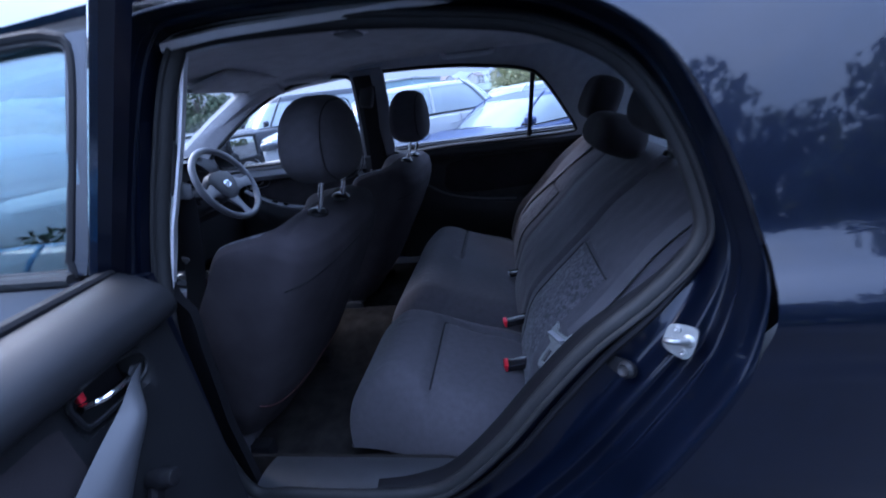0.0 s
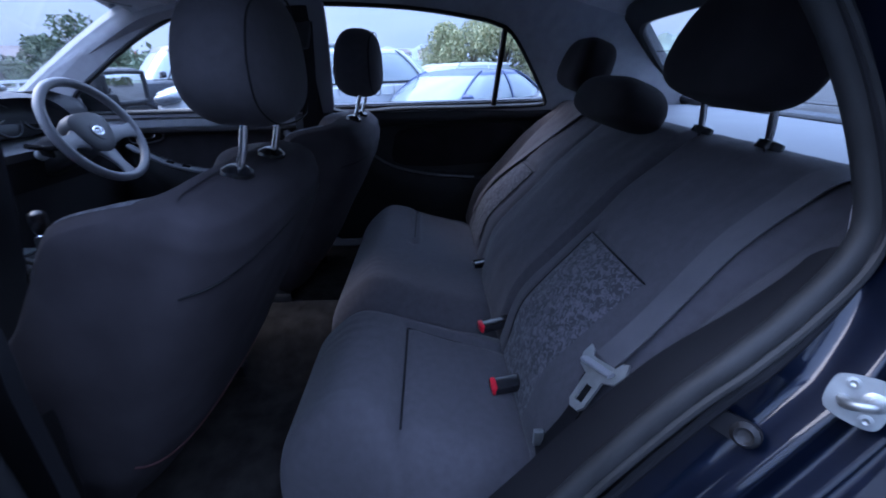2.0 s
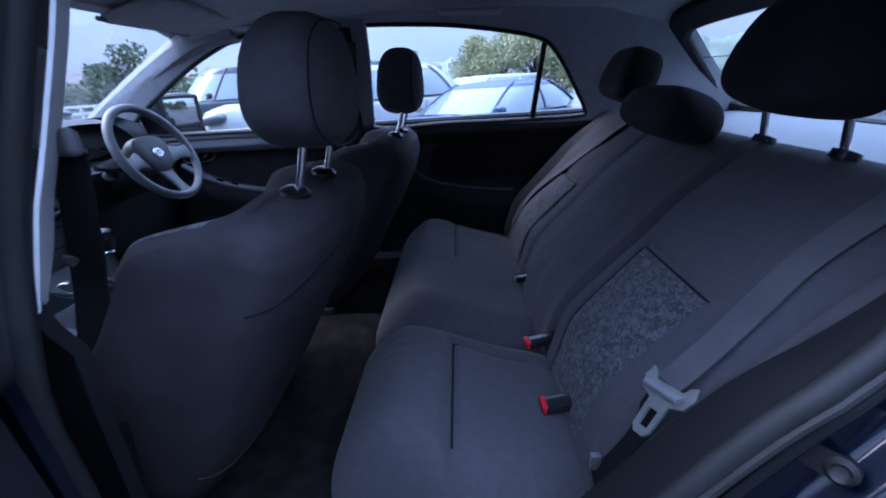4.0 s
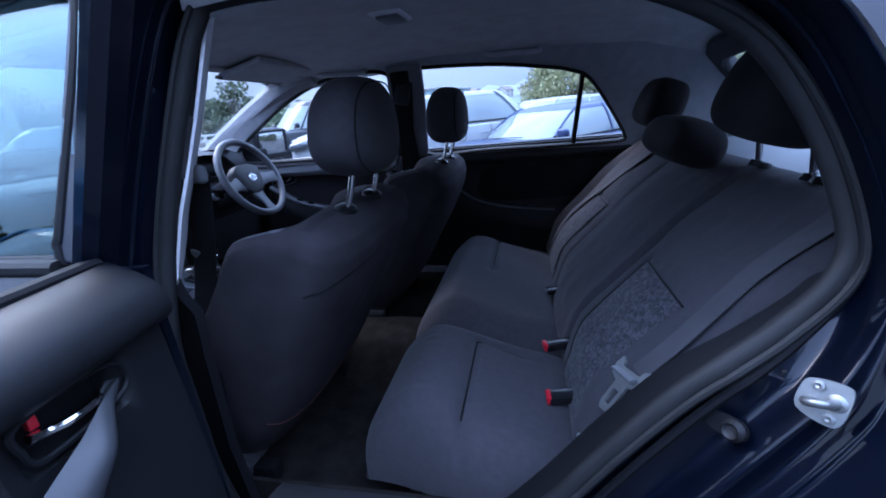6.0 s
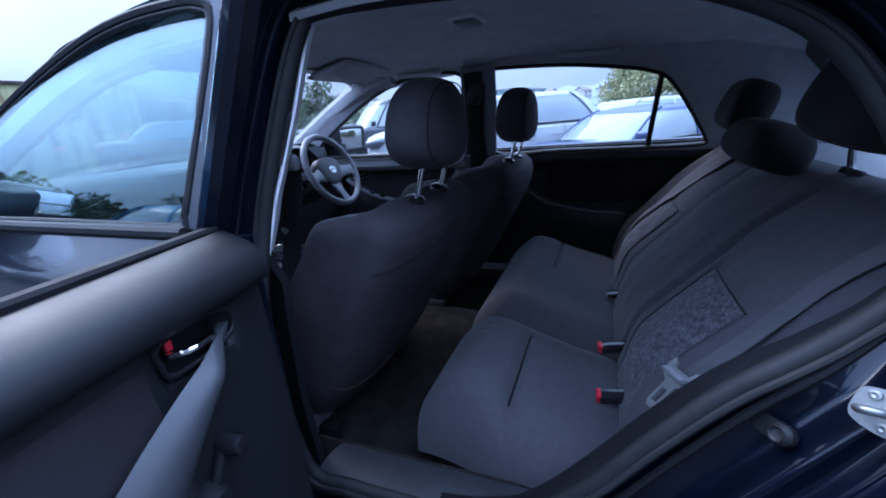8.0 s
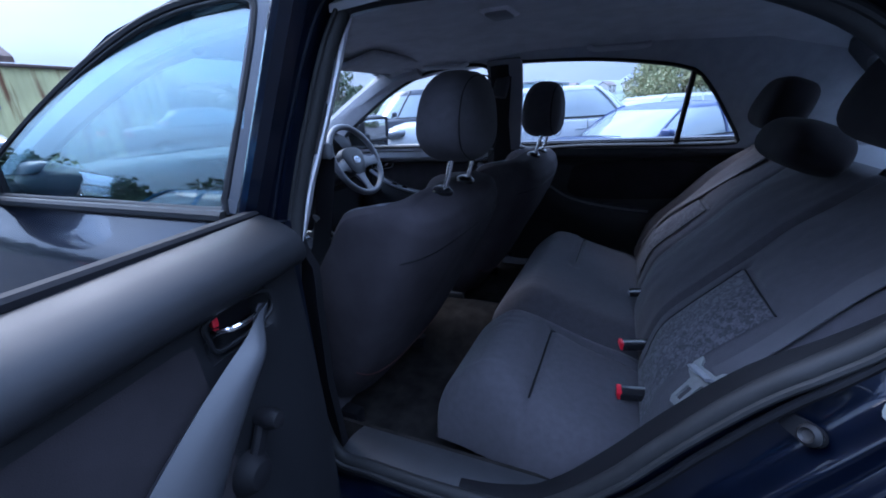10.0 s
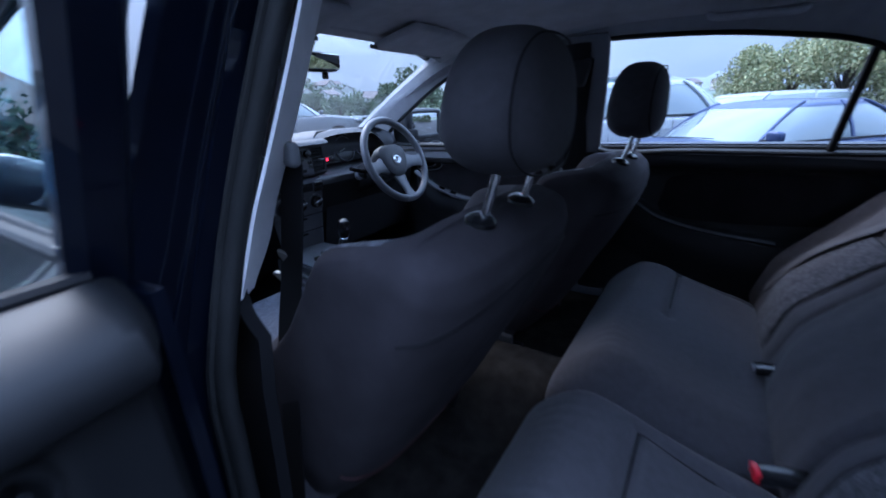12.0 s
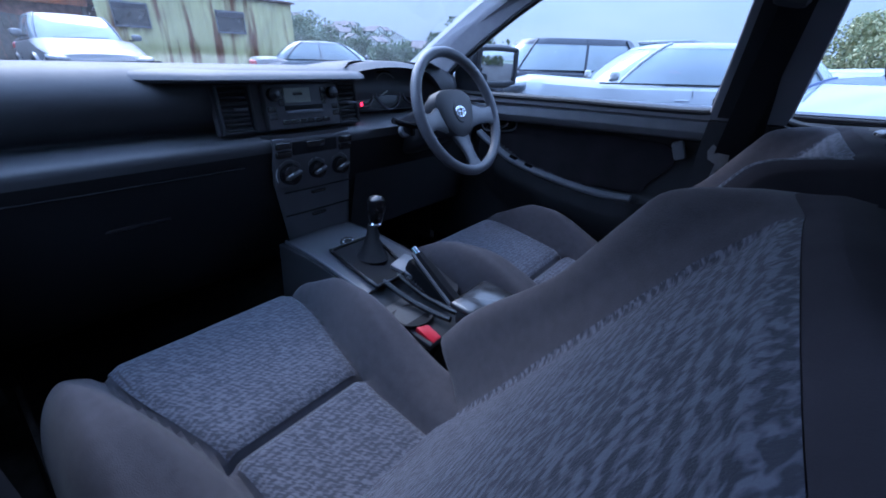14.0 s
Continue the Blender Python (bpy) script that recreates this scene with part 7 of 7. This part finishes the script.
for z in (0.7, 1.6):
    part("rail", box((-15.24, -0.6, z), (0.05, 6.9, 0.09), 0.008, 1), BARK, tf)
van = thing("box_container", at_az(78.6, 24, 0), "pale teal storage container with a white roof", "container")
cm = pose(*at_az(78.6, 24, 0), 0, 0, 80)
for nm, cc, ss, mt in (("walls", (0, 0, 1.05), (4.5, 2.2, 2.1), paint("pale_teal", (0.30, 0.42, 0.46))), ("roof", (0, 0, 2.14), (4.6, 2.3, 0.12), WHITE_P), ("doors", (0, -1.11, 1.0), (1.8, 0.04, 1.7), WHITE_P)):
    b = box(cc, ss, 0.02, 1)
    bmesh.ops.transform(b, matrix=cm, verts=b.verts)
    part(nm, b, mt, van)

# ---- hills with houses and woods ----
# aerial haze is mixed into both hill colours: paler and bluer with distance
HILL = mat("hazed_hillside", (0.15, 0.18, 0.15), 0.95, spec=0.1, var=0.5, scale=0.06, bump=0.0)
HAZE = mat("hazed_far_ridge", (0.25, 0.28, 0.35), 1.0, spec=0.0, var=0.15, scale=0.01)


def ridge(name, az0, az1, dist, el, material, label, rough=0.3, seed=0.0, deep=1.3, shape=()):
    n = 140

    def f(u, v):
        az = lerp(az0, az1, u)
        e = el * (0.72 + rough * noise.noise((az * 0.09 + seed, 0.3, 0)) + 0.4 * rough * noise.noise((az * 0.5 + seed, 1.7, 0)) + 0.12 * noise.noise((az * 2.1 + seed, 2.2, 0)))
        e *= table(shape, az) if shape else 1.0
        e *= smooth(u, 0.0, 0.06) * (1 - smooth(u, 0.94, 1.0))
        d = dist * lerp(0.75, deep, v)
        p = Vector(at_az(az, d, 0))
        p.z = -0.5 + (math.tan(radians(max(0.05, e))) * dist + 1.5) * smooth(v, 0.0, 0.55) * (1 + 0.06 * noise.noise((az * 0.7, v * 6, seed)))
        return p
    return tagged(part(name, sheet(f, n, 14), material), label, "hill", kind="structure")


ridge("backdrop_1", 58, 215, 900, 3.1, HAZE, "distant ridge with blue-grey haze in its colour", 0.35, 3.0)
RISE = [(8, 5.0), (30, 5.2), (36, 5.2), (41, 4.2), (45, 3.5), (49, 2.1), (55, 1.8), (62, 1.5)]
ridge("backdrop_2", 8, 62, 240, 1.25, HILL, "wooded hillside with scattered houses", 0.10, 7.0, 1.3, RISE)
ridge("backdrop_3", 62, 100, 420, 1.3, HILL, "low wooded rise", 0.3, 11.0)
ridge("backdrop_4", 108, 190, 160, 4.6, HILL, "grassy hillside behind the yard", 0.25, 5.0)
ridge("backdrop_5", 195, 365, 300, 4.0, HILL, "wooded slope across the yard", 0.25, 17.0)
rng = np.random.default_rng(5)
for k in range(26):
    az, ds = 33 + 24 * rng.random(), 160 + 75 * rng.random()
    h0 = max(0.0, (ds - 130) / 110) * math.tan(radians(table(RISE, az))) * 200
    house("hillside_house", at_az(az, ds, h0 + 1.0), rng.random() * 180, (5.2, 6.8, 3.4), RENDER, ROOF_R, "small pale house with a tiled roof on the hillside", 2, 2)
for k in range(8):
    az, ds = 74 + 16 * rng.random(), 250 + 80 * rng.random()
    house("hillside_house", at_az(az, ds, 3.0 + 2 * rng.random()), rng.random() * 180, (6.5, 8.5, 4.2), RENDER, ROOF_R, "small pale house with a tiled roof on the hillside", 2, 2)
lumps = []
for k in range(420):
    az, ds = 20 + 40 * rng.random(), 90 + 150 * rng.random()
    p = at_az(az, ds, max(0.0, (ds - 130) / 110) * math.tan(radians(table(RISE, az))) * 225 + 2.0 * rng.random())
    lumps.append((p, 1.6 + 2.6 * rng.random()))
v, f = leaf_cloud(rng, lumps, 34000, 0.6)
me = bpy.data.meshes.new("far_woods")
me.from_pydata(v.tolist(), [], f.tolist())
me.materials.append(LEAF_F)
tagged(new("far_woods", me), "dark green woods over the hillside", "woods", kind="stuff")
rows = [at_az(43 + 1.2 * k, 20 + 0.4 * k, 0.0) for k in range(9)]
fence = thing("yard_fence", rows[0], "pale slatted fence at the end of the yard", "fence")
for k, (x, y, z) in enumerate(rows):
    part("post", box((x, y, 0.5), (0.08, 0.08, 1.1), 0.01, 1), PLATE_W, fence)
for z in (0.45, 0.75, 1.0):
    part("rail", sweep([(x, y, z) for x, y, _ in rows], rect(0.03, 0.10, 0.005)), PLATE_W, fence)


# ---- the hatchback's own wheels and bumpers ----
part("front_bumper", loft([[Vector((-1.93 - 0.10 * math.cos(a) * (1 - (y / 0.80) ** 4), y, 0.47 + 0.24 * math.sin(a))) for a in [-1.5 + 3.0 * k / 10 for k in range(11)]] for y in [-0.74 + 1.48 * k / 16 for k in range(17)]], closed=False), NAVY, body)
part("rear_bumper", loft([[Vector((1.74 + 0.10 * math.cos(a) * (1 - (y / 0.80) ** 4), y, 0.42 + 0.20 * math.sin(a))) for a in [-1.5 + 3.0 * k / 10 for k in range(11)]] for y in [-0.72 + 1.44 * k / 16 for k in range(17)]], closed=False), NAVY, body)
for x in (-1.32, 1.30):
    for sgn in (-1, 1):
        mw = Matrix.Translation((x, sgn * 0.62, 0.305)) @ Euler((radians(-90 * sgn), 0, 0)).to_matrix().to_4x4()
        whl = part("wheel", lathe([(0.001, 0.02), (0.18, 0.02), (0.29, 0.0), (0.305, 0.02), (0.305, 0.15), (0.29, 0.17), (0.21, 0.17), (0.195, 0.15), (0.001, 0.12)], mw, 32), TYRE, body, "black tyre")
        part("rim", lathe([(0.001, 0.150), (0.03, 0.152), (0.05, 0.140), (0.18, 0.136), (0.20, 0.162), (0.212, 0.165), (0.212, 0.13), (0.001, 0.13)], mw, 24), ALLOY, whl, "silver wheel trim")
